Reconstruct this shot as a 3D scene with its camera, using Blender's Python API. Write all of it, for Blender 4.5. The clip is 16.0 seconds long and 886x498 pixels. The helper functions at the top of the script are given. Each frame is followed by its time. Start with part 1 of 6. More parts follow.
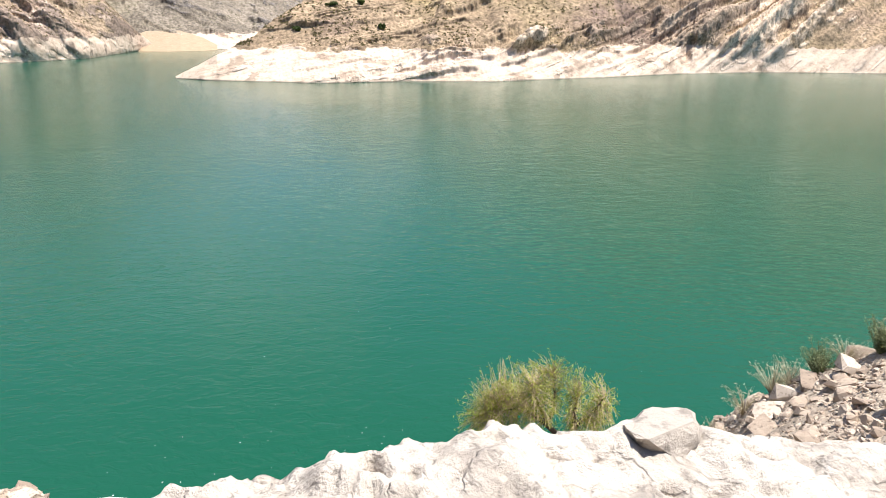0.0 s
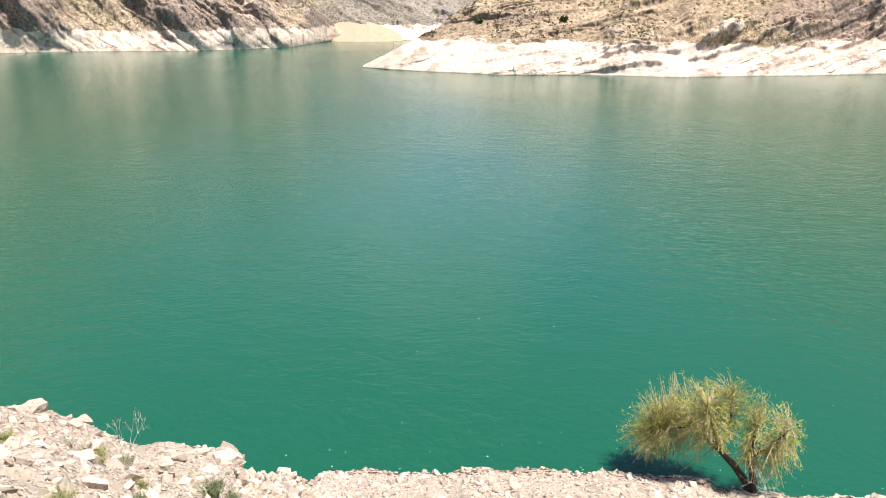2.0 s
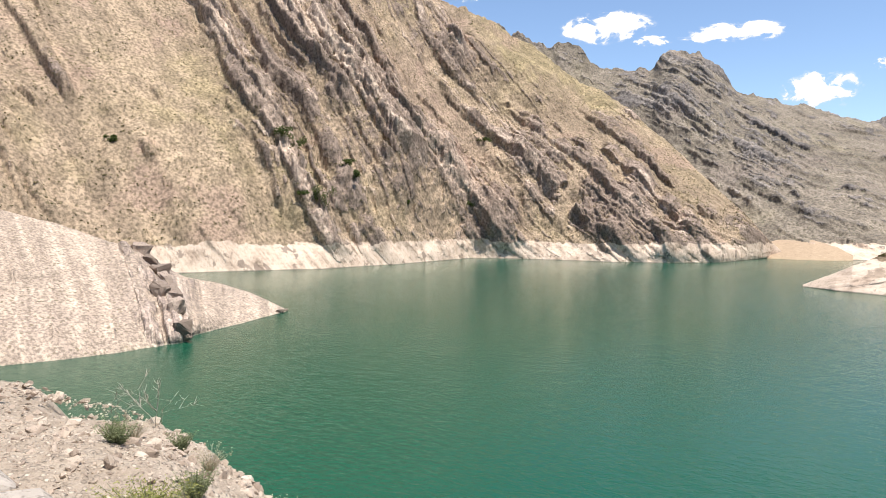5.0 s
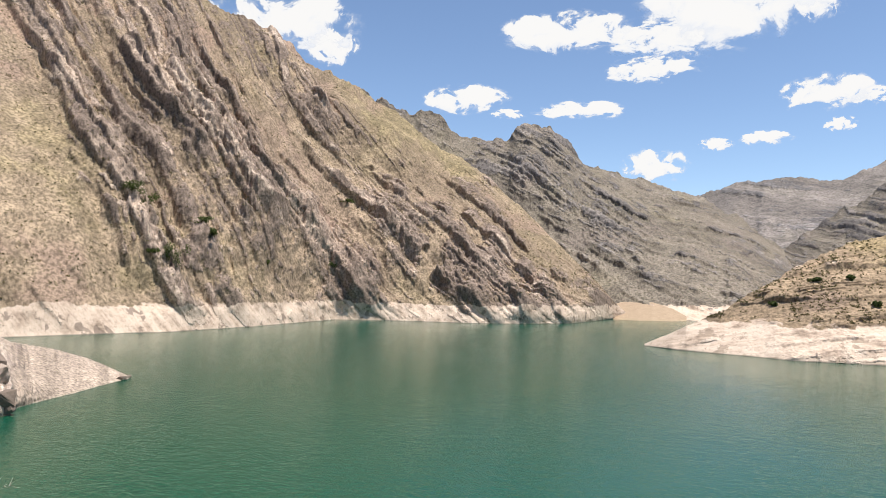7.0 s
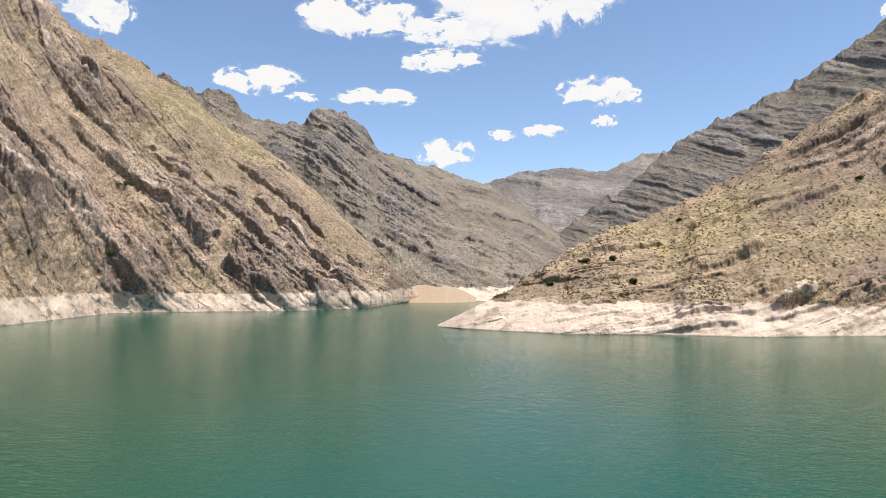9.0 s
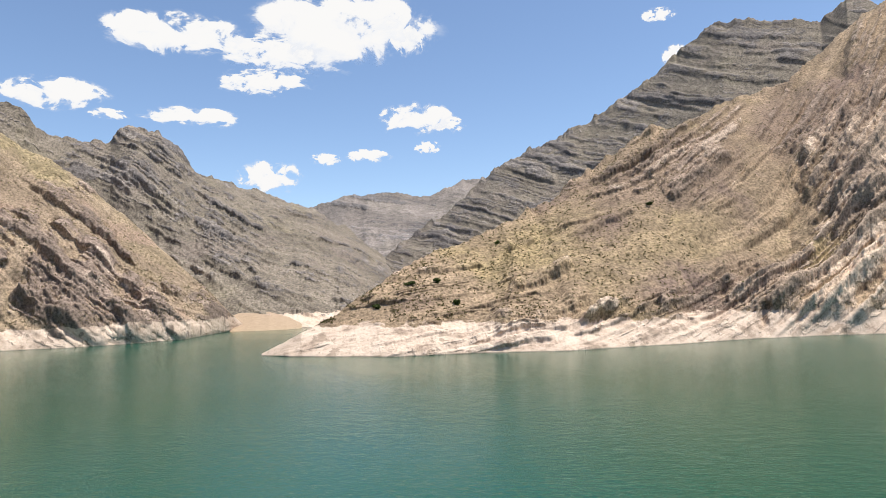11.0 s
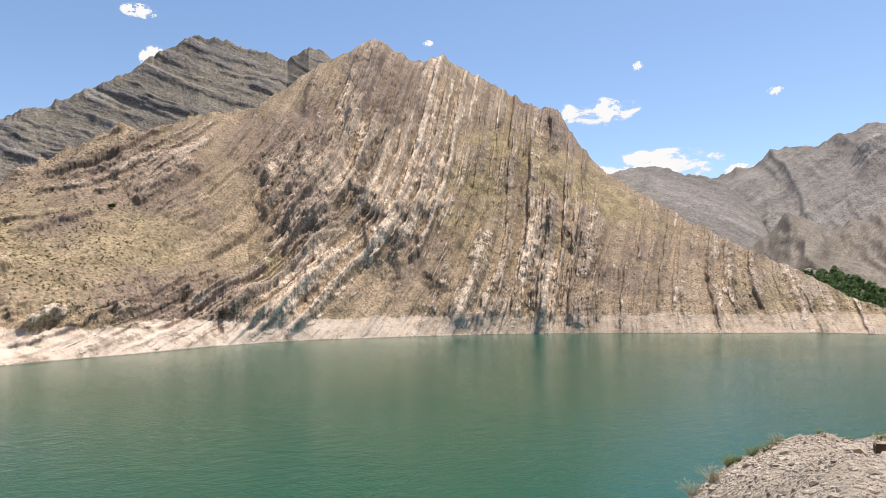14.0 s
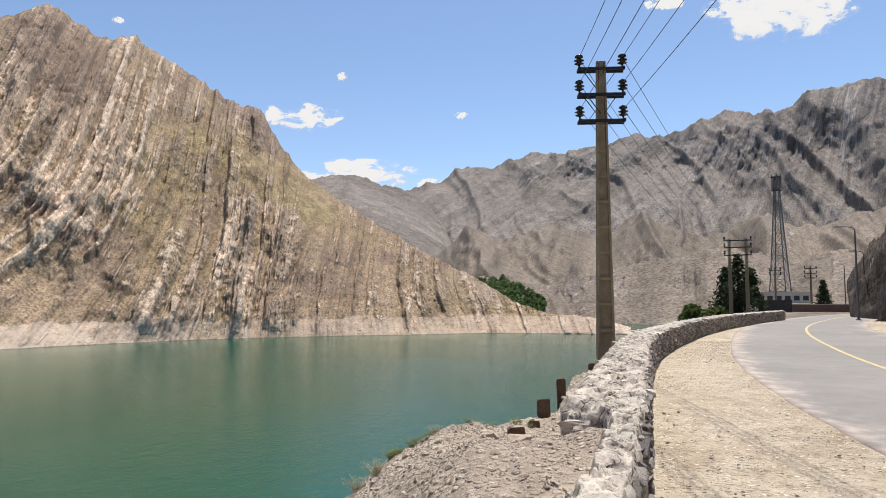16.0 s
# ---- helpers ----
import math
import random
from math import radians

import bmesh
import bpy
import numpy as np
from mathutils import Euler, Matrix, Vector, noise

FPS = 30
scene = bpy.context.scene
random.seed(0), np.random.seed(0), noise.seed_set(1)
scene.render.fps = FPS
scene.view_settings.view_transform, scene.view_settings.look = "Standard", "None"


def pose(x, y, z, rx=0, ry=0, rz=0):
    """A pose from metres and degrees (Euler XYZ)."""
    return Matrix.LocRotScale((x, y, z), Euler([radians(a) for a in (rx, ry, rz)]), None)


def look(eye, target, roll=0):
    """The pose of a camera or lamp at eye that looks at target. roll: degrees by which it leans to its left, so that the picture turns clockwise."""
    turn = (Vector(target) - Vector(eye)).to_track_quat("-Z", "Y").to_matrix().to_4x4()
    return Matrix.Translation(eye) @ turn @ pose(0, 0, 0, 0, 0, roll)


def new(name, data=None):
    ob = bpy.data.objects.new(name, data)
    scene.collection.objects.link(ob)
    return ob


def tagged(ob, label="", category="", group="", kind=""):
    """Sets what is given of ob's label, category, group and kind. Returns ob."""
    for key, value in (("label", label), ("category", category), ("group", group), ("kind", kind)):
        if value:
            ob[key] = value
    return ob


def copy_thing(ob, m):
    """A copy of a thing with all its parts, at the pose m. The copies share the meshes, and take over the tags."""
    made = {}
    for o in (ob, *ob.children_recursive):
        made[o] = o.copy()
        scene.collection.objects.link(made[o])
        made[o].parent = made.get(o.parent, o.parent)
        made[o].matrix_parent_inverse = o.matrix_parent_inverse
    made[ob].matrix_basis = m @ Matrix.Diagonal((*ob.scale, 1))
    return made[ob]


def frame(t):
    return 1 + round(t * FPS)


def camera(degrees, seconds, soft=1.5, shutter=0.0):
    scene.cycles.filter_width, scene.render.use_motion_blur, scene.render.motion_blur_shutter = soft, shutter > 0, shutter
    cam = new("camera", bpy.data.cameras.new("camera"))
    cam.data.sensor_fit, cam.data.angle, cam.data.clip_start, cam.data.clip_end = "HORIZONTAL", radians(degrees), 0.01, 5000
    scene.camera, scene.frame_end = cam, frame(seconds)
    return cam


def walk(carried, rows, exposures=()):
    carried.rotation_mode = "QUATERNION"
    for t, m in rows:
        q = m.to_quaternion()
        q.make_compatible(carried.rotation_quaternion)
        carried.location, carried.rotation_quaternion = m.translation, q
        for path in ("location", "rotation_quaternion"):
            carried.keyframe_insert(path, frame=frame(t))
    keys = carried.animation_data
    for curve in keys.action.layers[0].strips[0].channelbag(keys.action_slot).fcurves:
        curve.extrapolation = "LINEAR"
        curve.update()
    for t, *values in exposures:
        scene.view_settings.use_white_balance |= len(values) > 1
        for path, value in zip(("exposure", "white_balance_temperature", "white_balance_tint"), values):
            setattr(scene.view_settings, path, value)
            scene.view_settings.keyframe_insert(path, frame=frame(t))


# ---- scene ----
cam = camera(65.3, 16.0, soft=0.8)
# seconds, x, y, z, tilt, lean, turn
PATH = [
    (0.00, -0.00, 0.00, 20.00, 71.72, -0.29, 0.00),
    (0.50, -0.03, 0.02, 20.00, 70.45, -0.51, 2.60),
    (1.00, -0.22, 0.14, 20.00, 69.42, -0.51, 5.80),
    (1.50, -0.39, 0.30, 20.00, 69.75, -0.50, 9.37),
    (2.00, -0.56, 0.33, 20.00, 71.05, -0.37, 14.14),
    (2.50, -0.64, 0.34, 20.00, 72.65, -0.08, 20.61),
    (3.00, -0.74, 0.34, 20.00, 74.71, 0.54, 28.01),
    (3.50, -0.84, 0.34, 20.00, 77.84, 1.19, 35.29),
    (4.00, -0.91, 0.33, 20.00, 81.55, 0.93, 41.21),
    (4.20, -0.93, 0.33, 20.00, 83.02, 0.53, 43.06),
    (4.70, -0.97, 0.33, 20.00, 86.28, -0.48, 46.73),
    (5.25, -0.99, 0.34, 20.00, 88.98, -1.44, 48.48),
    (5.80, -0.99, 0.35, 20.00, 90.89, -2.05, 47.62),
    (6.30, -0.97, 0.36, 20.00, 92.06, -2.11, 44.40),
    (6.50, -0.96, 0.37, 20.00, 92.44, -2.02, 42.62),
    (7.00, -0.93, 0.38, 20.00, 93.14, -1.39, 36.70),
    (7.50, -0.91, 0.40, 20.00, 93.35, -0.88, 29.89),
    (8.00, -0.88, 0.41, 20.00, 93.08, -0.63, 24.49),
    (8.20, -0.86, 0.42, 20.00, 92.88, -0.56, 23.16),
    (8.70, -0.83, 0.43, 20.00, 92.39, -0.29, 20.83),
    (9.25, -0.78, 0.45, 20.00, 92.04, 0.18, 19.44),
    (9.80, -0.74, 0.47, 20.00, 92.15, 0.68, 17.50),
    (10.30, -0.69, 0.49, 20.00, 92.85, 1.05, 13.71),
    (10.50, -0.67, 0.50, 20.00, 93.27, 1.17, 11.62),
    (11.00, -0.61, 0.52, 20.00, 93.96, 1.61, 5.81),
    (11.50, -0.56, 0.54, 20.00, 94.01, 1.48, -0.32),
    (12.00, -0.50, 0.57, 20.00, 93.83, 0.94, -6.70),
    (12.50, -0.45, 0.57, 20.00, 93.72, 0.44, -14.08),
    (13.00, -0.40, 0.57, 20.00, 93.58, 0.17, -22.16),
    (13.50, -0.35, 0.58, 20.00, 93.56, 0.16, -29.78),
    (14.00, -0.30, 0.58, 20.00, 93.97, 0.24, -36.77),
    (14.50, -0.24, 0.53, 20.00, 94.56, 0.28, -44.56),
    (15.00, -0.20, 0.44, 20.00, 94.75, 0.39, -52.26),
    (15.50, -0.17, 0.39, 20.00, 94.55, 0.31, -57.97),
    (16.00, -0.16, 0.38, 20.00, 94.22, 0.09, -61.35),
]
EXPOSURE = [(0.0, 0.97), (1.5, 1.01), (2.5, 1.13), (4.2, 0.9), (6.3, 0.45), (13.0, 0.45), (14.5, 0.48), (16.0, 0.34)]
walk(cam, [(r[0], pose(*r[1:])) for r in PATH], EXPOSURE)

# ---------------------------------------------------------------- light
SUN_BEARING, SUN_HEIGHT = -86.0, 71.0
world = bpy.data.worlds.new("sky")
scene.world = world
world.use_nodes = True
wt = world.node_tree
sky = wt.nodes.new("ShaderNodeTexSky")
sky.sky_type = "NISHITA"
sky.sun_disc = False
sky.sun_elevation = radians(SUN_HEIGHT)
sky.sun_rotation = radians(-SUN_BEARING)
sky.altitude = 1700.0
sky.air_density = 1.0
sky.dust_density = 1.2
sky.ozone_density = 1.5
wt.links.new(sky.outputs["Color"], wt.nodes["Background"].inputs["Color"])
wt.nodes["Background"].inputs["Strength"].default_value = 0.13
sun = new("sun", bpy.data.lights.new("sun", "SUN"))
sun.data.energy = 4.8
sun.data.angle = radians(0.53)
sun.data.color = (1.0, 0.955, 0.88)
sun.matrix_world = look((0, 0, 0), (
    math.sin(radians(SUN_BEARING)) * math.cos(radians(SUN_HEIGHT)),
    -math.cos(radians(SUN_BEARING)) * math.cos(radians(SUN_HEIGHT)),
    -math.sin(radians(SUN_HEIGHT))))

# ---------------------------------------------------------------- numbers
RNG = np.random.default_rng(7)
RING = 10.2          # height of the pale drawdown band above the water


def at(bearing, r):
    """Plan place at a bearing (degrees, to the left of +y) and a distance."""
    b = np.radians(bearing)
    return -r * np.sin(b), r * np.cos(b)


def hashed(i, j, k, seed):
    h = (i * 374761393 + j * 668265263 + k * 2147483647 + seed * 974634721) & 0xFFFFFFFF
    h = ((h ^ (h >> 13)) * 1274126177) & 0xFFFFFFFF
    h = ((h ^ (h >> 16)) * 2246822519) & 0xFFFFFFFF
    return ((h ^ (h >> 15)) & 0xFFFFFF) / float(0xFFFFFF) * 2.0 - 1.0


def vnoise(x, y, z=0.0, seed=0):
    """Smooth value noise in -1..1 for arrays."""
    x, y, z = np.broadcast_arrays(np.asarray(x, float), np.asarray(y, float), np.asarray(z, float))
    i, j, k = (np.floor(a).astype(np.int64) for a in (x, y, z))
    u, v, w = x - i, y - j, z - k
    u, v, w = (a * a * a * (a * (a * 6 - 15) + 10) for a in (u, v, w))
    flat = not np.any(z)
    out = 0.0
    for dk in ((0,) if flat else (0, 1)):
        lo = (hashed(i, j, k + dk, seed) * (1 - u) + hashed(i + 1, j, k + dk, seed) * u) * (1 - v) \
            + (hashed(i, j + 1, k + dk, seed) * (1 - u) + hashed(i + 1, j + 1, k + dk, seed) * u) * v
        out = out + lo * (1.0 if flat else (w if dk else 1 - w))
    return out


def fbm(x, y, octaves=5, seed=0, gain=0.5, ridged=False):
    total, amp, norm = 0.0, 1.0, 0.0
    for o in range(octaves):
        n = vnoise(x * 2.03 ** o + 17.3 * o, y * 2.03 ** o - 9.1 * o, seed=seed + o)
        total = total + amp * (1 - 2 * np.abs(n) if ridged else n)
        norm += amp
        amp *= gain
    return total / norm


def smooth(a, b, x):
    t = np.clip((x - a) / (b - a), 0, 1)
    return t * t * (3 - 2 * t)


def along(nodes, bearing):
    """Values of a row of nodes (bearing, value, value ...) at bearings."""
    a = np.array(sorted(nodes), float)
    return [np.interp(bearing, a[:, 0], a[:, c]) for c in range(1, a.shape[1])]


# ---------------------------------------------------------------- mesh helpers
def grid_mesh(name, X, Y, Z, mat, uv=None, shares=None):
    """A sheet through a grid of points, smooth shaded, with an optional UV map and shares by name."""
    nu, nv = X.shape
    me = bpy.data.meshes.new(name)
    co = np.stack([X, Y, Z], -1).reshape(-1, 3).astype(np.float32)
    a = np.arange(nu * nv).reshape(nu, nv)
    q = np.stack([a[:-1, :-1], a[1:, :-1], a[1:, 1:], a[:-1, 1:]], -1).reshape(-1, 4)
    me.vertices.add(len(co))
    me.vertices.foreach_set("co", co.ravel())
    me.loops.add(q.size)
    me.loops.foreach_set("vertex_index", q.ravel().astype(np.int32))
    me.polygons.add(len(q))
    me.polygons.foreach_set("loop_start", np.arange(0, q.size, 4, dtype=np.int32))
    me.polygons.foreach_set("use_smooth", np.ones(len(q), bool))
    me.update(calc_edges=True)
    if uv is not None:
        layer = me.uv_layers.new(name="strata")
        U = np.stack([uv[0].ravel()[q.ravel()], uv[1].ravel()[q.ravel()]], -1).astype(np.float32)
        layer.data.foreach_set("uv", U.ravel())
    for key, value in (shares or {}).items():
        att = me.attributes.new(key, "FLOAT", "POINT")
        att.data.foreach_set("value", np.ascontiguousarray(np.broadcast_to(value, X.shape)).ravel().astype(np.float32))
    me.materials.append(mat)
    return me


def raw_mesh(name, verts, faces, mat, flat=True):
    me = bpy.data.meshes.new(name)
    me.from_pydata([tuple(v) for v in verts], [], [tuple(f) for f in faces])
    me.materials.append(mat)
    if not flat:
        me.polygons.foreach_set("use_smooth", np.ones(len(me.polygons), bool))
    return me


def bm_mesh(name, bm, mat, flat=True):
    me = bpy.data.meshes.new(name)
    bm.normal_update()
    bm.to_mesh(me)
    bm.free()
    me.materials.append(mat)
    if not flat:
        me.polygons.foreach_set("use_smooth", np.ones(len(me.polygons), bool))
    return me


def part(name, bm, mat, parent, label="", flat=True):
    """One mesh object under a thing or a part."""
    ob = new(name, bm_mesh(name, bm, mat, flat) if isinstance(bm, bmesh.types.BMesh) else bm)
    ob.parent = parent
    if label:
        ob["label"] = label
    return ob


def empty(name, m, label, category, group=""):
    ob = new(name)
    ob.empty_display_size = 0.2
    ob.matrix_world = m
    return tagged(ob, label, category, group)


def box(bm, x0, y0, z0, x1, y1, z1, bevel=0.0):
    r = bmesh.ops.create_cube(bm, size=1.0)
    bmesh.ops.transform(bm, verts=r["verts"], matrix=Matrix.LocRotScale(
        ((x0 + x1) / 2, (y0 + y1) / 2, (z0 + z1) / 2), None, (x1 - x0, y1 - y0, z1 - z0)))
    if bevel:
        bmesh.ops.bevel(bm, geom=list({e for v in r["verts"] for e in v.link_edges}), offset=bevel, segments=2, affect="EDGES")
    return bm


def tube(bm, points, radii, sides=8):
    """A swept tube through points, tapering by radii, with closed ends."""
    pts = [Vector(p) for p in points]
    rings = []
    up = Vector((0.31, 0.17, 0.93))
    for i, p in enumerate(pts):
        d = (pts[min(i + 1, len(pts) - 1)] - pts[max(i - 1, 0)]).normalized()
        a = d.cross(up)
        if a.length < 0.05:
            a = d.cross(Vector((1, 0, 0)))
        a.normalize()
        b = d.cross(a)
        rings.append([bm.verts.new(p + (a * math.cos(2 * math.pi * k / sides) + b * math.sin(2 * math.pi * k / sides)) * radii[i])
                      for k in range(sides)])
    for r0, r1 in zip(rings, rings[1:]):
        for k in range(sides):
            bm.faces.new((r0[k], r0[(k + 1) % sides], r1[(k + 1) % sides], r1[k]))
    bm.faces.new(rings[0][::-1])
    bm.faces.new(rings[-1])
    return bm


# ---------------------------------------------------------------- materials
def material(name):
    m = bpy.data.materials.new(name)
    m.use_nodes = True
    return m, m.node_tree, m.node_tree.nodes["Principled BSDF"]


def node(nt, kind, **values):
    n = nt.nodes.new(kind)
    for key, v in values.items():
        if key in n.inputs:
            n.inputs[key].default_value = v
    return n


def tex(nt, scale, detail=6.0, rough=0.55, vec=None, distort=0.0):
    n = node(nt, "ShaderNodeTexNoise", Scale=scale, Detail=detail, Roughness=rough, Distortion=distort)
    if vec is not None:
        nt.links.new(vec, n.inputs["Vector"])
    return n.outputs["Fac"]


def ramp(nt, fac, *stops):
    n = nt.nodes.new("ShaderNodeValToRGB")
    e = n.color_ramp.elements
    e[0].position, e[0].color = stops[0][0], (*stops[0][1], 1)
    e[1].position, e[1].color = stops[-1][0], (*stops[-1][1], 1)
    for p, c in stops[1:-1]:
        e.new(p).color = (*c, 1)
    nt.links.new(fac, n.inputs["Fac"])
    return n.outputs["Color"]


def grey(nt, fac, lo, hi, a=0.0, b=1.0):
    n = nt.nodes.new("ShaderNodeMapRange")
    n.interpolation_type = "SMOOTHSTEP"
    for key, v in (("From Min", lo), ("From Max", hi), ("To Min", a), ("To Max", b)):
        n.inputs[key].default_value = v
    nt.links.new(fac, n.inputs["Value"])
    return n.outputs["Result"]


def mix(nt, fac, a, b, how="MIX"):
    n = nt.nodes.new("ShaderNodeMix")
    n.data_type, n.blend_type = "RGBA", how
    for sock, v in ((n.inputs["Factor"], fac), (n.inputs["A"], a), (n.inputs["B"], b)):
        if isinstance(v, bpy.types.NodeSocket):
            nt.links.new(v, sock)
        else:
            sock.default_value = v if isinstance(v, (int, float)) else (*v, 1)
    return n.outputs["Result"]


def calc(nt, how, a, b=0.0):
    n = nt.nodes.new("ShaderNodeMath")
    n.operation = how
    for sock, v in ((n.inputs[0], a), (n.inputs[1], b)):
        if isinstance(v, bpy.types.NodeSocket):
            nt.links.new(v, sock)
        else:
            sock.default_value = v
    return n.outputs["Value"]


def bump(nt, bsdf, height, strength, distance):
    n = node(nt, "ShaderNodeBump", Strength=strength, Distance=distance)
    nt.links.new(height, n.inputs["Height"])
    nt.links.new(n.outputs["Normal"], bsdf.inputs["Normal"])


def place(nt):
    """World place and its height."""
    g = nt.nodes.new("ShaderNodeNewGeometry")
    s = nt.nodes.new("ShaderNodeSeparateXYZ")
    nt.links.new(g.outputs["Position"], s.inputs["Vector"])
    return g.outputs["Position"], s.outputs["Z"], g


def stretched(nt, vec, sx, sy, sz=1.0):
    n = nt.nodes.new("ShaderNodeMapping")
    n.inputs["Scale"].default_value = (sx, sy, sz)
    nt.links.new(vec, n.inputs["Vector"])
    return n.outputs["Vector"]


def rock_face(name, soil, rock, pale, scrub, band=True, beds=1.0, far=1.0, olive=(0.27, 0.21, 0.115), rust=(0.30, 0.195, 0.145)):
    """Bedded mountain rock with soil in the hollows, scrub and the pale drawdown band. far: size of the grain."""
    m, nt, b = material(name)
    pos, height, geo = place(nt)
    uvn = nt.nodes.new("ShaderNodeUVMap")
    uvn.uv_map = "strata"
    uv = uvn.outputs["UV"]

    def share(key):
        att = nt.nodes.new("ShaderNodeAttribute")
        att.attribute_name = key
        return att.outputs["Fac"]

    def tinted(col, value):
        c = nt.nodes.new("ShaderNodeCombineColor")
        for k in ("Red", "Green", "Blue"):
            nt.links.new(value, c.inputs[k])
        return mix(nt, 1.0, col, c.outputs["Color"], "MULTIPLY")

    thick = tex(nt, 1.0, 3, 0.55, stretched(nt, uv, 0.10 * beds, 0.006 * beds))
    thin = tex(nt, 1.0, 3, 0.6, stretched(nt, uv, 0.50 * beds, 0.030 * beds))
    crag = tex(nt, 0.16 / far, 6, 0.62, pos)
    grain = tex(nt, 0.75 / far, 4, 0.65, pos)
    blotch = tex(nt, 0.020 / far, 5, 0.6, pos)
    clumps = tex(nt, 0.11 / far, 6, 0.65, pos)
    # joints part the beds into blocks, each of its own tone
    warp = nt.nodes.new("ShaderNodeVectorMath")
    warp.operation = "MULTIPLY_ADD"
    wn = node(nt, "ShaderNodeTexNoise", Scale=0.30 / far, Detail=3.0)
    nt.links.new(pos, wn.inputs["Vector"])
    nt.links.new(wn.outputs["Color"], warp.inputs[0])
    warp.inputs[1].default_value = (0.8, 0.8, 0.0)
    nt.links.new(stretched(nt, uv, 0.38 * beds, 0.12 * beds), warp.inputs[2])
    cell = node(nt, "ShaderNodeTexVoronoi", Scale=1.0, Randomness=1.0)
    nt.links.new(warp.outputs["Vector"], cell.inputs["Vector"])
    sc = nt.nodes.new("ShaderNodeSeparateColor")
    nt.links.new(cell.outputs["Color"], sc.inputs["Color"])
    block = sc.outputs["Red"]
    # tone of the beds
    v = calc(nt, "ADD", calc(nt, "ADD", calc(nt, "MULTIPLY", thick, 0.55), calc(nt, "MULTIPLY", thin, 0.17)),
             calc(nt, "ADD", calc(nt, "MULTIPLY", crag, 0.28), calc(nt, "MULTIPLY", calc(nt, "SUBTRACT", block, 0.5), 0.09)))
    stone = ramp(nt, v, (0.40, tuple(c * 0.62 for c in rock)), (0.48, tuple(c * 0.86 for c in rock)), (0.525, rock), (0.56, tuple(c * 1.22 for c in rock)), (0.60, pale))
    stone = mix(nt, calc(nt, "MULTIPLY", share("pale"), grey(nt, v, 0.42, 0.56, 0.15, 0.9)), stone, pale)
    stone = mix(nt, calc(nt, "MULTIPLY", share("rust"), 0.6), stone, tuple(c * 0.9 for c in rust))
    # soil, grassed and reddish by turns
    earth = ramp(nt, clumps, (0.33, tuple(c * 0.76 for c in soil)), (0.5, soil), (0.66, tuple(min(1, c * 1.2) for c in soil)))
    grass = mix(nt, grey(nt, clumps, 0.42, 0.58), tuple(c * 0.78 for c in olive), tuple(c * 1.22 for c in olive))
    earth = tinted(tinted(earth, grey(nt, thin, 0.36, 0.62, 0.92, 1.06)), grey(nt, thick, 0.38, 0.62, 0.82, 1.14))
    turf = calc(nt, "ADD", calc(nt, "MULTIPLY", share("grass"), 0.85), grey(nt, blotch, 0.50, 0.64, 0.0, 0.45))
    earth = mix(nt, grey(nt, turf, 0.0, 1.0), earth, grass)
    red = calc(nt, "ADD", calc(nt, "MULTIPLY", share("rust"), 0.7), grey(nt, blotch, 0.36, 0.46, 0.55, 0.0))
    earth = mix(nt, calc(nt, "MINIMUM", red, 0.9), earth, rust)
    expose = calc(nt, "ADD", share("bare"), calc(nt, "MULTIPLY", calc(nt, "SUBTRACT", calc(nt, "ADD", calc(nt, "MULTIPLY", crag, 0.8), calc(nt, "MULTIPLY", thin, 0.2)), 0.5), 1.3))
    bared = grey(nt, expose, 0.36, 0.60)
    col = mix(nt, bared, earth, stone)
    # dry scrub as dots
    vo = node(nt, "ShaderNodeTexVoronoi", Scale=0.42 / far, Randomness=1.0)
    nt.links.new(pos, vo.inputs["Vector"])
    dots = grey(nt, calc(nt, "ADD", vo.outputs["Distance"], calc(nt, "MULTIPLY", grain, 0.4)), 0.42, 0.50, 1.0, 0.0)
    col = mix(nt, calc(nt, "MULTIPLY", calc(nt, "MULTIPLY", dots, grey(nt, clumps, 0.40, 0.56)), grey(nt, bared, 0.0, 1.0, 0.55 if far < 2 else 0.2, 0.2 if far < 2 else 0.1)), col, scrub)
    col = tinted(col, grey(nt, grain, 0.34, 0.64, 0.60, 1.34))
    if band:
        wob = calc(nt, "ADD", height, calc(nt, "ADD", grey(nt, blotch, 0.35, 0.65, -0.8, 0.8), grey(nt, crag, 0.3, 0.7, -1.1, 1.1)))
        bleach = ramp(nt, calc(nt, "ADD", calc(nt, "MULTIPLY", crag, 0.6), calc(nt, "MULTIPLY", thin, 0.4)),
                      (0.37, (0.26, 0.195, 0.145)), (0.42, (0.42, 0.32, 0.245)), (0.48, (0.52, 0.405, 0.315)), (0.58, (0.60, 0.48, 0.38)))
        # level lines left by the falling water
        lines = tex(nt, 1.0, 4, 0.65, stretched(nt, pos, 0.02, 0.02, 1.3))
        bleach = mix(nt, grey(nt, lines, 0.5, 0.62, 0.0, 0.35), bleach, (0.50, 0.39, 0.30))
        bleach = mix(nt, calc(nt, "MULTIPLY", grey(nt, clumps, 0.56, 0.60), grey(nt, block, 0.2, 0.5, 0.0, 0.75)), bleach, tuple(c * 0.8 for c in rock))
        bleach = tinted(bleach, grey(nt, grain, 0.34, 0.5, 0.84, 1.05))
        sepx = nt.nodes.new("ShaderNodeSeparateXYZ")
        nt.links.new(pos, sepx.inputs["Vector"])
        shale = grey(nt, calc(nt, "ADD", sepx.outputs["X"], calc(nt, "MULTIPLY", thick, 120.0)), 190.0, 330.0, 1.0, 0.45)
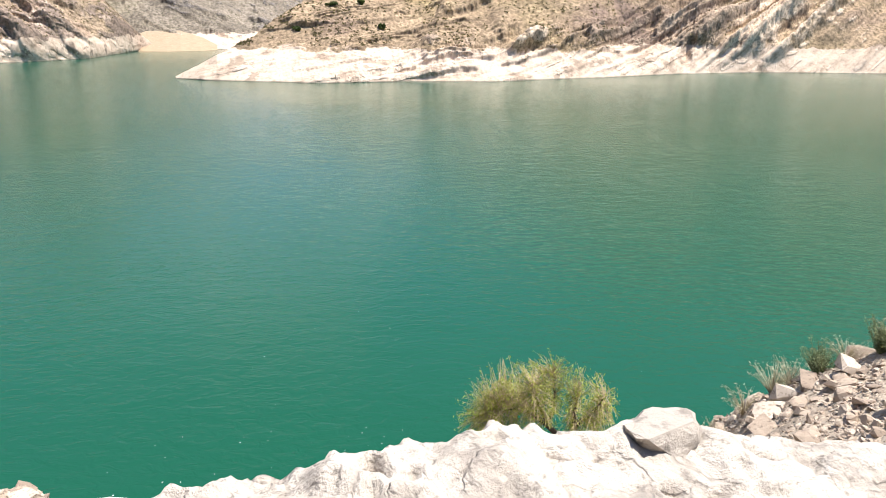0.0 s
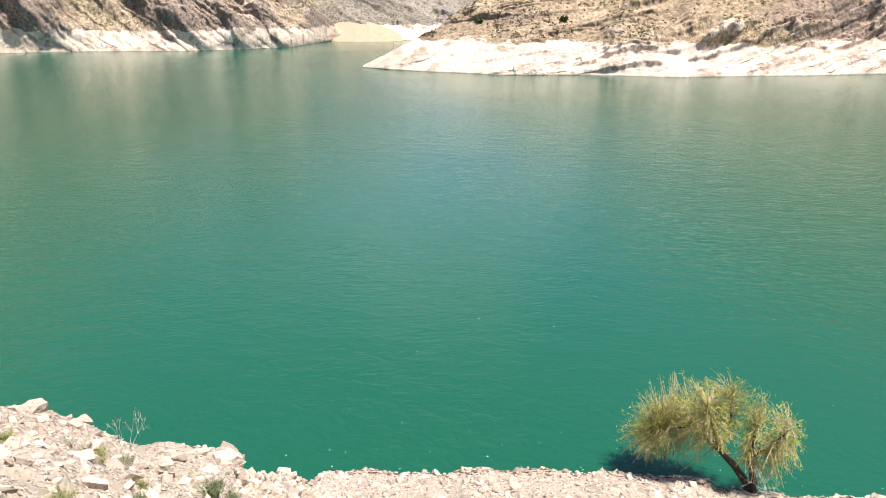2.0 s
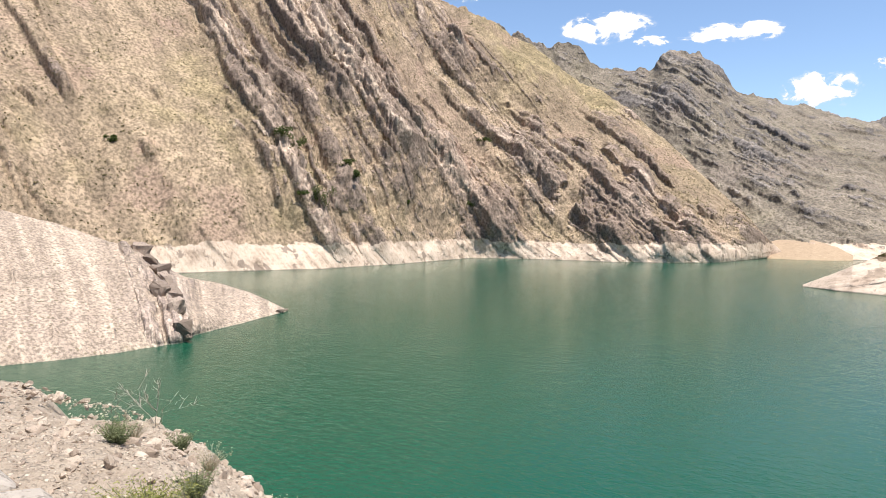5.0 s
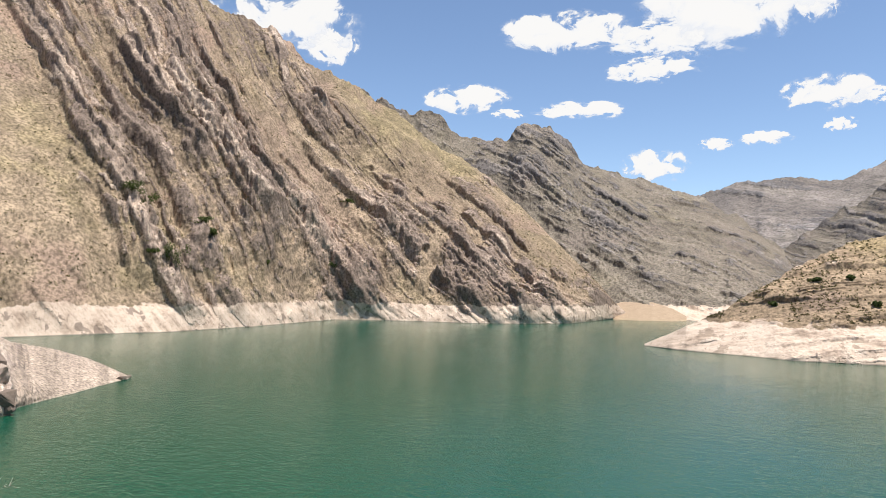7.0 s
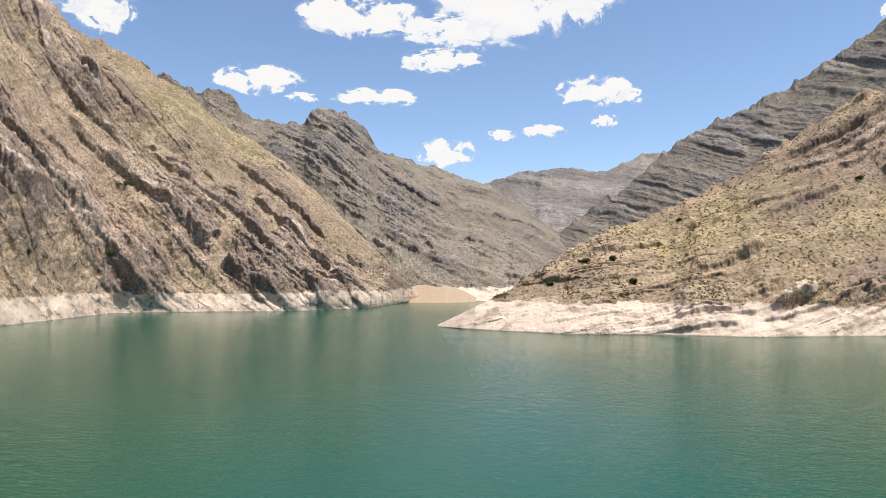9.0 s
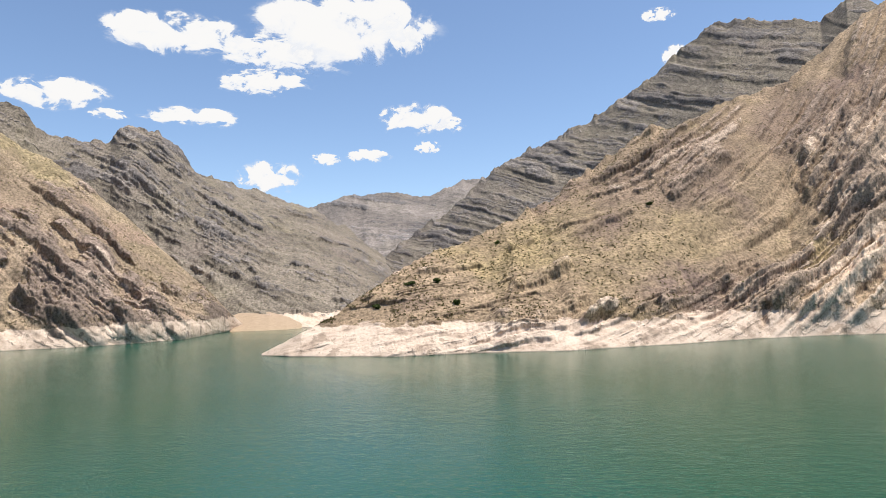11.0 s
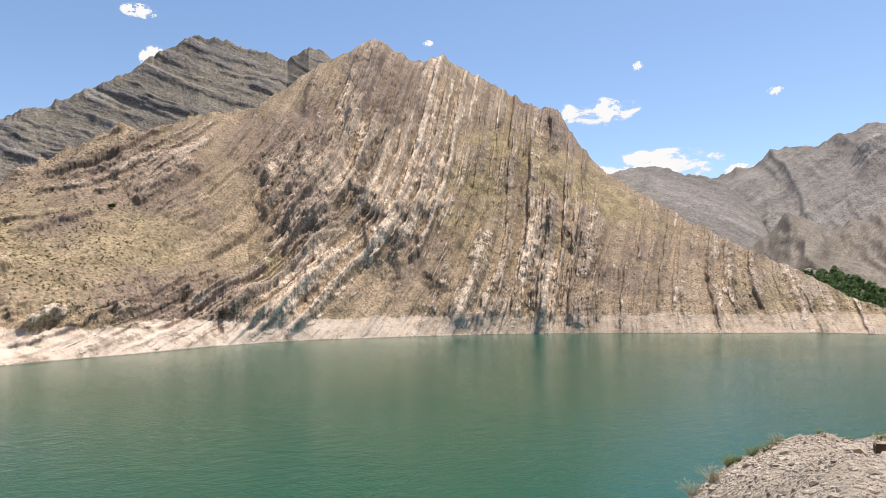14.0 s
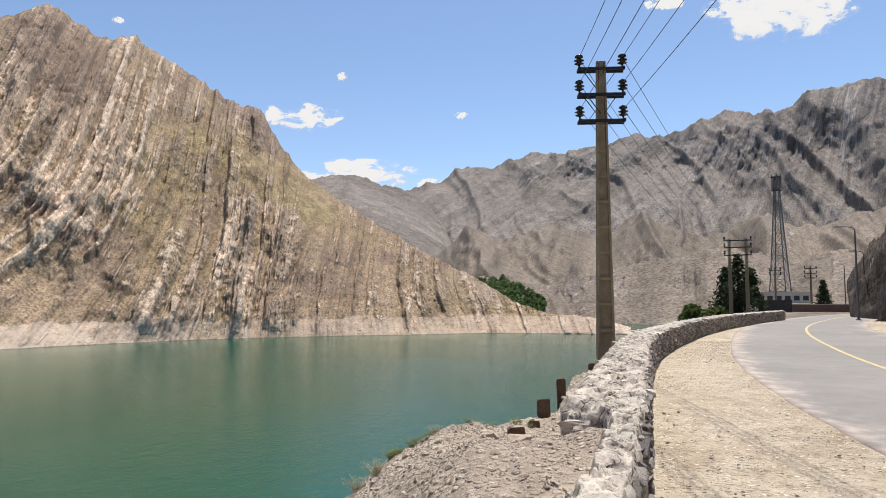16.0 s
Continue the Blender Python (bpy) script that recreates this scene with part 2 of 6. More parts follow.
        col = mix(nt, calc(nt, "MULTIPLY", shale, grey(nt, wob, RING - 0.25, RING + 0.35, 1.0, 0.0)), col, bleach)
        # wet line at the water
        col = mix(nt, grey(nt, calc(nt, "ADD", height, calc(nt, "MULTIPLY", crag, 0.8)), 0.45, 0.9, 0.75, 0.0), col, (0.10, 0.085, 0.07))
    nt.links.new(col, b.inputs["Base Color"])
    b.inputs["Roughness"].default_value = 0.95
    b.inputs["Specular IOR Level"].default_value = 0.15
    rough = calc(nt, "ADD", calc(nt, "MULTIPLY", crag, 1.0), calc(nt, "ADD", calc(nt, "MULTIPLY", thin, 0.3), calc(nt, "MULTIPLY", block, 0.45)))
    h = calc(nt, "ADD", calc(nt, "MULTIPLY", rough, grey(nt, bared, 0.0, 1.0, 0.25, 1.0)), calc(nt, "MULTIPLY", grain, 0.35))
    bump(nt, b, h, 0.8, 0.7 * far)
    return m


SOIL, ROCK, PALE, SCRUB = (0.275, 0.206, 0.143), (0.225, 0.17, 0.135), (0.43, 0.335, 0.262), (0.13, 0.105, 0.055)
m_left = rock_face("brown_bedded_rock", SOIL, ROCK, PALE, SCRUB, olive=(0.245, 0.192, 0.112), rust=(0.29, 0.20, 0.155))
m_right = rock_face("brown_folded_rock", (0.275, 0.20, 0.131), (0.345, 0.26, 0.192), (0.60, 0.468, 0.352), SCRUB, olive=(0.262, 0.198, 0.107), rust=(0.185, 0.13, 0.103))
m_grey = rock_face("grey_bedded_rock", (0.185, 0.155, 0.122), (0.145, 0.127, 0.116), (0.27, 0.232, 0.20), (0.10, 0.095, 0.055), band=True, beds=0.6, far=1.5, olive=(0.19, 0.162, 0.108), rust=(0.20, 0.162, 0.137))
m_spit = rock_face("striated_grey_pink_rock", (0.36, 0.285, 0.225), (0.30, 0.235, 0.195), (0.50, 0.41, 0.33), SCRUB, band=False, beds=3.0, far=0.4, olive=(0.37, 0.30, 0.225), rust=(0.33, 0.26, 0.21))
# grey-brown far rock, greyed further in its colour to stand for haze
m_far = rock_face("far_rock_greyed_for_haze", (0.19, 0.163, 0.144), (0.145, 0.131, 0.125), (0.28, 0.248, 0.228), (0.16, 0.147, 0.12), band=False, beds=0.25, far=4.0, olive=(0.195, 0.17, 0.138), rust=(0.19, 0.16, 0.137))
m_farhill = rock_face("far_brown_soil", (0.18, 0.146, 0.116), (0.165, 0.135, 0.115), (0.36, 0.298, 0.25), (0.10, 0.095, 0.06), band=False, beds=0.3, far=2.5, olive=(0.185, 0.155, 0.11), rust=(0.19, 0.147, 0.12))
# rock colours lowered so that they carry the cutting's shade
m_cutting = rock_face("shade_dark_cutting_rock", (0.075, 0.058, 0.047), (0.055, 0.043, 0.036), (0.11, 0.088, 0.072), (0.05, 0.045, 0.028), band=False, beds=2.0, far=0.3, olive=(0.12, 0.10, 0.07), rust=(0.11, 0.08, 0.065))


def water_material():
    m, nt, b = material("green_lake_water")
    pos, _, _ = place(nt)
    murk = tex(nt, 0.012, 4, 0.5, pos)
    nt.links.new(ramp(nt, murk, (0.3, (0.006, 0.064, 0.035)), (0.7, (0.008, 0.069, 0.038))), b.inputs["Base Color"])
    b.inputs["IOR"].default_value = 1.33
    b.inputs["Specular IOR Level"].default_value = 0.31
    b.inputs["Roughness"].default_value = 0.13
    waves = tex(nt, 1.0, 4, 0.55, stretched(nt, pos, 0.95, 1.5, 1.0), 1.2)
    swell = tex(nt, 1.0, 3, 0.5, stretched(nt, pos, 0.30, 0.46, 1.0), 0.4)
    gust = grey(nt, tex(nt, 0.012, 2, 0.5, pos), 0.38, 0.62, 0.65, 1.2)
    h = calc(nt, "MULTIPLY", calc(nt, "ADD", waves, calc(nt, "MULTIPLY", swell, 1.2)), gust)
    bump(nt, b, h, 0.34, 0.2)
    return m


m_water = water_material()


def ground_material(name, a, b2, c, grain=4.0, relief=0.04):
    m, nt, b = material(name)
    pos, _, _ = place(nt)
    big = tex(nt, 0.35, 6, 0.6, pos)
    cells = node(nt, "ShaderNodeTexVoronoi", Scale=grain * 4.5, Randomness=1.0)
    nt.links.new(pos, cells.inputs["Vector"])
    mid = tex(nt, grain, 8, 0.7, pos)
    fine = tex(nt, grain * 9, 6, 0.75, pos)
    col = ramp(nt, calc(nt, "ADD", calc(nt, "MULTIPLY", big, 0.45), calc(nt, "MULTIPLY", mid, 0.55)), (0.34, a), (0.5, b2), (0.66, c))
    col = mix(nt, grey(nt, fine, 0.38, 0.7, 0.0, 0.34), col, tuple(x * 0.5 for x in a))
    # pebbles, each of its own tone
    tone = nt.nodes.new("ShaderNodeSeparateColor")
    nt.links.new(cells.outputs["Color"], tone.inputs["Color"])
    peb = grey(nt, cells.outputs["Distance"], 0.25, 0.5, 1.0, 0.0)
    col = mix(nt, calc(nt, "MULTIPLY", peb, grey(nt, tone.outputs["Green"], 0.45, 0.6, 0.0, 0.8)), col, ramp(nt, tone.outputs["Red"], (0.0, tuple(x * 0.6 for x in a)), (0.5, b2), (1.0, tuple(min(1, x * 1.25) for x in c))))
    nt.links.new(col, b.inputs["Base Color"])
    b.inputs["Roughness"].default_value = 0.95
    b.inputs["Specular IOR Level"].default_value = 0.2
    bump(nt, b, calc(nt, "ADD", calc(nt, "ADD", mid, calc(nt, "MULTIPLY", peb, 0.6)), calc(nt, "MULTIPLY", fine, 0.5)), 0.8, relief)
    return m


m_bank = ground_material("stony_bank_soil", (0.31, 0.245, 0.185), (0.45, 0.365, 0.285), (0.57, 0.48, 0.385), 3.0, 0.09)
m_dirt = ground_material("dusty_verge", (0.31, 0.24, 0.17), (0.50, 0.415, 0.31), (0.66, 0.57, 0.455), 2.6, 0.07)
m_mortar = ground_material("pale_mortar", (0.36, 0.315, 0.27), (0.52, 0.465, 0.40), (0.61, 0.555, 0.485), 13.0, 0.02)
m_bed = ground_material("lake_bed", (0.2, 0.17, 0.12), (0.25, 0.21, 0.15), (0.3, 0.25, 0.18), 0.3, 0.1)


def asphalt_material():
    """Worn asphalt, darker in the wheel tracks and under dust towards its edges."""
    m, nt, b = material("worn_grey_asphalt")
    pos, _, _ = place(nt)
    big, mid, fine = tex(nt, 0.25, 6, 0.6, pos), tex(nt, 1.6, 6, 0.65, pos), tex(nt, 38, 4, 0.7, pos)
    edge = nt.nodes.new("ShaderNodeAttribute")
    edge.attribute_name = "edge"
    col = ramp(nt, calc(nt, "ADD", calc(nt, "MULTIPLY", big, 0.6), calc(nt, "MULTIPLY", mid, 0.4)), (0.32, (0.20, 0.18, 0.165)), (0.68, (0.30, 0.275, 0.25)))
    col = mix(nt, grey(nt, fine, 0.35, 0.7, 0.0, 0.4), col, (0.12, 0.112, 0.105))
    dust = grey(nt, calc(nt, "ADD", edge.outputs["Fac"], calc(nt, "MULTIPLY", calc(nt, "SUBTRACT", calc(nt, "ADD", mid, big), 1.0), 0.5)), 0.72, 0.98, 0.0, 0.9)
    col = mix(nt, dust, col, mix(nt, grey(nt, mid, 0.35, 0.65), (0.34, 0.275, 0.23), (0.47, 0.39, 0.33)))
    nt.links.new(col, b.inputs["Base Color"])
    b.inputs["Roughness"].default_value = 0.85
    bump(nt, b, calc(nt, "ADD", fine, calc(nt, "MULTIPLY", mid, 0.6)), 0.5, 0.008)
    return m


def plain(name, col, rough=0.8, metal=0.0, vary=0.25, scale=6.0):
    m, nt, b = material(name)
    tc = nt.nodes.new("ShaderNodeTexCoord")
    n = tex(nt, scale, 6, 0.65, tc.outputs["Object"])
    nt.links.new(ramp(nt, n, (0.3, tuple(c * (1 - vary) for c in col)), (0.7, tuple(min(1, c * (1 + vary)) for c in col))), b.inputs["Base Color"])
    b.inputs["Roughness"].default_value, b.inputs["Metallic"].default_value = rough, metal
    bump(nt, b, n, 0.25, 0.01)
    return m


m_asphalt = asphalt_material()
m_paint = plain("worn_yellow_paint", (0.52, 0.40, 0.19), 0.7, 0, 0.3, 9)
m_concrete = plain("weathered_pole_concrete", (0.30, 0.245, 0.165), 0.9, 0, 0.25, 3)
m_steel = plain("dark_galvanised_steel", (0.05, 0.05, 0.055), 0.5, 0.6, 0.3, 8)
m_ceramic = plain("dark_brown_glazed_porcelain", (0.028, 0.022, 0.022), 0.25, 0, 0.2, 12)
m_cable = plain("dark_aluminium_cable", (0.06, 0.06, 0.065), 0.5, 0.3, 0.1, 3)
m_rust = plain("rusty_post_steel", (0.12, 0.075, 0.05), 0.8, 0.3, 0.45, 7)

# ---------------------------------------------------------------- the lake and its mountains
# bearing, distance (and height), chosen so shores and skylines fit the camera's view
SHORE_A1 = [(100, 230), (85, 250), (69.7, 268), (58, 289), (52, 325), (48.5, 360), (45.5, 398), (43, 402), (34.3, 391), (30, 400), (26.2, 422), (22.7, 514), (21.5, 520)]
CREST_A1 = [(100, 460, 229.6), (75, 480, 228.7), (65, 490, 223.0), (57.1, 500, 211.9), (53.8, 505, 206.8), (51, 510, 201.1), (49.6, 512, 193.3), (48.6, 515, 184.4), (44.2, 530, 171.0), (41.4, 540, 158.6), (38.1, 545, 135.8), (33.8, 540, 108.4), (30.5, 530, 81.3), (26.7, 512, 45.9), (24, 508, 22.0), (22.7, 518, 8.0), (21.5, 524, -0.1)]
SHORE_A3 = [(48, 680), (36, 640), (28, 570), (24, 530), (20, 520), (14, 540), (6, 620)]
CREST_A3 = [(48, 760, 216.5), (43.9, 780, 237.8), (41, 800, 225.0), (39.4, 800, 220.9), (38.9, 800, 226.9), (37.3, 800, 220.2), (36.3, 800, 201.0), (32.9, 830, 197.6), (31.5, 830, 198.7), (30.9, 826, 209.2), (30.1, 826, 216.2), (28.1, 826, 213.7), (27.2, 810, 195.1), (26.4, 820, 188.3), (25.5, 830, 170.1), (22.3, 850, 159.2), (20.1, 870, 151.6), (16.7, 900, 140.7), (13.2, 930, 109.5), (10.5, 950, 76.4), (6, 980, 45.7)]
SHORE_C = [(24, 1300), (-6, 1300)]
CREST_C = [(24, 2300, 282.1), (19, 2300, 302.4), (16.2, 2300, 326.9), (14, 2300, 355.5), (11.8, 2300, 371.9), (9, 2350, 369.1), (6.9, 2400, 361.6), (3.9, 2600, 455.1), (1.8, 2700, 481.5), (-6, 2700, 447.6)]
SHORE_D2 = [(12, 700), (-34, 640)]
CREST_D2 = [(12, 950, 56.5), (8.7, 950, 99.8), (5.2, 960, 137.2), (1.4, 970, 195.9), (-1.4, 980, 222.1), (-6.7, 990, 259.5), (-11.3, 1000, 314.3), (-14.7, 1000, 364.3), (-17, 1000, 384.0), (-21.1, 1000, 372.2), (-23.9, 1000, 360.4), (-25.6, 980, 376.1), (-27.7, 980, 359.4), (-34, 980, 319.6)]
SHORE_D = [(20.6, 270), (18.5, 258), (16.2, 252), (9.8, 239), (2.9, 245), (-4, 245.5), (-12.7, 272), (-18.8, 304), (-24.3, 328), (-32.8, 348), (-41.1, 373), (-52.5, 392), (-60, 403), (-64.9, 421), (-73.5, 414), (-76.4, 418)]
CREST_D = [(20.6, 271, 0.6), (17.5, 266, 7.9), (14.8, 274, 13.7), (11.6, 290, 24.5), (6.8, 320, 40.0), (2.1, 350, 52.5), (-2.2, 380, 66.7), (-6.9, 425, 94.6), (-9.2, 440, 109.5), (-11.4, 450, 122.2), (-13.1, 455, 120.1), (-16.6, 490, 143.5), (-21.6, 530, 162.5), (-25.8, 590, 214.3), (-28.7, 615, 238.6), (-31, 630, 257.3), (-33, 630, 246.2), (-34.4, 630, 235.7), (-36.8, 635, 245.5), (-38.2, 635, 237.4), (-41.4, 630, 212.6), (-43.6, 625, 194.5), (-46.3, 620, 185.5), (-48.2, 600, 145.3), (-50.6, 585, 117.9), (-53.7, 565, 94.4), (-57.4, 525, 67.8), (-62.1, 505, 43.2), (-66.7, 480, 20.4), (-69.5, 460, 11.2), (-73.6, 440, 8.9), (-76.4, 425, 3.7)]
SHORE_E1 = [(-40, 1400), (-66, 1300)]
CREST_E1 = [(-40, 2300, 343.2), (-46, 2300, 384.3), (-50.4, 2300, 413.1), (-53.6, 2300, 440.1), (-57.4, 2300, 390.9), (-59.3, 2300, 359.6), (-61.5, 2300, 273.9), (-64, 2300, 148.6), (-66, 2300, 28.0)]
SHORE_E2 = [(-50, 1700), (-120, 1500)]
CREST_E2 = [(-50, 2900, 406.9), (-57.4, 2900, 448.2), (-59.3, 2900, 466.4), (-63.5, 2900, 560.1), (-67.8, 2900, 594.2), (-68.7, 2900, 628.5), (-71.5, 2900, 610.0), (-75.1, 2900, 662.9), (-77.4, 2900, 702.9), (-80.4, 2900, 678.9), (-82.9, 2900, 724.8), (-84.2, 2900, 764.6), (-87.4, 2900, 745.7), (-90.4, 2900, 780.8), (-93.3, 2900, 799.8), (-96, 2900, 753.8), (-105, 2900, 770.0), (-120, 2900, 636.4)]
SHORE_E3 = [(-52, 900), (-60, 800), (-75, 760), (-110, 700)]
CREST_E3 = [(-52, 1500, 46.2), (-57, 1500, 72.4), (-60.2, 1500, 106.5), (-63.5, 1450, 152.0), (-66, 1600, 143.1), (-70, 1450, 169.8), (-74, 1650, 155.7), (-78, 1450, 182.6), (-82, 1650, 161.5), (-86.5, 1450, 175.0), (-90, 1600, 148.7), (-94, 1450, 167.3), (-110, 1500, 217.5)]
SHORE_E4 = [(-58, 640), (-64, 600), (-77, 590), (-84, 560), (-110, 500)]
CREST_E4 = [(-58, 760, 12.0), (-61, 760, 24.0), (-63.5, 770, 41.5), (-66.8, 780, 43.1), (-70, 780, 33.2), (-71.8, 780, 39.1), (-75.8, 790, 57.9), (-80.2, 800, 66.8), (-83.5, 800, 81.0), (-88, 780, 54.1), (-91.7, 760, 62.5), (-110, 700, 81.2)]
# spurs (+) and gullies (-): metres out, half width, and their line by bearing and angle
SPURS_D = [(13, 24, [(-30.8, 20.3), (-28.5, 12.7), (-25.4, 8.7)]), (9, 13, [(-34.0, 16.2), (-30.6, 8.7)]), (11, 18, [(-37.0, 19.3), (-35.5, 12.4), (-32.9, 4.5)]), (8, 14, [(-23.0, 13.3), (-25.4, 8.7), (-23.1, 4.5)]), (9, 9, [(-44.9, 9.8), (-44.4, -2.6)]), (7, 11, [(-25.8, 5.5), (-24.0, -2.7)]), (6, 8, [(-39.9, 9.0), (-39.1, -2.0)]), (6, 9, [(-47.9, 9.6), (-48.3, -1.9)]), (3, 6, [(-59.1, 3.5), (-59.7, -1.0)]), (9, 20, [(-11.3, 12.8), (-17.5, 8.6), (-21.2, 8.7)]), (7, 12, [(-15.8, 1.7), (-21.2, -0.1)]), (9, 14, [(-46.3, 14.7), (-42.7, 11.6), (-39.9, 11.3)])]
GULLIES_D = [(-9, 8, [(-45.7, 7.9), (-45.2, -2.0)]), (-9, 11, [(-28.2, 5.5), (-30.3, 1.3)]), (-7, 8, [(-31.5, 5.9), (-32.0, 2.2)]), (-8, 15, [(-34.8, 4.0), (-32.2, -0.1), (-33.8, -2.7)]), (-11, 26, [(-21.6, 14.8), (-20.8, 4.1), (-17.6, 1.3)]), (-9, 4, [(-18.8, -1.7), (-18.9, -3.7)]), (-6, 6, [(-34.3, 5.5), (-35.2, -1.1)])]
FORMS_D = SPURS_D + GULLIES_D
ROCK_D = [('rock', -6.2, 4.0, 13, 4.2, 0, -0.35), ('rock', -14.5, -0.8, 4.5, 1.6, 8, 0.4), ('rock', -19.5, 1.5, 3.5, 2.4, 20, 0.4), ('rock', -12.4, 10.6, 8, 2.6, 22, 0.35), ('rock', -28.0, 8.0, 9, 9, 30, 0.12), ('rock', -33.4, 1.2, 1.5, 3.4, -14, -0.9), ('rock', -32.2, 16.0, 3.2, 4.0, 0, 0.4), ('rock', -46.0, 9.6, 8, 2.2, -26, -0.4), ('rock', -22.5, 11.5, 3.0, 2.6, 30, 0.3), ('rock', -47.0, 14.2, 4.5, 1.8, -40, 0.5), ('rock', -45.4, 2.8, 1.6, 6.5, 0, 0.4)]
COVER_D = [('grass', -6.2, 4.0, 13, 4.0, 0, 0.55), ("rust", -32.2, 16.5, 4.0, 3.6, 0, 1.0), ("rust", -23.0, 12.5, 4.5, 3.0, 35, 0.8), ("rust", -46.5, 14.0, 5.0, 2.2, -40, 0.9), ("rust", -12.4, 9.6, 9, 3.2, 22, 0.7), ('rust', -14.0, 0.5, 6, 2.6, 8, 0.5), ('grass', -46.0, 9.6, 8, 2.2, -26, 0.7), ('rust', -53.0, 1.5, 8, 6, -30, 0.2), ('rust', -26.0, 6.0, 3.5, 2.0, 55, 0.4), ('grass', -24.0, 4.0, 4.0, 1.4, 40, 0.6), ('grass', -39.0, 7.0, 3, 6, 0, 0.45)]
PALE_D = [("pale", -25.5, 0.5, 5.5, 3.5, 20, 0.9), ("pale", -30.5, 4.5, 2.2, 5.0, -25, 0.9), ("pale", -44.0, 3.0, 1.2, 6.5, 0, 1.0), ("pale", -37.0, 8.0, 1.6, 4.0, -15, 0.7), ("pale", -59.4, 0.5, 0.7, 3.2, 20, 1.0), ("pale", -29.5, 12.0, 1.2, 4.0, -25, 0.6), ("pale", -38.0, 2.0, 9.0, 7.0, 0, 0.5)]
ZONES_D = ROCK_D + COVER_D + PALE_D
ZONES_A = [("grass", 40.0, 14.0, 9, 2.2, -30, 0.9), ("rock", 40.0, 14.0, 9, 2.2, -30, -0.6), ("grass", 28.5, 4.2, 6, 1.6, -38, 0.5), ("rock", 28.5, 4.2, 6, 1.6, -38, -0.5), ("grass", 68.0, 6.0, 8, 12, 30, 0.3), ("rust", 49.0, 8.0, 2.4, 12, 38, 0.35), ("pale", 50.0, 8.5, 1.6, 10, 36, 0.8), ("pale", 61.5, 7.0, 0.7, 12, 31, 0.8), ("rock", 61.5, 7.0, 0.7, 12, 31, 0.3), ("rock", 40.5, 1.2, 2.0, 1.6, 0, 0.35), ("rock", 35.0, 1.0, 3.0, 2.2, 0, 0.4), ("rock", 37.6, 1.5, 0.8, 2.4, -20, -0.7)]
# far hills: pale and rocky zones put in contrast that shading lacks there
ZONES_E3 = [("rock", -66.5, 3.2, 1.6, 0.7, -20, 0.5), ("pale", -66.5, 3.2, 1.8, 0.8, -20, 1.0), ("rock", -71.0, 4.6, 3, 0.8, 30, 0.4), ("rock", -79.0, 5.5, 4, 1.0, -15, 0.4), ("pale", -75.0, 4.0, 2, 0.8, 10, 0.7)]
ZONES_E4 = [("rock", -72.5, 0.8, 3.5, 1.0, 15, 0.5), ("pale", -74.0, 0.3, 2.5, 0.8, 15, 1.0), ("rock", -80.0, 2.2, 3, 0.8, 0, 0.35), ("pale", -68.5, 0.4, 1.5, 0.5, 0, 0.8), ("pale", -79.5, -0.6, 3, 0.5, 0, 0.7)]
ZONES_E2 = [("rock", -92.0, 12.5, 14, 1.8, 8, 0.6), ("rock", -74.0, 10.8, 9, 1.2, 12, 0.5), ("rock", -80.0, 7.5, 10, 2.0, 25, 0.3), ("rock", -66.0, 9.0, 6, 1.6, 15, 0.25)]
FORMS_A = [(9, 16, [(60.7, 17.5), (53.2, 9.4), (44.3, 0.2)]), (6, 9, [(68.3, 19.0), (62.0, 8.2), (57.0, -1.4)]), (10, 17, [(43.4, -1.2), (42.1, 4.4), (39.9, 6.1), (34.6, 3.2), (30.3, -1.3)]), (-8, 11, [(37.6, -1.5), (34.2, 3.2)]), (-7, 10, [(41.1, -0.7), (42.6, 3.5)]), (9, 11, [(47.6, 14.2), (43.8, 12.4), (39.5, 11.0)]), (9, 14, [(33.8, 8.8), (26.7, 2.7), (23.3, -1.1)]), (7, 9, [(32.3, 3.8), (26.2, -1.9)]), (8, 12, [(57.7, 15.0), (50.0, 7.3), (47.2, 4.7)]), (-7, 12, [(52.5, 13.4), (45.4, 3.9), (43.5, 1.6)]), (7, 10, [(51.4, 19.1), (47.6, 14.7)]), (6, 8, [(64.6, 10.0), (59.9, 1.1)])]


def ribs(S, T, bed, seed, show, stretch=5.5):
    """Beds that stand out of the slope by different amounts, thin out and end along their length."""
    S = S + vnoise(T / (bed * stretch), S / (bed * 2.5), seed=seed + 3) * bed * 0.55
    k = np.floor(S / bed)
    f = S / bed - k
    ki = k.astype(np.int64)
    tall = 0.35 + 0.65 * (hashed(ki, ki * 0, ki * 0, seed) * 0.5 + 0.5) ** 1.3
    wide = 0.45 + 0.4 * (hashed(ki, ki * 0 + 5, ki * 0, seed) * 0.5 + 0.5)
    n = vnoise(T / (bed * stretch) + k * 7.7, k * 3.1, seed=seed + 1) + 0.45 * vnoise(T / (bed * 1.6) + k * 1.7, k * 5.1, seed=seed + 2)
    there = smooth(-0.1, 0.3, n + (show - 0.62) * 1.5)
    edge = smooth(0.0, 0.13, f) * (1 - smooth(wide * 0.55, wide, f))
    crest = 0.8 + 0.3 * vnoise(T / (bed * 0.7) + k * 9.1, k * 2.3, seed=seed + 4)
    return tall * edge * there * crest


def terraces(n, steps):
    """Noise broken into flat treads and steep risers."""
    q = n * steps
    k = np.floor(q)
    return (k + smooth(0.6, 1.0, q - k)) / steps


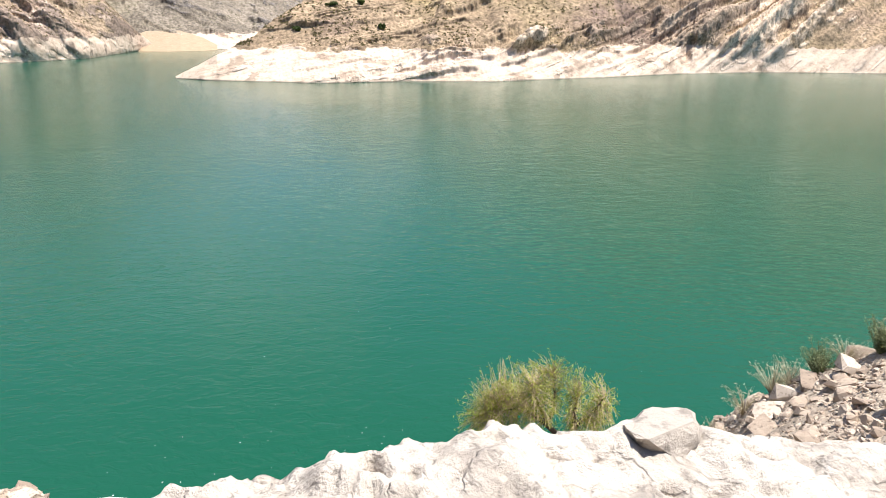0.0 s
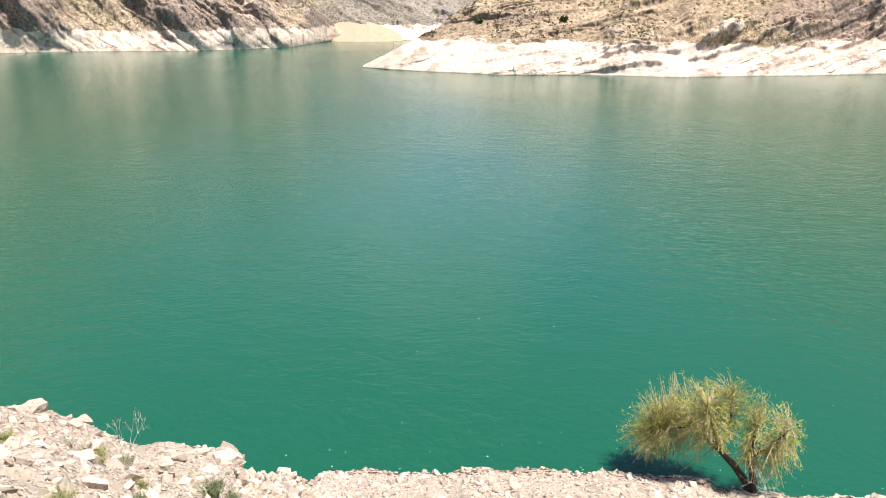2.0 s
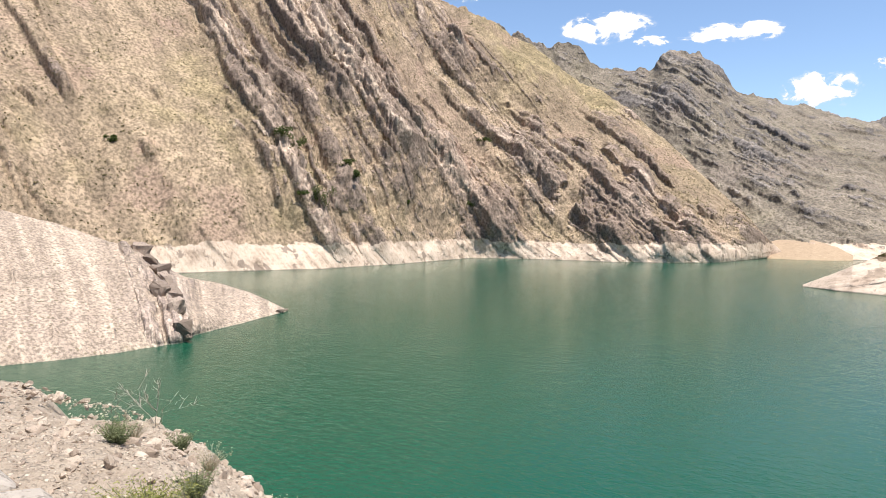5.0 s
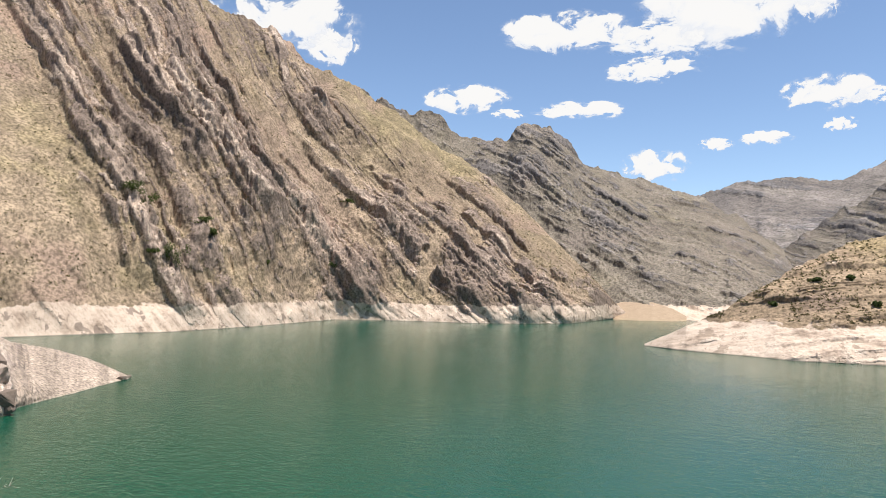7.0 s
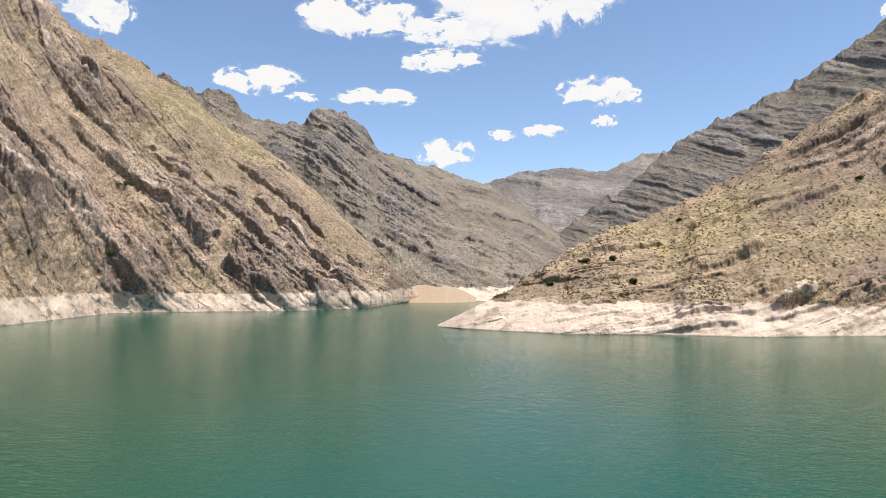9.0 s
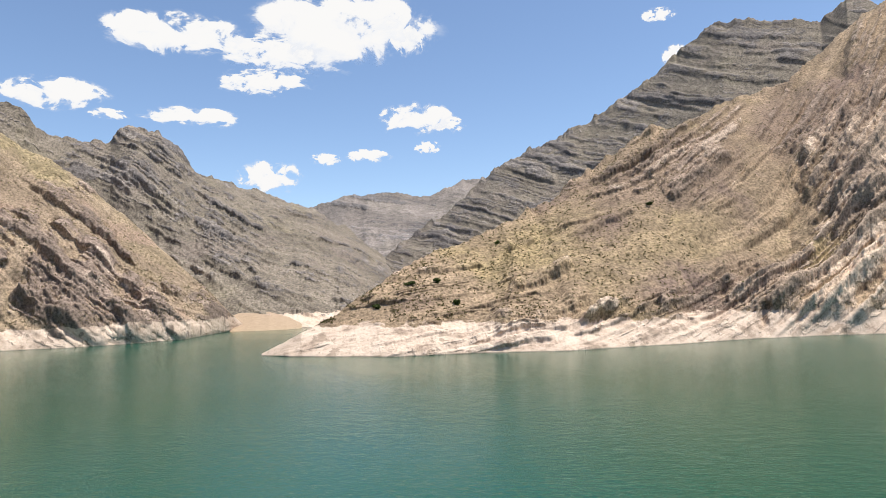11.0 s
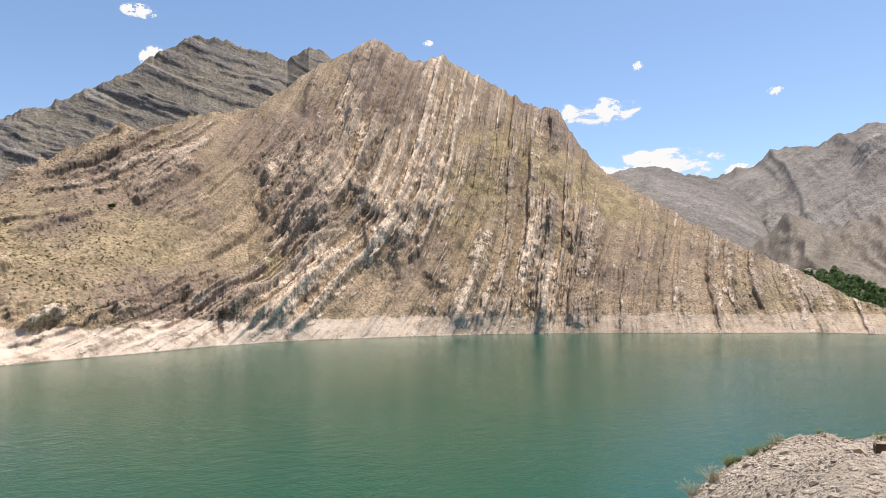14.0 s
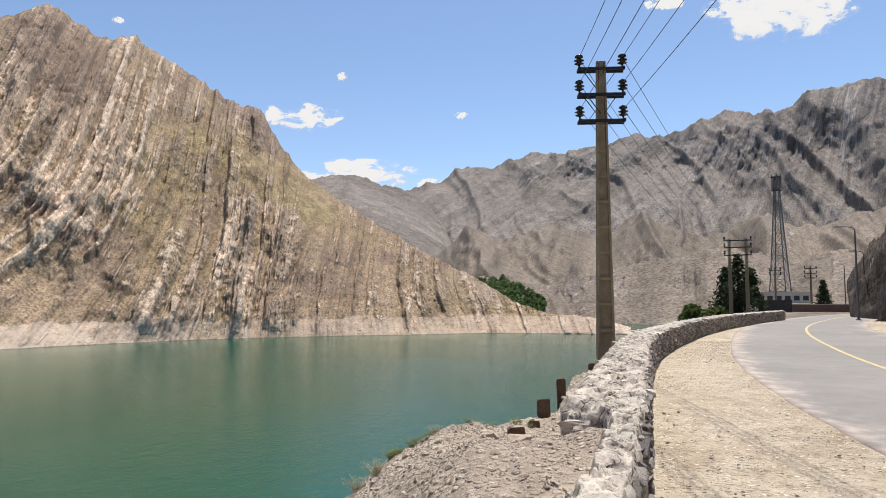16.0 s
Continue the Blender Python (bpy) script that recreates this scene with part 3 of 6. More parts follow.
def mask_of(zones, kind, bearing, angle, wx, wy):
    """How strongly the zones of a kind cover a face. zones: kind, bearing, angle, half sizes, turn, amount."""
    total = angle * 0.0
    for key, zb, za, hb, ha, turn, amount in zones:
        if key == kind:
            dx, dy = zb - bearing + wx, angle - za + wy
            c, sn = math.cos(radians(turn)), math.sin(radians(turn))
            d = np.hypot((dx * c + dy * sn) / hb, (dy * c - dx * sn) / ha)
            total = total + amount * (1 - smooth(0.55, 1.2, d))
    return total


def mountain(name, label, shore, crest, dip, mat, nu, nv, lo, hi, relief, bed, seed, toe=0.8, back=0.9, spurs=0.0, bare=((0, 0.6),), coarse=1.0, forms=(), slab=1.0, shear=0.0, zones=(), fold=0.7, bedded=0.1):
    """A mountain side from its shoreline up to its crest and down the far side.
    dip: rows of bearing and slope of the beds across the face. relief: metres of ledges. bed: metres between beds.
    bare: rows of bearing and how much rock shows where the beds meet the shore there."""
    bearing = np.linspace(hi, lo, nu)[:, None]
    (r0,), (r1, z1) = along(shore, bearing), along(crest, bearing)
    v = np.concatenate([np.linspace(-0.05, 1.0, nv), 1.0 + np.linspace(0.02, 1.0, nv // 6)])[None, :]
    front, rear = np.clip(v, -0.05, 1.0), np.clip(v - 1.0, 0, 1)
    run = r1 - r0
    R = r0 + run * front + rear * np.maximum(run, 40.0) * 1.6
    Z = np.where(front < 0, front * 60.0, z1 * np.abs(front) ** toe) - rear ** 1.2 * z1 * back - rear * (14.0 if np.mean(r0) < 700 else 0.0)
    mid = float(np.mean((r0 + r1) / 2))
    # across and up the face, in angles of the camera's view so beds look straight
    L = np.radians(hi - bearing) * mid
    angle = np.degrees(np.arctan2(Z - 20.0, R))
    A = np.radians(angle) * mid + 20.0
    tilt = np.radians(along(dip, bearing)[0])
    steps = np.concatenate([[0], np.cumsum(np.sin(tilt[1:, 0]) * np.diff(L[:, 0]))])[:, None]
    warp = fbm(L / (110.0 * coarse) + 3.1, A / (80.0 * coarse), 2, seed, 0.4) * fold * bed
    S = steps - np.cos(tilt) * A + warp
    T = np.cos(tilt) * L + np.sin(tilt) * A
    foot = np.interp(S, steps[:, 0], bearing[:, 0])
    lumps = fbm(L / (60.0 * coarse), A / (60.0 * coarse), 6, seed + 30, 0.5)
    ragged = fbm(L / (6.0 * coarse), A / (6.0 * coarse), 4, seed + 26, 0.6)
    wide = math.degrees(1.0 / mid)
    zx = wide * (14 * fbm(L / 26.0, A / 26.0, 4, seed + 50) + 3.0 * ragged) * max(1.0, coarse)
    zy = wide * (12 * fbm(L / 26.0 + 30, A / 26.0, 4, seed + 51) + 3.0 * ragged) * max(1.0, coarse)
    show = along(bare, foot)[0] if len(bare) > 1 else S * 0 + bare[0][1]
    show = show + mask_of(zones, "rock", bearing, angle, zx, zy) + lumps * 0.30
    grass, rust = (np.clip(mask_of(zones, key, bearing, angle, zx, zy), 0, 1) for key in ("grass", "rust"))
    cream = np.clip(mask_of(zones, "pale", bearing, angle, zx, zy), 0, 1)
    # large spurs and gullies drawn on the face
    fine = min(coarse, 1.0)
    wx, wz = fbm(L / (22.0 * fine), A / (22.0 * fine), 4, seed + 80) * 9.0 * fine, fbm(L / (22.0 * fine) + 40, A / (22.0 * fine), 4, seed + 81) * 9.0 * fine
    big = Z * 0.0
    for out_by, half, line in forms:
        pts = [(math.radians(hi - fb) * mid, math.radians(fa) * mid + 20.0) for fb, fa in line]
        near = np.full(Z.shape, 1e9)
        for (ax, az), (bx, bz) in zip(pts, pts[1:]):
            dx, dz = bx - ax, bz - az
            u = np.clip(((L + wx - ax) * dx + (A + wz - az) * dz) / (dx * dx + dz * dz), 0, 1)
            near = np.minimum(near, np.hypot(L + wx - ax - u * dx, A + wz - az - u * dz))
        big = big + (0.95 if out_by > 0 else 0.6) * out_by * np.maximum(0, 1 - near / (half * 1.2)) ** 0.8
    big = big * smooth(-0.02, 0.05, front) * (1 - smooth(0.93, 1.0, front))
    show = np.clip(show + big * 0.045, 0, 1.1)
    jagged = S + ragged * 0.09 * bed
    r1_, r2_, r3_ = ribs(jagged, T, bed, seed + 70, show + bedded), ribs(jagged + 3.0, T, bed * 0.42, seed + 75, show + bedded, 8.0), ribs(jagged + 1.0, T, bed * 0.17, seed + 78, show + bedded, 12.0)
    ledges = terraces(fbm(S / (bed * 0.8), T / (bed * 1.6), 4, seed + 10, 0.55), 5.0)
    blocks = terraces(fbm(L / (9.0 * coarse) + warp * 0.03, A / (7.0 * coarse), 4, seed + 15, 0.6), 4.0)
    rubble = fbm(L / (4.0 * coarse), A / (4.0 * coarse), 4, seed + 25, 0.6, True)
    gully = fbm((L + shear * A) / (40.0 * coarse) + lumps * 0.6, A / (220.0 * coarse) + 5.0, 5, seed + 40, 0.42, True)
    amp = relief * smooth(-0.02, 0.05, front) * (1 - 0.5 * smooth(0.8, 1.0, front)) * np.minimum(1.0, np.maximum(run, z1) / (60.0 * min(coarse, 1.0))) * (0.1 + 0.9 * smooth(0.0, 8.0, z1))
    amp = amp * (0.6 + 0.4 * smooth(4.0, RING + 3.0, Z)) if mid < 700 else amp
    rock = slab * (r1_ * 1.1 + r2_ * 0.7 + r3_ * 0.22) + (ledges * 1.0 + blocks * 0.55) * np.clip(show, 0, 1)
    push = amp * (rock + rubble * (0.03 + 0.09 * np.clip(show, 0, 1)) + lumps * 1.0 + gully * spurs) + big
    R = R - push * 0.75
    Z = Z + push * 0.40 * smooth(0.0, 0.1, front)
    # beds may stand steep but do not hang over
    lean = R - 0.10 * Z
    hold = 0.45 if coarse < 3 else 0.0
    R = (1 - hold) * R + hold * (np.maximum.accumulate(lean, axis=1) + 0.10 * Z)
    g = max(1.0, mid / 420.0)
    jag = fbm(L / (9.0 * g), L * 0.0 + seed, 5, seed + 60, 0.65) * 3.6 * g + np.maximum(0, fbm(L / (5.0 * g), L * 0.0 + 7.0, 3, seed + 61)) * 2.5 * g
    Z = Z + jag * smooth(0.92, 1.0, front) * (1 - rear) * np.minimum(1, z1 / 60.0) * min(1.0, relief / 5.0)
    seen_rock = np.clip(show * 0.50 + np.maximum(r1_, np.maximum(r2_, r3_ * 0.8)) * 0.5 + (ledges + blocks) * 0.25, 0, 1)
    X, Y = at(bearing, R)
    ob = new(name, grid_mesh(name, X, Y, Z, mat, (S, T), {"bare": seen_rock, "grass": grass, "rust": rust, "pale": cream}))
    return tagged(ob, label, "mountain", kind="structure"), (bearing, R, Z)


def sheet_square(name, size, z, mat, label, category, cuts=2):
    g = np.linspace(-size, size, cuts)
    X, Y = np.meshgrid(g, g, indexing="ij")
    return tagged(new(name, grid_mesh(name, X, Y, X * 0 + z, mat)), label, category, kind="structure")


sheet_square("ground", 4600.0, -6.0, m_bed, "brown lake bed and valley floor reaching the horizon", "ground", 3)
sheet_square("water", 1300.0, 0.0, m_water, "green rippled reservoir water between bare mountains", "water", 3)

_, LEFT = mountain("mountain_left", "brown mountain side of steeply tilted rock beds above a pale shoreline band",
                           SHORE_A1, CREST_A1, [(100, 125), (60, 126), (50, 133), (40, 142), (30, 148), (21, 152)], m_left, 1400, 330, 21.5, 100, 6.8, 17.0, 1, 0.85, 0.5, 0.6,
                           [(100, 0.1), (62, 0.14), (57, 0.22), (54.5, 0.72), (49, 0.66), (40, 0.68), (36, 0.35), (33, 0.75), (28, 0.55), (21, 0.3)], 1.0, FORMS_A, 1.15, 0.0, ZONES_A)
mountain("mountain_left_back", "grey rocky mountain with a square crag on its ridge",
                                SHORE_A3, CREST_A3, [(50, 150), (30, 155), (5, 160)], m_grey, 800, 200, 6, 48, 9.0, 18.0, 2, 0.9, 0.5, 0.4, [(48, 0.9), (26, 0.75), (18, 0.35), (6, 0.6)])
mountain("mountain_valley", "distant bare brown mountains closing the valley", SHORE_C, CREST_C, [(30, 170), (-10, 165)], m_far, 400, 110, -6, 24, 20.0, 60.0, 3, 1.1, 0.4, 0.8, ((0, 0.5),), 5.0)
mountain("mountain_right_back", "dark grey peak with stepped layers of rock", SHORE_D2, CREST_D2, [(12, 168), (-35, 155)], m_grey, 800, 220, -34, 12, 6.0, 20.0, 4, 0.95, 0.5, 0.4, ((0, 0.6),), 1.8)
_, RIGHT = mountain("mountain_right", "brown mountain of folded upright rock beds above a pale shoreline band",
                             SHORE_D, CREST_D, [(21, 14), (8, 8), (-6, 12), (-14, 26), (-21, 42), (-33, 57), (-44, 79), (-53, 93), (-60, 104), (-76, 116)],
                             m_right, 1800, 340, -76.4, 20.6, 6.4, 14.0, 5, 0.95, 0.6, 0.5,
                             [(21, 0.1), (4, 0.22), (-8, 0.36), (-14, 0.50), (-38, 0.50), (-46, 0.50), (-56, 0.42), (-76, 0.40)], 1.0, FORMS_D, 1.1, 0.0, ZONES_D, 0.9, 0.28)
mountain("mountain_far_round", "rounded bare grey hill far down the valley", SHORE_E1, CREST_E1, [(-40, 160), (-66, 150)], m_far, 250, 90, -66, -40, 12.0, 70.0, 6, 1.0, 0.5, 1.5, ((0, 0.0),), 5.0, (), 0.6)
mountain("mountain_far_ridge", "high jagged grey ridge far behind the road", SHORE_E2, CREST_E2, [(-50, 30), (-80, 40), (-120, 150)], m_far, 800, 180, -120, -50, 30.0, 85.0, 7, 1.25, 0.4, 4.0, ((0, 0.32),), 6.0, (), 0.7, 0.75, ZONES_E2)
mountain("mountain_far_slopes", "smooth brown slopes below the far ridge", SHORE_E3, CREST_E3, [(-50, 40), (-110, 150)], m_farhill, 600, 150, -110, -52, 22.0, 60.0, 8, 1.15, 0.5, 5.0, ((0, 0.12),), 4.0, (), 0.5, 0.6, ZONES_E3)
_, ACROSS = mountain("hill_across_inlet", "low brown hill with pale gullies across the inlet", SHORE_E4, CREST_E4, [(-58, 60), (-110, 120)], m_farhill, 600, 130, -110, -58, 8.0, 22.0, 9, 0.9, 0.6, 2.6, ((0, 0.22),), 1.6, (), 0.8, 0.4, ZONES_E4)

# ---------------------------------------------------------------- near bank
BANK = [(-84, 60, 18), (-80, 40, 18), (-77, 30, 18), (-74, 22, 18.35), (-71, 15, 18.3), (-68.6, 11.6, 18.26), (-64.6, 10.4, 18.27), (-59.6, 9.5, 18.18), (-55, 8.5, 18.07), (-51, 8, 17.87),
        (-45, 8, 17.4), (-35.7, 8, 16.75), (-29.7, 8, 16.1), (-27, 8.6, 15.4), (-24.5, 10.5, 13.9), (-22.5, 14.5, 11), (-20.5, 20, 7.2), (-18.5, 26.7, 2.4), (-16, 29.3, 0.15), (-10.7, 28.9, 0.1), (-3, 28.1, 0.1), (7, 27.6, 0.1), (13.7, 27.2, 0.1), (21.4, 27.3, 0.1),
        (25, 27.6, 0.1), (27.2, 24, 2.4), (30, 17.5, 7.6), (32.1, 14, 10.2), (34.8, 12, 11.85), (35.5, 10.2, 13.6), (37.3, 10, 13.9), (42.3, 9.6, 14.4), (48.4, 9.8, 15.25), (56, 10, 15.9), (62.5, 11, 16), (66, 12, 16.25), (70.4, 14, 16.5), (75, 16, 16.45), (85, 20, 16.6), (100, 24, 16.8)]
WALL_Z, ROAD_Z = 19.0, 18.15
OUT, ALONG = Vector((-0.165, 0.986, 0)), Vector((0.986, 0.165, 0))


WALL_LINE = [(-30.0, -4.3), (-12.0, -1.3), (-0.12, 0.69), (3.9, 1.36), (5.9, 1.75), (10.55, 2.72), (17.4, 4.1), (23.0, 4.95), (29.4, 5.45), (38.0, 5.7), (49.5, 5.45), (58.0, 4.7), (69.7, 3.3)]


def bank_height(bearing, r):
    rc, zc = along(BANK, bearing)
    rc = rc + fbm(bearing / 2.2, bearing * 0.0 + 3.0, 3, 97) * 0.55 * smooth(9.0, 0.5, zc)
    rn = 1.2
    high = smooth(-44.0, -60.0, bearing)
    t = np.clip((r - rn) / (rc - rn), 0, 1) ** (1.0 + 0.6 * high)
    px, py = at(bearing, r)
    slim = smooth(1.8, 2.6, px) * (1 - smooth(5.9, 6.8, px))
    gap = py - np.interp(px, [p[0] for p in WALL_LINE], [p[1] for p in WALL_LINE])
    side = smooth(0.1 - 0.05 * slim, 0.55 - 0.33 * slim, gap)
    z0 = 18.25 + 0.62 * high
    z = z0 + (zc - z0) * t
    over = np.maximum(0, r - rc)
    beach = smooth(9.0, 0.5, zc)
    z = z - 4 * t * (1 - t) * (0.15 * (1 - high) + 1.1 * beach)
    z = z - over * 0.8 - np.minimum(over, 3.0) ** 2 * 0.05
    # the bank lies outside the parapet only
    z = z - 1.0 * (1 - side)
    return np.maximum(z, -4.0)


def bank_relief(x, y, r):
    n = fbm(x / 2.6, y / 2.6, 6, 90, 0.55) * 0.32 + fbm(x / 0.5, y / 0.5, 4, 95, 0.6) * 0.10
    return n * smooth(1.5, 5.0, r) * (1 - 0.7 * smooth(11.0, 24.0, r))


def build_bank():
    bearing = np.linspace(100, -84, 900)[:, None]
    r = np.concatenate([np.linspace(0.0, 14.0, 190), 14.0 + np.linspace(0.1, 1, 150) ** 1.3 * 66.0])[None, :]
    R = r + bearing * 0
    X, Y = at(bearing, R)
    Z = bank_height(bearing, R) + bank_relief(X, Y, R)
    return tagged(new("bank", grid_mesh("bank", X, Y, Z, m_bank)), "stony pale soil bank falling to the water", "bank", kind="structure")


bank = build_bank()

# ---------------------------------------------------------------- road shelf, verge and road
ROAD_LINE = [(-40, -30.0), (-20, -19.5), (-5, -11.2), (9.0, -4.3), (14.0, -2.75), (21.0, -1.2), (32.0, 0.25), (50.0, 1.3), (68.0, 0.3), (86.0, -2.2), (104.0, -7.5), (125.0, -18.0), (150.0, -34.0)]


def spline(points, step):
    """Even points along a smooth line through plan points."""
    p = np.array(points, float)
    d = np.concatenate([[0], np.cumsum(np.hypot(*np.diff(p, axis=0).T))])
    m = np.gradient(p, d, axis=0)
    s = np.arange(0, d[-1], step)
    i = np.clip(np.searchsorted(d, s, side="right") - 1, 0, len(d) - 2)
    h = (d[i + 1] - d[i])[:, None]
    u = ((s - d[i])[:, None]) / h
    q = (2 * u**3 - 3 * u**2 + 1) * p[i] + (u**3 - 2 * u**2 + u) * h * m[i] + (-2 * u**3 + 3 * u**2) * p[i + 1] + (u**3 - u**2) * h * m[i + 1]
    t = np.gradient(q, axis=0)
    t /= np.linalg.norm(t, axis=1)[:, None]
    return q, t


def strip(name, line, left, right, z, mat, label, category, step=0.5, across=8, rough=0.0, skirt=0.0):
    q, t = spline(line, step)
    nrm = np.stack([-t[:, 1], t[:, 0]], 1)
    w = np.linspace(left, right, across)
    X = q[:, :1] + nrm[:, :1] * w
    Y = q[:, 1:] + nrm[:, 1:] * w
    Z = z + fbm(X / 3.0, Y / 3.0, 4, 120) * rough
    if skirt:
        X, Y = np.concatenate([X[:, :1], X, X[:, -1:]], 1), np.concatenate([Y[:, :1], Y, Y[:, -1:]], 1)
        Z = np.concatenate([Z[:, :1] - skirt, Z, Z[:, -1:] - skirt], 1)
    side = np.abs(np.linspace(-1, 1, X.shape[1]))[None, :]
    ob = new(name, grid_mesh(name, X[:, ::-1], Y[:, ::-1], Z, mat, None, {"edge": side}))
    return tagged(ob, label, category, kind="structure")


strip("verge", WALL_LINE, 0.05, -24.0, ROAD_Z - 0.02, m_dirt, "pale dusty gravel verge beside the road", "verge", 0.2, 200, 0.045)
strip("road", ROAD_LINE, 3.6, -3.6, ROAD_Z + 0.008, m_asphalt, "worn grey asphalt road curving out of sight", "road", 0.4, 40, 0.0, 0.08)
strip("road_line", ROAD_LINE, 0.07, -0.07, ROAD_Z + 0.014, m_paint, "worn yellow centre line on the asphalt", "road marking", 0.8, 2)
# shelf of land beyond the bend
bs = np.linspace(-80.5, -200, 160)[:, None]
rs = np.concatenate([np.linspace(20, 110, 60), np.linspace(113, 420, 60)])[None, :]
sx, sy = at(bs, rs + bs * 0)
sz = ROAD_Z - 0.12 + smooth(110, 300, rs) * 1.2 + fbm(sx / 12, sy / 12, 4, 140) * 0.25 * smooth(60, 120, rs) - smooth(-84.5, -80.5, bs) * 4.0 - smooth(330, 420, rs) * 22
tagged(new("road_shelf", grid_mesh("road_shelf", sx, sy, sz, m_farhill, (sx, sy), {"bare": 0.1})), "dusty level ground beyond the road's bend", "ground", kind="structure")


def wall_dip(x):
    """How far the top sinks below its usual level, fitted to the camera's view and under the capping."""
    return 0.2 * smooth(-1.15, -0.8, x) * (1 - smooth(1.9, 2.4, x)) + 0.34 * smooth(-0.3, -1.15, x) + 0.12 * smooth(0.65, 1.4, x) * (1 - smooth(2.0, 3.0, x))


def build_wall():
    """The parapet: a mortared rubble core, waist-low, with an uneven top."""
    q, t = spline(WALL_LINE, 0.05)
    nrm = np.stack([-t[:, 1], t[:, 0]], 1)
    prof = np.array([(0.0, -1.2), (0.0, -0.8), (0.0, -0.6), (0.0, -0.45), (0.0, -0.3), (0.0, -0.2), (0.0, -0.12), (0.02, -0.06), (0.06, -0.03)] + [(w, 0.0) for w in np.linspace(0.1, 0.66, 13)] + [(0.7, -0.02), (0.73, -0.06), (0.75, -0.14), (0.75, -0.3), (0.75, -0.5), (0.75, -0.8), (0.75, -1.6)])
    s = np.arange(len(q))[:, None] * 0.05
    wide = np.interp(q[:, 0], [-8, 1.5, 2.6, 5.9, 6.8, 70], [1.08, 1.08, 0.30, 0.30, 1.0, 1.0])[:, None]
    X = q[:, :1] + nrm[:, :1] * prof[None, :, 0] * wide
    Y = q[:, 1:] + nrm[:, 1:] * prof[None, :, 0] * wide
    Z = WALL_Z + prof[None, :, 1] + 0 * X
    k = prof[None, :, 0]
    n1 = fbm(s / 0.55, k / 0.5 + s * 0, 4, 150) * np.where(q[:, :1] > 2.2, 0.03, 0.07) - np.maximum(0, fbm(s / 0.22, k / 0.22, 3, 152) - 0.25) * 0.12
    top = smooth(-0.3, -0.05, prof[None, :, 1])
    Z = Z + n1 * top - wall_dip(q[:, :1])
    off = fbm(s / 0.35, Z / 0.3, 4, 155) * 0.07
    X, Y = X + nrm[:, :1] * off, Y + nrm[:, 1:] * off
    return tagged(new("parapet_wall", grid_mesh("parapet_wall", X[:, ::-1], Y[:, ::-1], Z[:, ::-1], m_mortar)), "low rubble stone parapet wall along the road edge", "wall", kind="structure")


wall = build_wall()

# hillside behind the road; unseen past the cutting, added to close reflections
hb = np.concatenate([np.linspace(-91.5, -110, 260), np.linspace(-110.5, -262, 150)])[:, None]
hv = np.linspace(0, 1, 90)[None, :]
hr = np.interp(hb, [-262, -200, -150, -120, -100, -94, -91.5], [60, 26, 16, 20, 42, 70, 84]) + hv ** 1.4 * 120
hr = hr + terraces(fbm(hb * 1.3, hv * 9.0, 5, 177, 0.6), 4.0) * 3.0 * smooth(0.0, 0.05, hv) * smooth(-91.5, -92.5, hb)
hx, hy = at(hb, hr)
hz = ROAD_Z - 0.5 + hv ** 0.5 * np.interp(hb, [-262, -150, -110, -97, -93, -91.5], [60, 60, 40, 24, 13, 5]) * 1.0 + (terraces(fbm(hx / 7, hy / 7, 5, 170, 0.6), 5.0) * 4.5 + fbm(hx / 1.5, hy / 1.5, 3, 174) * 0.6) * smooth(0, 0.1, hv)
tagged(new("cliff_roadside", grid_mesh("cliff_roadside", hx, hy, hz, m_cutting, (hx + hz, hy), {"bare": 0.8})), "rock cutting beside the road, coloured dark for shade", "cliff", kind="structure")

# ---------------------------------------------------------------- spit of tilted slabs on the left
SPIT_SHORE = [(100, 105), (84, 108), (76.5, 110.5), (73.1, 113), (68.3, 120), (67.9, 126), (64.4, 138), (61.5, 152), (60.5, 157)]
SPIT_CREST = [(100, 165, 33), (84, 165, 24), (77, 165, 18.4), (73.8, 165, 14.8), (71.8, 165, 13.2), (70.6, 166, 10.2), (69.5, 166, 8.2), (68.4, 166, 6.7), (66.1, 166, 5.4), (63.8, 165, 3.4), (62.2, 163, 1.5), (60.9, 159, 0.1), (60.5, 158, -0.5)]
FORMS_SPIT = [(4.5, 5.0, [(72.4, -2.6), (70.8, -4.4), (69.8, -5.6), (69.2, -7.0), (68.5, -8.4)])]
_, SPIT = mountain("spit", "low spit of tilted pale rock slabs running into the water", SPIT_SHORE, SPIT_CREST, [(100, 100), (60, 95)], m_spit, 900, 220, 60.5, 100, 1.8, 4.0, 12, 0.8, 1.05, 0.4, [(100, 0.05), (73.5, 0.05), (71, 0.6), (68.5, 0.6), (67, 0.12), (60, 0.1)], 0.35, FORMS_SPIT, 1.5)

# sandy cove at the foot of the far left mountain
m_sand = ground_material("tan_beach_sand", (0.32, 0.235, 0.155), (0.38, 0.28, 0.19), (0.43, 0.325, 0.225), 0.25, 0.2)
mountain("sand_cove", "smooth tan sand slope in a cove of the far shore", [(23.2, 507), (21, 498), (18.6, 505), (17.4, 520)], [(23.2, 530, 9.0), (22.3, 545, 12.0), (20.0, 545, 12.5), (18.4, 540, 8.0), (17.4, 530, 3.0)], [(24, 170), (16, 170)], m_sand, 120, 60, 17.4, 23.2, 0.25, 8.0, 19, 0.95, 0.9)

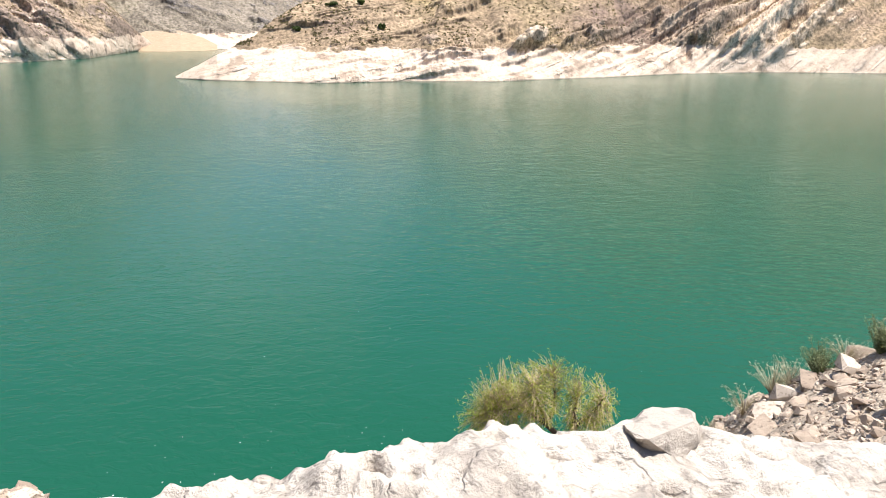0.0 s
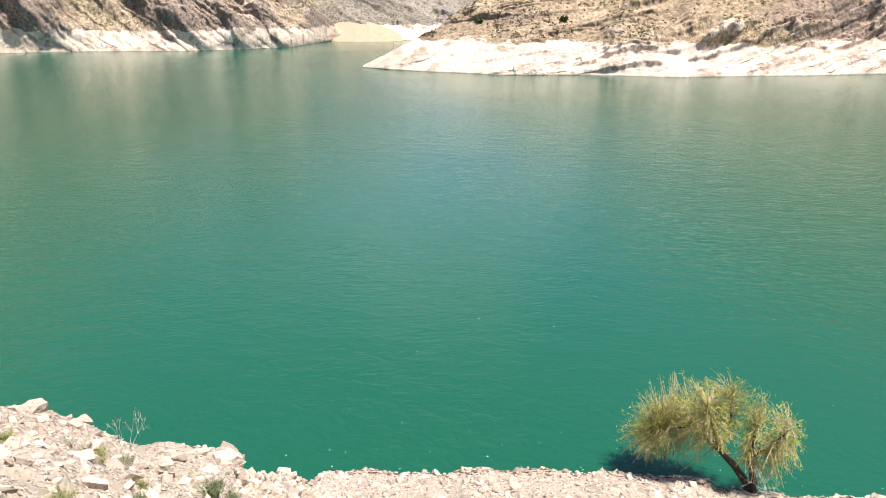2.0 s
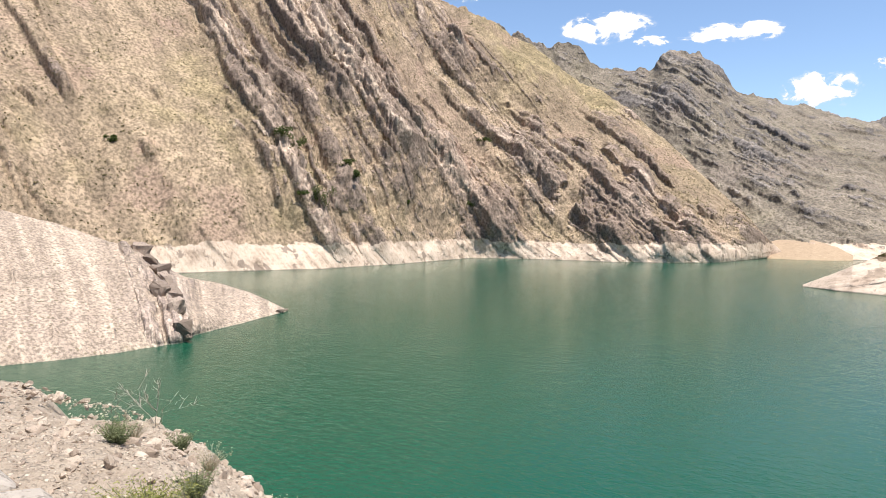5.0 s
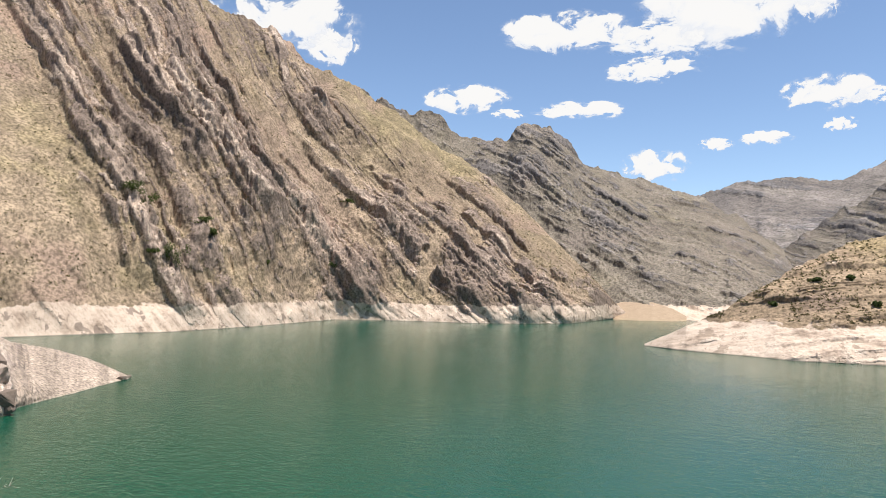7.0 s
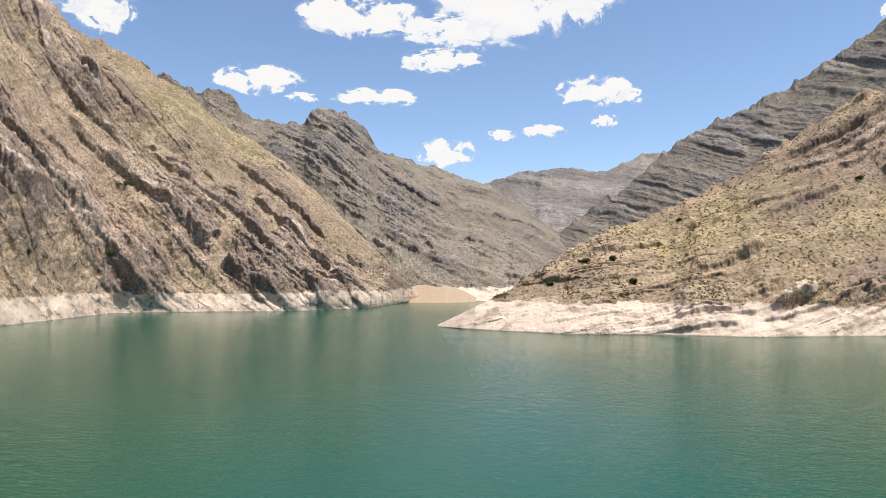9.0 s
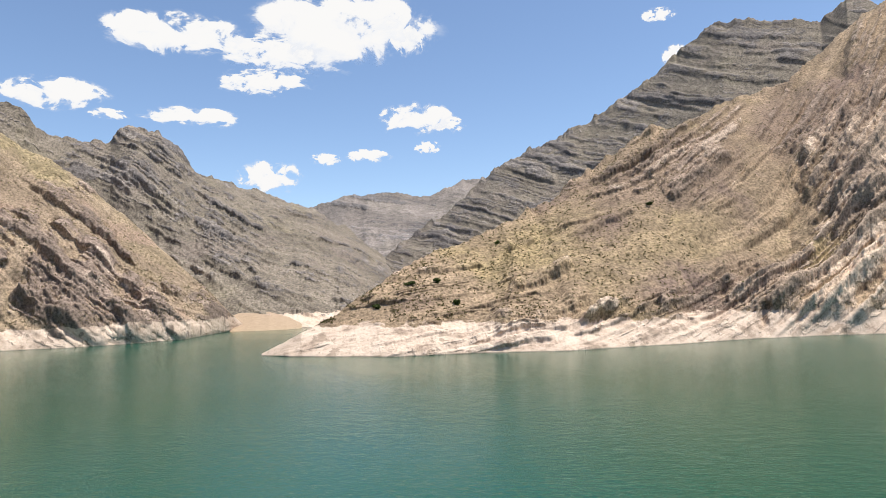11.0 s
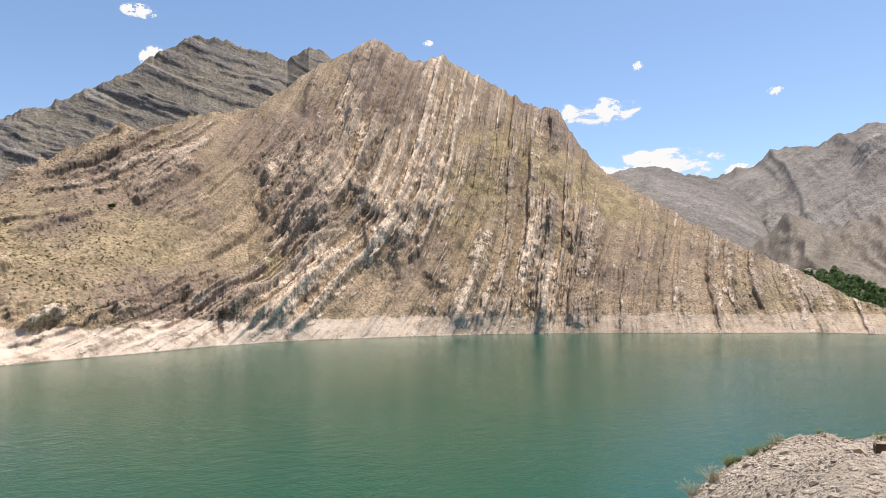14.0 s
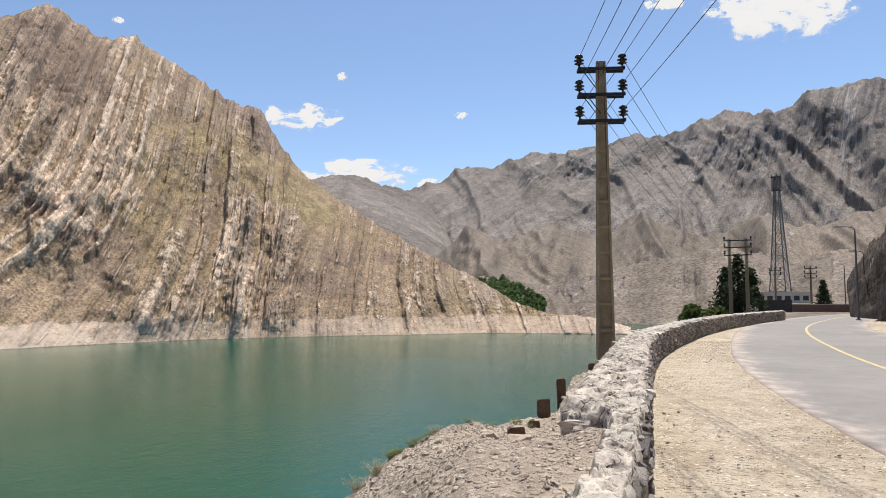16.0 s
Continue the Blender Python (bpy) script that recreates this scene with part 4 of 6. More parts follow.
# ---------------------------------------------------------------- clouds, far off behind everything
def cloud_material():
    """Glowing cumulus: sunlight and duller undersides put in the emission; bright puffs with torn, see-through edges.
    """
    m = bpy.data.materials.new("glowing_cloud")
    m.use_nodes = True
    nt = m.node_tree
    nt.nodes.remove(nt.nodes["Principled BSDF"])
    out = nt.nodes["Material Output"]
    uvn = nt.nodes.new("ShaderNodeUVMap")
    uvn.uv_map = "strata"
    sep = nt.nodes.new("ShaderNodeSeparateXYZ")
    nt.links.new(uvn.outputs["UV"], sep.inputs["Vector"])
    info = nt.nodes.new("ShaderNodeObjectInfo")
    own = nt.nodes.new("ShaderNodeCombineXYZ")
    nt.links.new(calc(nt, "MULTIPLY", sep.outputs["X"], 1.7), own.inputs["X"])
    nt.links.new(sep.outputs["Y"], own.inputs["Y"])
    nt.links.new(calc(nt, "MULTIPLY", info.outputs["Random"], 90.0), own.inputs["Z"])
    big = tex(nt, 1.5, 9, 0.6, own.outputs["Vector"], 0.4)
    wisp = tex(nt, 4.5, 6, 0.65, own.outputs["Vector"])
    # billows over a flatter base, in a round envelope
    low = calc(nt, "MULTIPLY", calc(nt, "MINIMUM", sep.outputs["Y"], 0.0), 0.45)
    r = nt.nodes.new("ShaderNodeVectorMath")
    r.operation = "LENGTH"
    nt.links.new(uvn.outputs["UV"], r.inputs[0])
    fall = calc(nt, "ADD", calc(nt, "SUBTRACT", 1.0, calc(nt, "POWER", r.outputs["Value"], 1.5)), low)
    rim = grey(nt, r.outputs["Value"], 0.66, 1.0, 1.0, 0.0)
    dens = calc(nt, "MULTIPLY", calc(nt, "ADD", fall, calc(nt, "MULTIPLY", calc(nt, "SUBTRACT", big, 0.5), 3.6)), rim)
    core = grey(nt, dens, 0.34, 0.56)
    veil = calc(nt, "MULTIPLY", grey(nt, dens, 0.08, 0.50), grey(nt, wisp, 0.42, 0.62, 0.0, 0.45))
    alpha = calc(nt, "MAXIMUM", core, veil)
    # whiter where dense and high, bluer below: sun and shade as emission colour
    thick = grey(nt, calc(nt, "ADD", dens, calc(nt, "MULTIPLY", sep.outputs["Y"], 0.25)), 0.2, 0.8)
    col = ramp(nt, thick, (0.0, (0.74, 0.80, 0.92)), (0.5, (0.93, 0.945, 0.98)), (1.0, (1.0, 0.99, 0.98)))
    em = nt.nodes.new("ShaderNodeEmission")
    em.inputs["Strength"].default_value = 0.7
    nt.links.new(col, em.inputs["Color"])
    tr = nt.nodes.new("ShaderNodeBsdfTransparent")
    mx = nt.nodes.new("ShaderNodeMixShader")
    nt.links.new(alpha, mx.inputs["Fac"])
    nt.links.new(tr.outputs["BSDF"], mx.inputs[1])
    nt.links.new(em.outputs["Emission"], mx.inputs[2])
    nt.links.new(mx.outputs["Shader"], out.inputs["Surface"])
    return m


m_cloud = cloud_material()
# bearing, height angle, half width and half height in degrees
CLOUDS = [(13.5, 21.3, 7.15, 3.12), (17.7, 19.7, 5.59, 1.69), (26.9, 20.4, 5.08, 1.68), (20.0, 17.3, 3.55, 1.11), (9.2, 20.9, 2.87, 1.7), (35.1, 15.3, 3.37, 1.25), (31.7, 14.2, 1.4, 0.45),
          (25.9, 14.4, 3.43, 0.93), (19.8, 9.9, 2.52, 1.43), (15.3, 11.4, 1.29, 0.54), (11.7, 11.7, 1.88, 0.59), (7.7, 14.6, 2.95, 1.35), (5.1, 14.1, 1.61, 0.72), (6.8, 12.3, 1.04, 0.59),
          (-12.5, 21.2, 1.29, 0.56), (-13.6, 18.0, 1.1, 0.91), (50.5, 20.8, 5.98, 2.83), (46.6, 18.9, 2.33, 1.61), (-49.8, 14.7, 3.2, 1.14), (-54.5, 10.3, 4.58, 1.25), (-60.4, 9.5, 1.24, 0.56),
          (-35.6, 20.5, 0.47, 0.26), (-88.4, 20.6, 4.82, 1.83), (-86.1, 21.6, 3.48, 1.15), (-62.9, 15.1, 0.57, 0.36), (-52.9, 18.0, 0.42, 0.39), (-79.8, 22.7, 1.72, 0.56)]


def build_cloud(i, bearing, height, w, h):
    u, v = np.meshgrid(np.linspace(-1, 1, 13), np.linspace(-1, 1, 9), indexing="ij")
    b, e = bearing - u * w * 1.35, height + v * h * 1.3
    d = 4300.0 + 6.0 * i
    X, Y = at(b, d * np.cos(np.radians(e)))
    Z = 20 + d * np.sin(np.radians(e))
    ob = new("backdrop_cloud", grid_mesh("backdrop_cloud", X, Y, Z, m_cloud, (u, v)))
    return tagged(ob, "white fair-weather cloud in the blue sky", "cloud", "clouds over the valley", "structure")


for i, c in enumerate(CLOUDS):
    build_cloud(i, *c)

# ---------------------------------------------------------------- stones
def varied(name, a, b2, c, rough=0.92, grain=9.0, dark=None):
    """Stone whose tone differs from piece to piece."""
    m, nt, b = material(name)
    tc = nt.nodes.new("ShaderNodeTexCoord")
    info = nt.nodes.new("ShaderNodeObjectInfo")
    geo = nt.nodes.new("ShaderNodeNewGeometry")
    n = tex(nt, grain, 8, 0.7, tc.outputs["Object"])
    pick = calc(nt, "FRACT", calc(nt, "ADD", info.outputs["Random"], geo.outputs["Random Per Island"]))
    col = ramp(nt, calc(nt, "ADD", calc(nt, "MULTIPLY", pick, 0.6), calc(nt, "MULTIPLY", n, 0.4)), (0.15, a), (0.5, b2), (0.85, c))
    # shade of small pits, put in as dark flecks
    pits = grey(nt, tex(nt, grain * 2.2, 5, 0.6, tc.outputs["Object"]), 0.34, 0.46, 0.55, 0.0)
    nt.links.new(mix(nt, pits, col, tuple(x * 0.4 for x in a)), b.inputs["Base Color"])
    b.inputs["Roughness"].default_value = rough
    b.inputs["Specular IOR Level"].default_value = 0.2
    bump(nt, b, n, 0.9, 0.03)
    return m


# purple-grey face darkened for its shade, cap paled for glare, in the colours
m_face = varied("grey_purple_wall_stone", (0.13, 0.115, 0.11), (0.25, 0.22, 0.205), (0.40, 0.36, 0.32))
m_cap = varied("pale_cream_stone", (0.33, 0.28, 0.24), (0.50, 0.44, 0.38), (0.62, 0.56, 0.49))
m_rubble = varied("pale_broken_stone", (0.24, 0.185, 0.145), (0.41, 0.325, 0.255), (0.55, 0.46, 0.375))

ROCKS = []
for i in range(10):
    rnd = random.Random(40 + i)
    bm = bmesh.new()
    for _ in range(15):
        p = Vector((rnd.uniform(-1, 1), rnd.uniform(-1, 1), rnd.uniform(-1, 1)))
        q = max(abs(c) for c in p)
        bm.verts.new(p / q * rnd.uniform(0.72, 1.0) * 0.5)
    r = bmesh.ops.convex_hull(bm, input=bm.verts)
    bmesh.ops.delete(bm, geom=[e for e in r["geom_interior"] if isinstance(e, bmesh.types.BMVert)], context="VERTS")
    bmesh.ops.triangulate(bm, faces=bm.faces)
    bm.verts.index_update()
    ROCKS.append((np.array([v.co[:] for v in bm.verts]), np.array([[v.index for v in f.verts] for f in bm.faces])))
    bm.free()


def rock_mesh(i, mat):
    return raw_mesh("stone", ROCKS[i][0], ROCKS[i][1], mat)


def joined_rocks(name, rows, mat, label, category):
    """Many stones in one mesh. rows: place, size (three), turn."""
    V, F, base = [], [], 0
    for i, (p, size, turn) in enumerate(rows):
        v, f = ROCKS[i % 10]
        m = np.array(Euler(turn).to_matrix())
        V.append((v * np.array(size)) @ m.T + np.array(p))
        F.append(f + base)
        base += len(v)
    ob = new(name, raw_mesh(name, np.concatenate(V), np.concatenate(F), mat))
    return tagged(ob, label, category, kind="stuff")


def ground_at(x, y):
    b, r = math.degrees(math.atan2(-x, y)), math.hypot(x, y)
    X, Y, R = np.array([x]), np.array([y]), np.array([r])
    return float((bank_height(np.array([b]), R) + bank_relief(X, Y, R))[0])


def crag(seed, sx, sy, sz):
    """A broken angular boulder with chipped edges."""
    rnd = random.Random(seed)
    bm = bmesh.new()
    for _ in range(26):
        p = Vector((rnd.uniform(-1, 1), rnd.uniform(-1, 1), rnd.uniform(-1, 1)))
        q = max(abs(c) for c in p)
        p = p / q * rnd.uniform(0.78, 1.0) * 0.5
        bm.verts.new((p.x * sx, p.y * sy, p.z * sz))
    r = bmesh.ops.convex_hull(bm, input=bm.verts)
    bmesh.ops.delete(bm, geom=[e for e in r["geom_interior"] if isinstance(e, bmesh.types.BMVert)], context="VERTS")
    bmesh.ops.dissolve_limit(bm, angle_limit=0.25, verts=bm.verts, edges=bm.edges)
    bmesh.ops.triangulate(bm, faces=bm.faces)
    bmesh.ops.subdivide_edges(bm, edges=bm.edges[:], cuts=2, use_grid_fill=True)
    k = 1.0 / max(sx, sy, sz)
    for v in bm.verts:
        n = noise.fractal(v.co * k * 3.0 + Vector((seed, 2.7 * seed, 0)), 0.8, 2.1, 4)
        v.co *= 1 + 0.2 * n
    return bm


# pale mortared capping of the parapet close to the viewpoint
def build_capping():
    along_s = np.arange(-1.15, 2.5, 0.0125)[:, None]
    n = np.concatenate([[0.0], np.linspace(0.0, 0.82, 72), [0.83]])[None, :]
    ex = -0.254 + 0.986 * along_s
    rim = np.interp(ex, [-1.3, -0.95, -0.86, -0.74, -0.66, -0.5, -0.35, -0.12, 0.0, 0.14, 0.25, 0.3, 0.45, 0.69, 0.95, 1.4, 2.3],
                    [-0.36, -0.24, -0.09, -0.085, -0.07, -0.055, -0.03, 0.025, 0.01, 0.035, 0.035, 0.015, 0.02, -0.03, -0.075, -0.1, -0.12])
    inner = np.interp(ex, [-1.3, -0.9, -0.5, 0.0, 1.0, 2.3], [-0.38, -0.26, -0.15, -0.10, -0.10, -0.12])
    w = smooth(0.25, 0.75, n)
    rough = terraces(fbm(along_s / 0.17, n / 0.15, 4, 301, 0.5), 5.0) * 0.05 + fbm(along_s / 0.05, n / 0.05, 3, 305, 0.6) * 0.014
    pits = np.maximum(0, fbm(along_s / 0.075, n / 0.06, 2, 308, 0.4) - 0.30) * 0.11
    cracks = np.exp(-((ex + 0.705 + 0.03 * n) / 0.014) ** 2) * 0.12 + np.exp(-((ex - 0.30 + 0.1 * n) / 0.009) ** 2) * 0.03
    Z = WALL_Z + inner * (1 - w) + rim * w + rough - pits - cracks * smooth(0.3, 0.6, n)
    Z = Z - 0.05 * smooth(0.74, 0.82, n) - 0.04 * (1 - smooth(0.0, 0.05, n)) - 0.25 * (1 - smooth(-1.15, -1.05, along_s)) - 0.2 * smooth(2.2, 2.5, along_s)
    Z = Z - np.where(n == n.max(), 0.5, 0.0) - 0.4 * (np.arange(n.size) == 0)
    out = n + (fbm(along_s / 0.13, along_s * 0 + 2.0, 4, 311, 0.6) * 0.06) * smooth(0.5, 0.8, n) + fbm(along_s / 0.2, along_s * 0 + 6.0, 3, 313, 0.6) * 0.03 * (1 - smooth(0.0, 0.3, n))
    X = -0.12 + ALONG.x * along_s + OUT.x * out
    Y = 0.69 + ALONG.y * along_s + OUT.y * out
    return part("capping", grid_mesh("capping", X[:, ::-1], Y[:, ::-1], Z[:, ::-1], m_capping), None, wall, "pale rubble capping, pitted and chipped")


def build_wall_top():
    q, t = spline(WALL_LINE, 0.025)
    use = (q[:, 0] > 2.3) & (q[:, 0] < 20.0)
    q, t = q[use], t[use]
    d = np.arange(len(q))[:, None] * 0.025
    span = np.interp(q[:, :1], [2.3, 2.6, 5.9, 6.8, 70], [0.35, 0.27, 0.27, 0.80, 0.80])
    n = np.concatenate([[0.0], np.linspace(0, 1, 44), [1.0]])[None, :]
    rough = terraces(fbm(d / 0.22, n * span / 0.17, 4, 331, 0.55), 5.0) * 0.07 + fbm(d / 0.07, n * span / 0.07, 3, 335, 0.6) * 0.02
    pits = np.maximum(0, fbm(d / 0.13, n * span / 0.10, 3, 338, 0.5) - 0.22) * 0.22
    k = np.arange(n.size)[None, :]
    Z = WALL_Z + 0.035 + rough - pits - 0.05 * (1 - smooth(0.0, 0.1, n)) - 0.10 * smooth(0.85, 1.0, n) - 0.25 * ((k == 0) | (k == n.size - 1))
    Z = Z - 0.2 * smooth(0.4, 0.0, d)
    off = n * span + fbm(d / 0.16, d * 0 + 4.0, 4, 341, 0.6) * 0.05 * (0.4 + n)
    X, Y = q[:, :1] - t[:, 1:] * off, q[:, 1:] + t[:, :1] * off
    return part("wall_top", grid_mesh("wall_top", X[:, ::-1], Y[:, ::-1], Z[:, ::-1], m_walltop), None, wall, "uneven pale mortared top with dark pits")


def patchy_stone(name, a, b2, c, scale, joints=0.9):
    """Weathered pale stonework: uneven patches, and crevice shade painted as joints between rough pieces."""
    m, nt, b = material(name)
    pos, _, _ = place(nt)
    n, fine = tex(nt, scale, 7, 0.65, pos, 0.4), tex(nt, scale * 7, 5, 0.7, pos)
    warp = nt.nodes.new("ShaderNodeVectorMath")
    warp.operation = "MULTIPLY_ADD"
    wn = node(nt, "ShaderNodeTexNoise", Scale=scale * 1.5, Detail=4.0)
    nt.links.new(pos, wn.inputs["Vector"])
    nt.links.new(wn.outputs["Color"], warp.inputs[0])
    warp.inputs[1].default_value = (0.22, 0.22, 0.22)
    nt.links.new(pos, warp.inputs[2])
    cell = node(nt, "ShaderNodeTexVoronoi", Scale=scale * 1.3, Randomness=1.0)
    cell.feature = "DISTANCE_TO_EDGE"
    nt.links.new(warp.outputs["Vector"], cell.inputs["Vector"])
    joint = calc(nt, "MULTIPLY", grey(nt, cell.outputs["Distance"], 0.0, 0.07, 1.0, 0.0), grey(nt, n, 0.42, 0.58, joints, joints * 0.1))
    col = ramp(nt, n, (0.34, a), (0.47, b2), (0.62, c))
    # pit and crevice shade as dark colour
    col = mix(nt, grey(nt, fine, 0.34, 0.44, 0.55, 0.0), col, tuple(x * 0.5 for x in a))
    col = mix(nt, joint, col, tuple(x * 0.4 for x in a))
    nt.links.new(col, b.inputs["Base Color"])
    b.inputs["Roughness"].default_value = 0.93
    b.inputs["Specular IOR Level"].default_value = 0.2
    bump(nt, b, calc(nt, "SUBTRACT", calc(nt, "ADD", n, calc(nt, "MULTIPLY", fine, 0.3)), calc(nt, "MULTIPLY", joint, 0.5)), 0.8, 0.05)
    return m


m_capping = patchy_stone("pale_pitted_capping", (0.34, 0.295, 0.255), (0.47, 0.415, 0.36), (0.56, 0.50, 0.44), 5.0, 0.25)
m_walltop = patchy_stone("patchy_pale_wall_top", (0.20, 0.165, 0.145), (0.42, 0.365, 0.31), (0.60, 0.53, 0.45), 4.0)
m_capstone = varied("pale_cap_stone", (0.30, 0.26, 0.222), (0.43, 0.378, 0.328), (0.54, 0.485, 0.425), 0.92, 7.0)
build_capping()
build_wall_top()
for i, (s, n, sx, sy, sz) in enumerate([(0.82, 0.74, 0.23, 0.18, 0.11), (-0.52, 0.70, 0.14, 0.2, 0.10), (1.9, 0.75, 0.3, 0.26, 0.2)]):
    ob = part("cap_stone", crag(201 + i, sx, sy, sz), m_capstone, wall)
    p = Vector((-0.12, 0.69, 0)) + ALONG * s + OUT * n
    ob.matrix_world = Matrix.Translation((p.x, p.y, WALL_Z - 0.02 - (0.09 if i else 0.0))) @ Euler((0.1 * math.sin(i), 0.12, math.atan2(ALONG.y, ALONG.x) + 0.2 * i)).to_matrix().to_4x4()

# ---------------------------------------------------------------- utility pole by the wall
POLE = Vector((*at(-74.5, 23.4), 18.05)) + Vector((-0.16, 0.38, 0))
WIRE_DIR = Vector((0.905, 0.425, 0)).normalized()
ARM_DIR = Vector((-WIRE_DIR.y, WIRE_DIR.x, 0))


def basis(origin, x_axis):
    x = Vector(x_axis).normalized()
    y = Vector((0, 0, 1)).cross(x)
    return Matrix(((x.x, y.x, 0, origin.x), (x.y, y.y, 0, origin.y), (0, 0, 1, origin.z), (0, 0, 0, 1)))


def bar(bm, a, b, w, h=None):
    """A square bar from a to b."""
    a, b = Vector(a), Vector(b)
    d = b - a
    r = bmesh.ops.create_cube(bm, size=1.0)
    m = Matrix.Translation((a + b) / 2) @ d.to_track_quat("Z", "Y").to_matrix().to_4x4() @ Matrix.Diagonal((w, h or w, d.length, 1))
    bmesh.ops.transform(bm, verts=r["verts"], matrix=m)
    return bm


def insulator(parent, x, y, z):
    bm = bmesh.new()
    prof = [(0.0, 0.02), (0.05, 0.03), (0.06, 0.075), (0.085, 0.125), (0.10, 0.06), (0.15, 0.065), (0.17, 0.135), (0.19, 0.065), (0.24, 0.06), (0.26, 0.11), (0.30, 0.10), (0.33, 0.05), (0.35, 0.02)]
    rings = [[bm.verts.new((x + 1.3 * r * math.cos(k * math.pi / 6), y + 1.3 * r * math.sin(k * math.pi / 6), z + 1.25 * h)) for k in range(12)] for h, r in prof]
    for a, b in zip(rings, rings[1:]):
        for k in range(12):
            bm.faces.new((a[k], a[(k + 1) % 12], b[(k + 1) % 12], b[k]))
    bm.faces.new(rings[0][::-1]), bm.faces.new(rings[-1])
    ins = part("insulator", bm, m_ceramic, parent, "dark brown porcelain insulator", False)
    pin = bmesh.new()
    tube(pin, [(x, y, z - 0.16), (x, y, z + 0.05)], [0.018, 0.018], 6)
    part("pin", pin, m_steel, ins)
    return ins


def concrete_pole(height, w0, w1, d0, d1, panels):
    """Tapered H-section pole with a ladder of sunk panels on its broad faces."""
    bm = bmesh.new()
    n = 4 * panels
    half = lambda t: (w0 + (w1 - w0) * t) / 2
    deep = lambda t: (d0 + (d1 - d0) * t) / 2
    for side in (-1, 1):
        for i in range(1):
            a, b = [], []
            for t in (0, 1):
                x1, x0, y = side * half(t), side * (half(t) - 0.085 * (1 - 0.3 * t)), deep(t)
                a.append([bm.verts.new((px, py, t * height)) for px, py in ((x0, -y), (x1, -y), (x1, y), (x0, y))])
            for k in range(4):
                f = (a[0][k], a[0][(k + 1) % 4], a[1][(k + 1) % 4], a[1][k])
                bm.faces.new(f if side > 0 else f[::-1])
            bm.faces.new(a[1] if side > 0 else a[1][::-1])
    # thin web and cross ribs
    def slab(t0, t1, y0, y1):
        c = []
        for t, yy in ((t0, y0), (t1, y1)):
            x = half(t) - 0.08
            c.append([bm.verts.new((px, py, t * height)) for px, py in ((-x, -yy), (x, -yy), (x, yy), (-x, yy))])
        for k in range(4):
            bm.faces.new((c[0][k], c[0][(k + 1) % 4], c[1][(k + 1) % 4], c[1][k]))
        bm.faces.new(c[0][::-1]), bm.faces.new(c[1])
    slab(0.0, 1.0, deep(0) * 0.35, deep(1) * 0.35)
    for k in range(panels + 1):
        t = 0.005 + 0.99 * k / panels * 0.86
        slab(t, t + 0.011, deep(t) * 0.93, deep(t + 0.011) * 0.93)
    slab(0.86, 1.0, deep(0.86) * 0.93, deep(1) * 0.93)
    return bm


def utility_pole():
    pole = empty("utility_pole", basis(POLE, ARM_DIR), "tapered concrete utility pole with three steel crossarms beside the parapet", "utility pole")
    h = 9.95
    part("shaft", concrete_pole(h, 0.58, 0.30, 0.34, 0.2, 10), m_concrete, pole, "brown weathered concrete shaft with sunk panels")
    for k, z in enumerate((h - 0.28, h - 1.16, h - 2.05)):
        for s in (-1, 1):
            bm = bmesh.new()
            box(bm, -0.78, s * 0.16 - 0.03, z - 0.05, 0.78, s * 0.16 + 0.03, z + 0.05, 0.008)
            part("crossarm", bm, m_steel, pole, "dark steel channel crossarm")
        for x in (-0.72, 0.72):
            insulator(pole, x, 0.0, z + 0.12)
            bm = bmesh.new()
            box(bm, x - 0.05, -0.2, z - 0.02, x + 0.05, 0.2, z + 0.07, 0.006)
            part("bracket", bm, m_steel, pole)
        up = -1 if k < 2 else 1
        for x in (-1, 1):
            bm = bmesh.new()
            bar(bm, (x * 0.5, -0.2, z - 0.04), (x * 0.06, -0.2, z - 0.04 + up * 0.62), 0.045, 0.02)
            part("brace", bm, m_steel, pole)
            if k == 1:
                bm = bmesh.new()
                bar(bm, (x * 0.5, 0.2, z - 0.04), (x * 0.06, 0.2, z - 0.66), 0.045, 0.02)
                part("brace", bm, m_steel, pole)
    return pole, [POLE + ARM_DIR * x + Vector((0, 0, z + 0.42)) for z in (h - 0.28, h - 1.16, h - 2.05) for x in (-0.72, 0.72)]


pole, ENDS = utility_pole()


def twin_pole():
    c = Vector((*at(-84.25, 92.0), 18.1))
    ax = Vector((-0.1, 1.0, 0))
    ob = empty("portal_pole", basis(c, ax), "pair of concrete poles joined by three crossarms before dark conifers", "utility pole")
    for x in (-0.95, 0.95):
        part("shaft", concrete_pole(9.4, 0.5, 0.34, 0.3, 0.2, 8), m_concrete, ob).location = (x, 0, 0)
    for z in (9.15, 8.3, 7.35):
        bm = bmesh.new()
        box(bm, -1.6, -0.12, z - 0.06, 1.6, 0.12, z + 0.06, 0.01)
        part("crossarm", bm, m_steel, ob)
        for x in (-1.5, 1.5):
            insulator(ob, x, 0.0, z + 0.1)
    m = basis(c, ax)
    return [m @ Vector((x, 0, z + 0.4)) for z in (9.15, 8.3, 7.35) for x in (-1.5, 1.5)]


FAR_ENDS = twin_pole()


def cable(a, b, sag, r=0.011):
    bm = bmesh.new()
    a, b = Vector(a), Vector(b)
    pts = [a.lerp(b, t) - Vector((0, 0, sag * 4 * t * (1 - t))) for t in np.linspace(0, 1, 25)]
    tube(bm, pts, [r] * 25, 5)
    ob = new("power_cable", bm_mesh("power_cable", bm, m_cable, False))
    return tagged(ob, "thin dark overhead cable strung from the pole's insulators", "cable", "overhead cables")


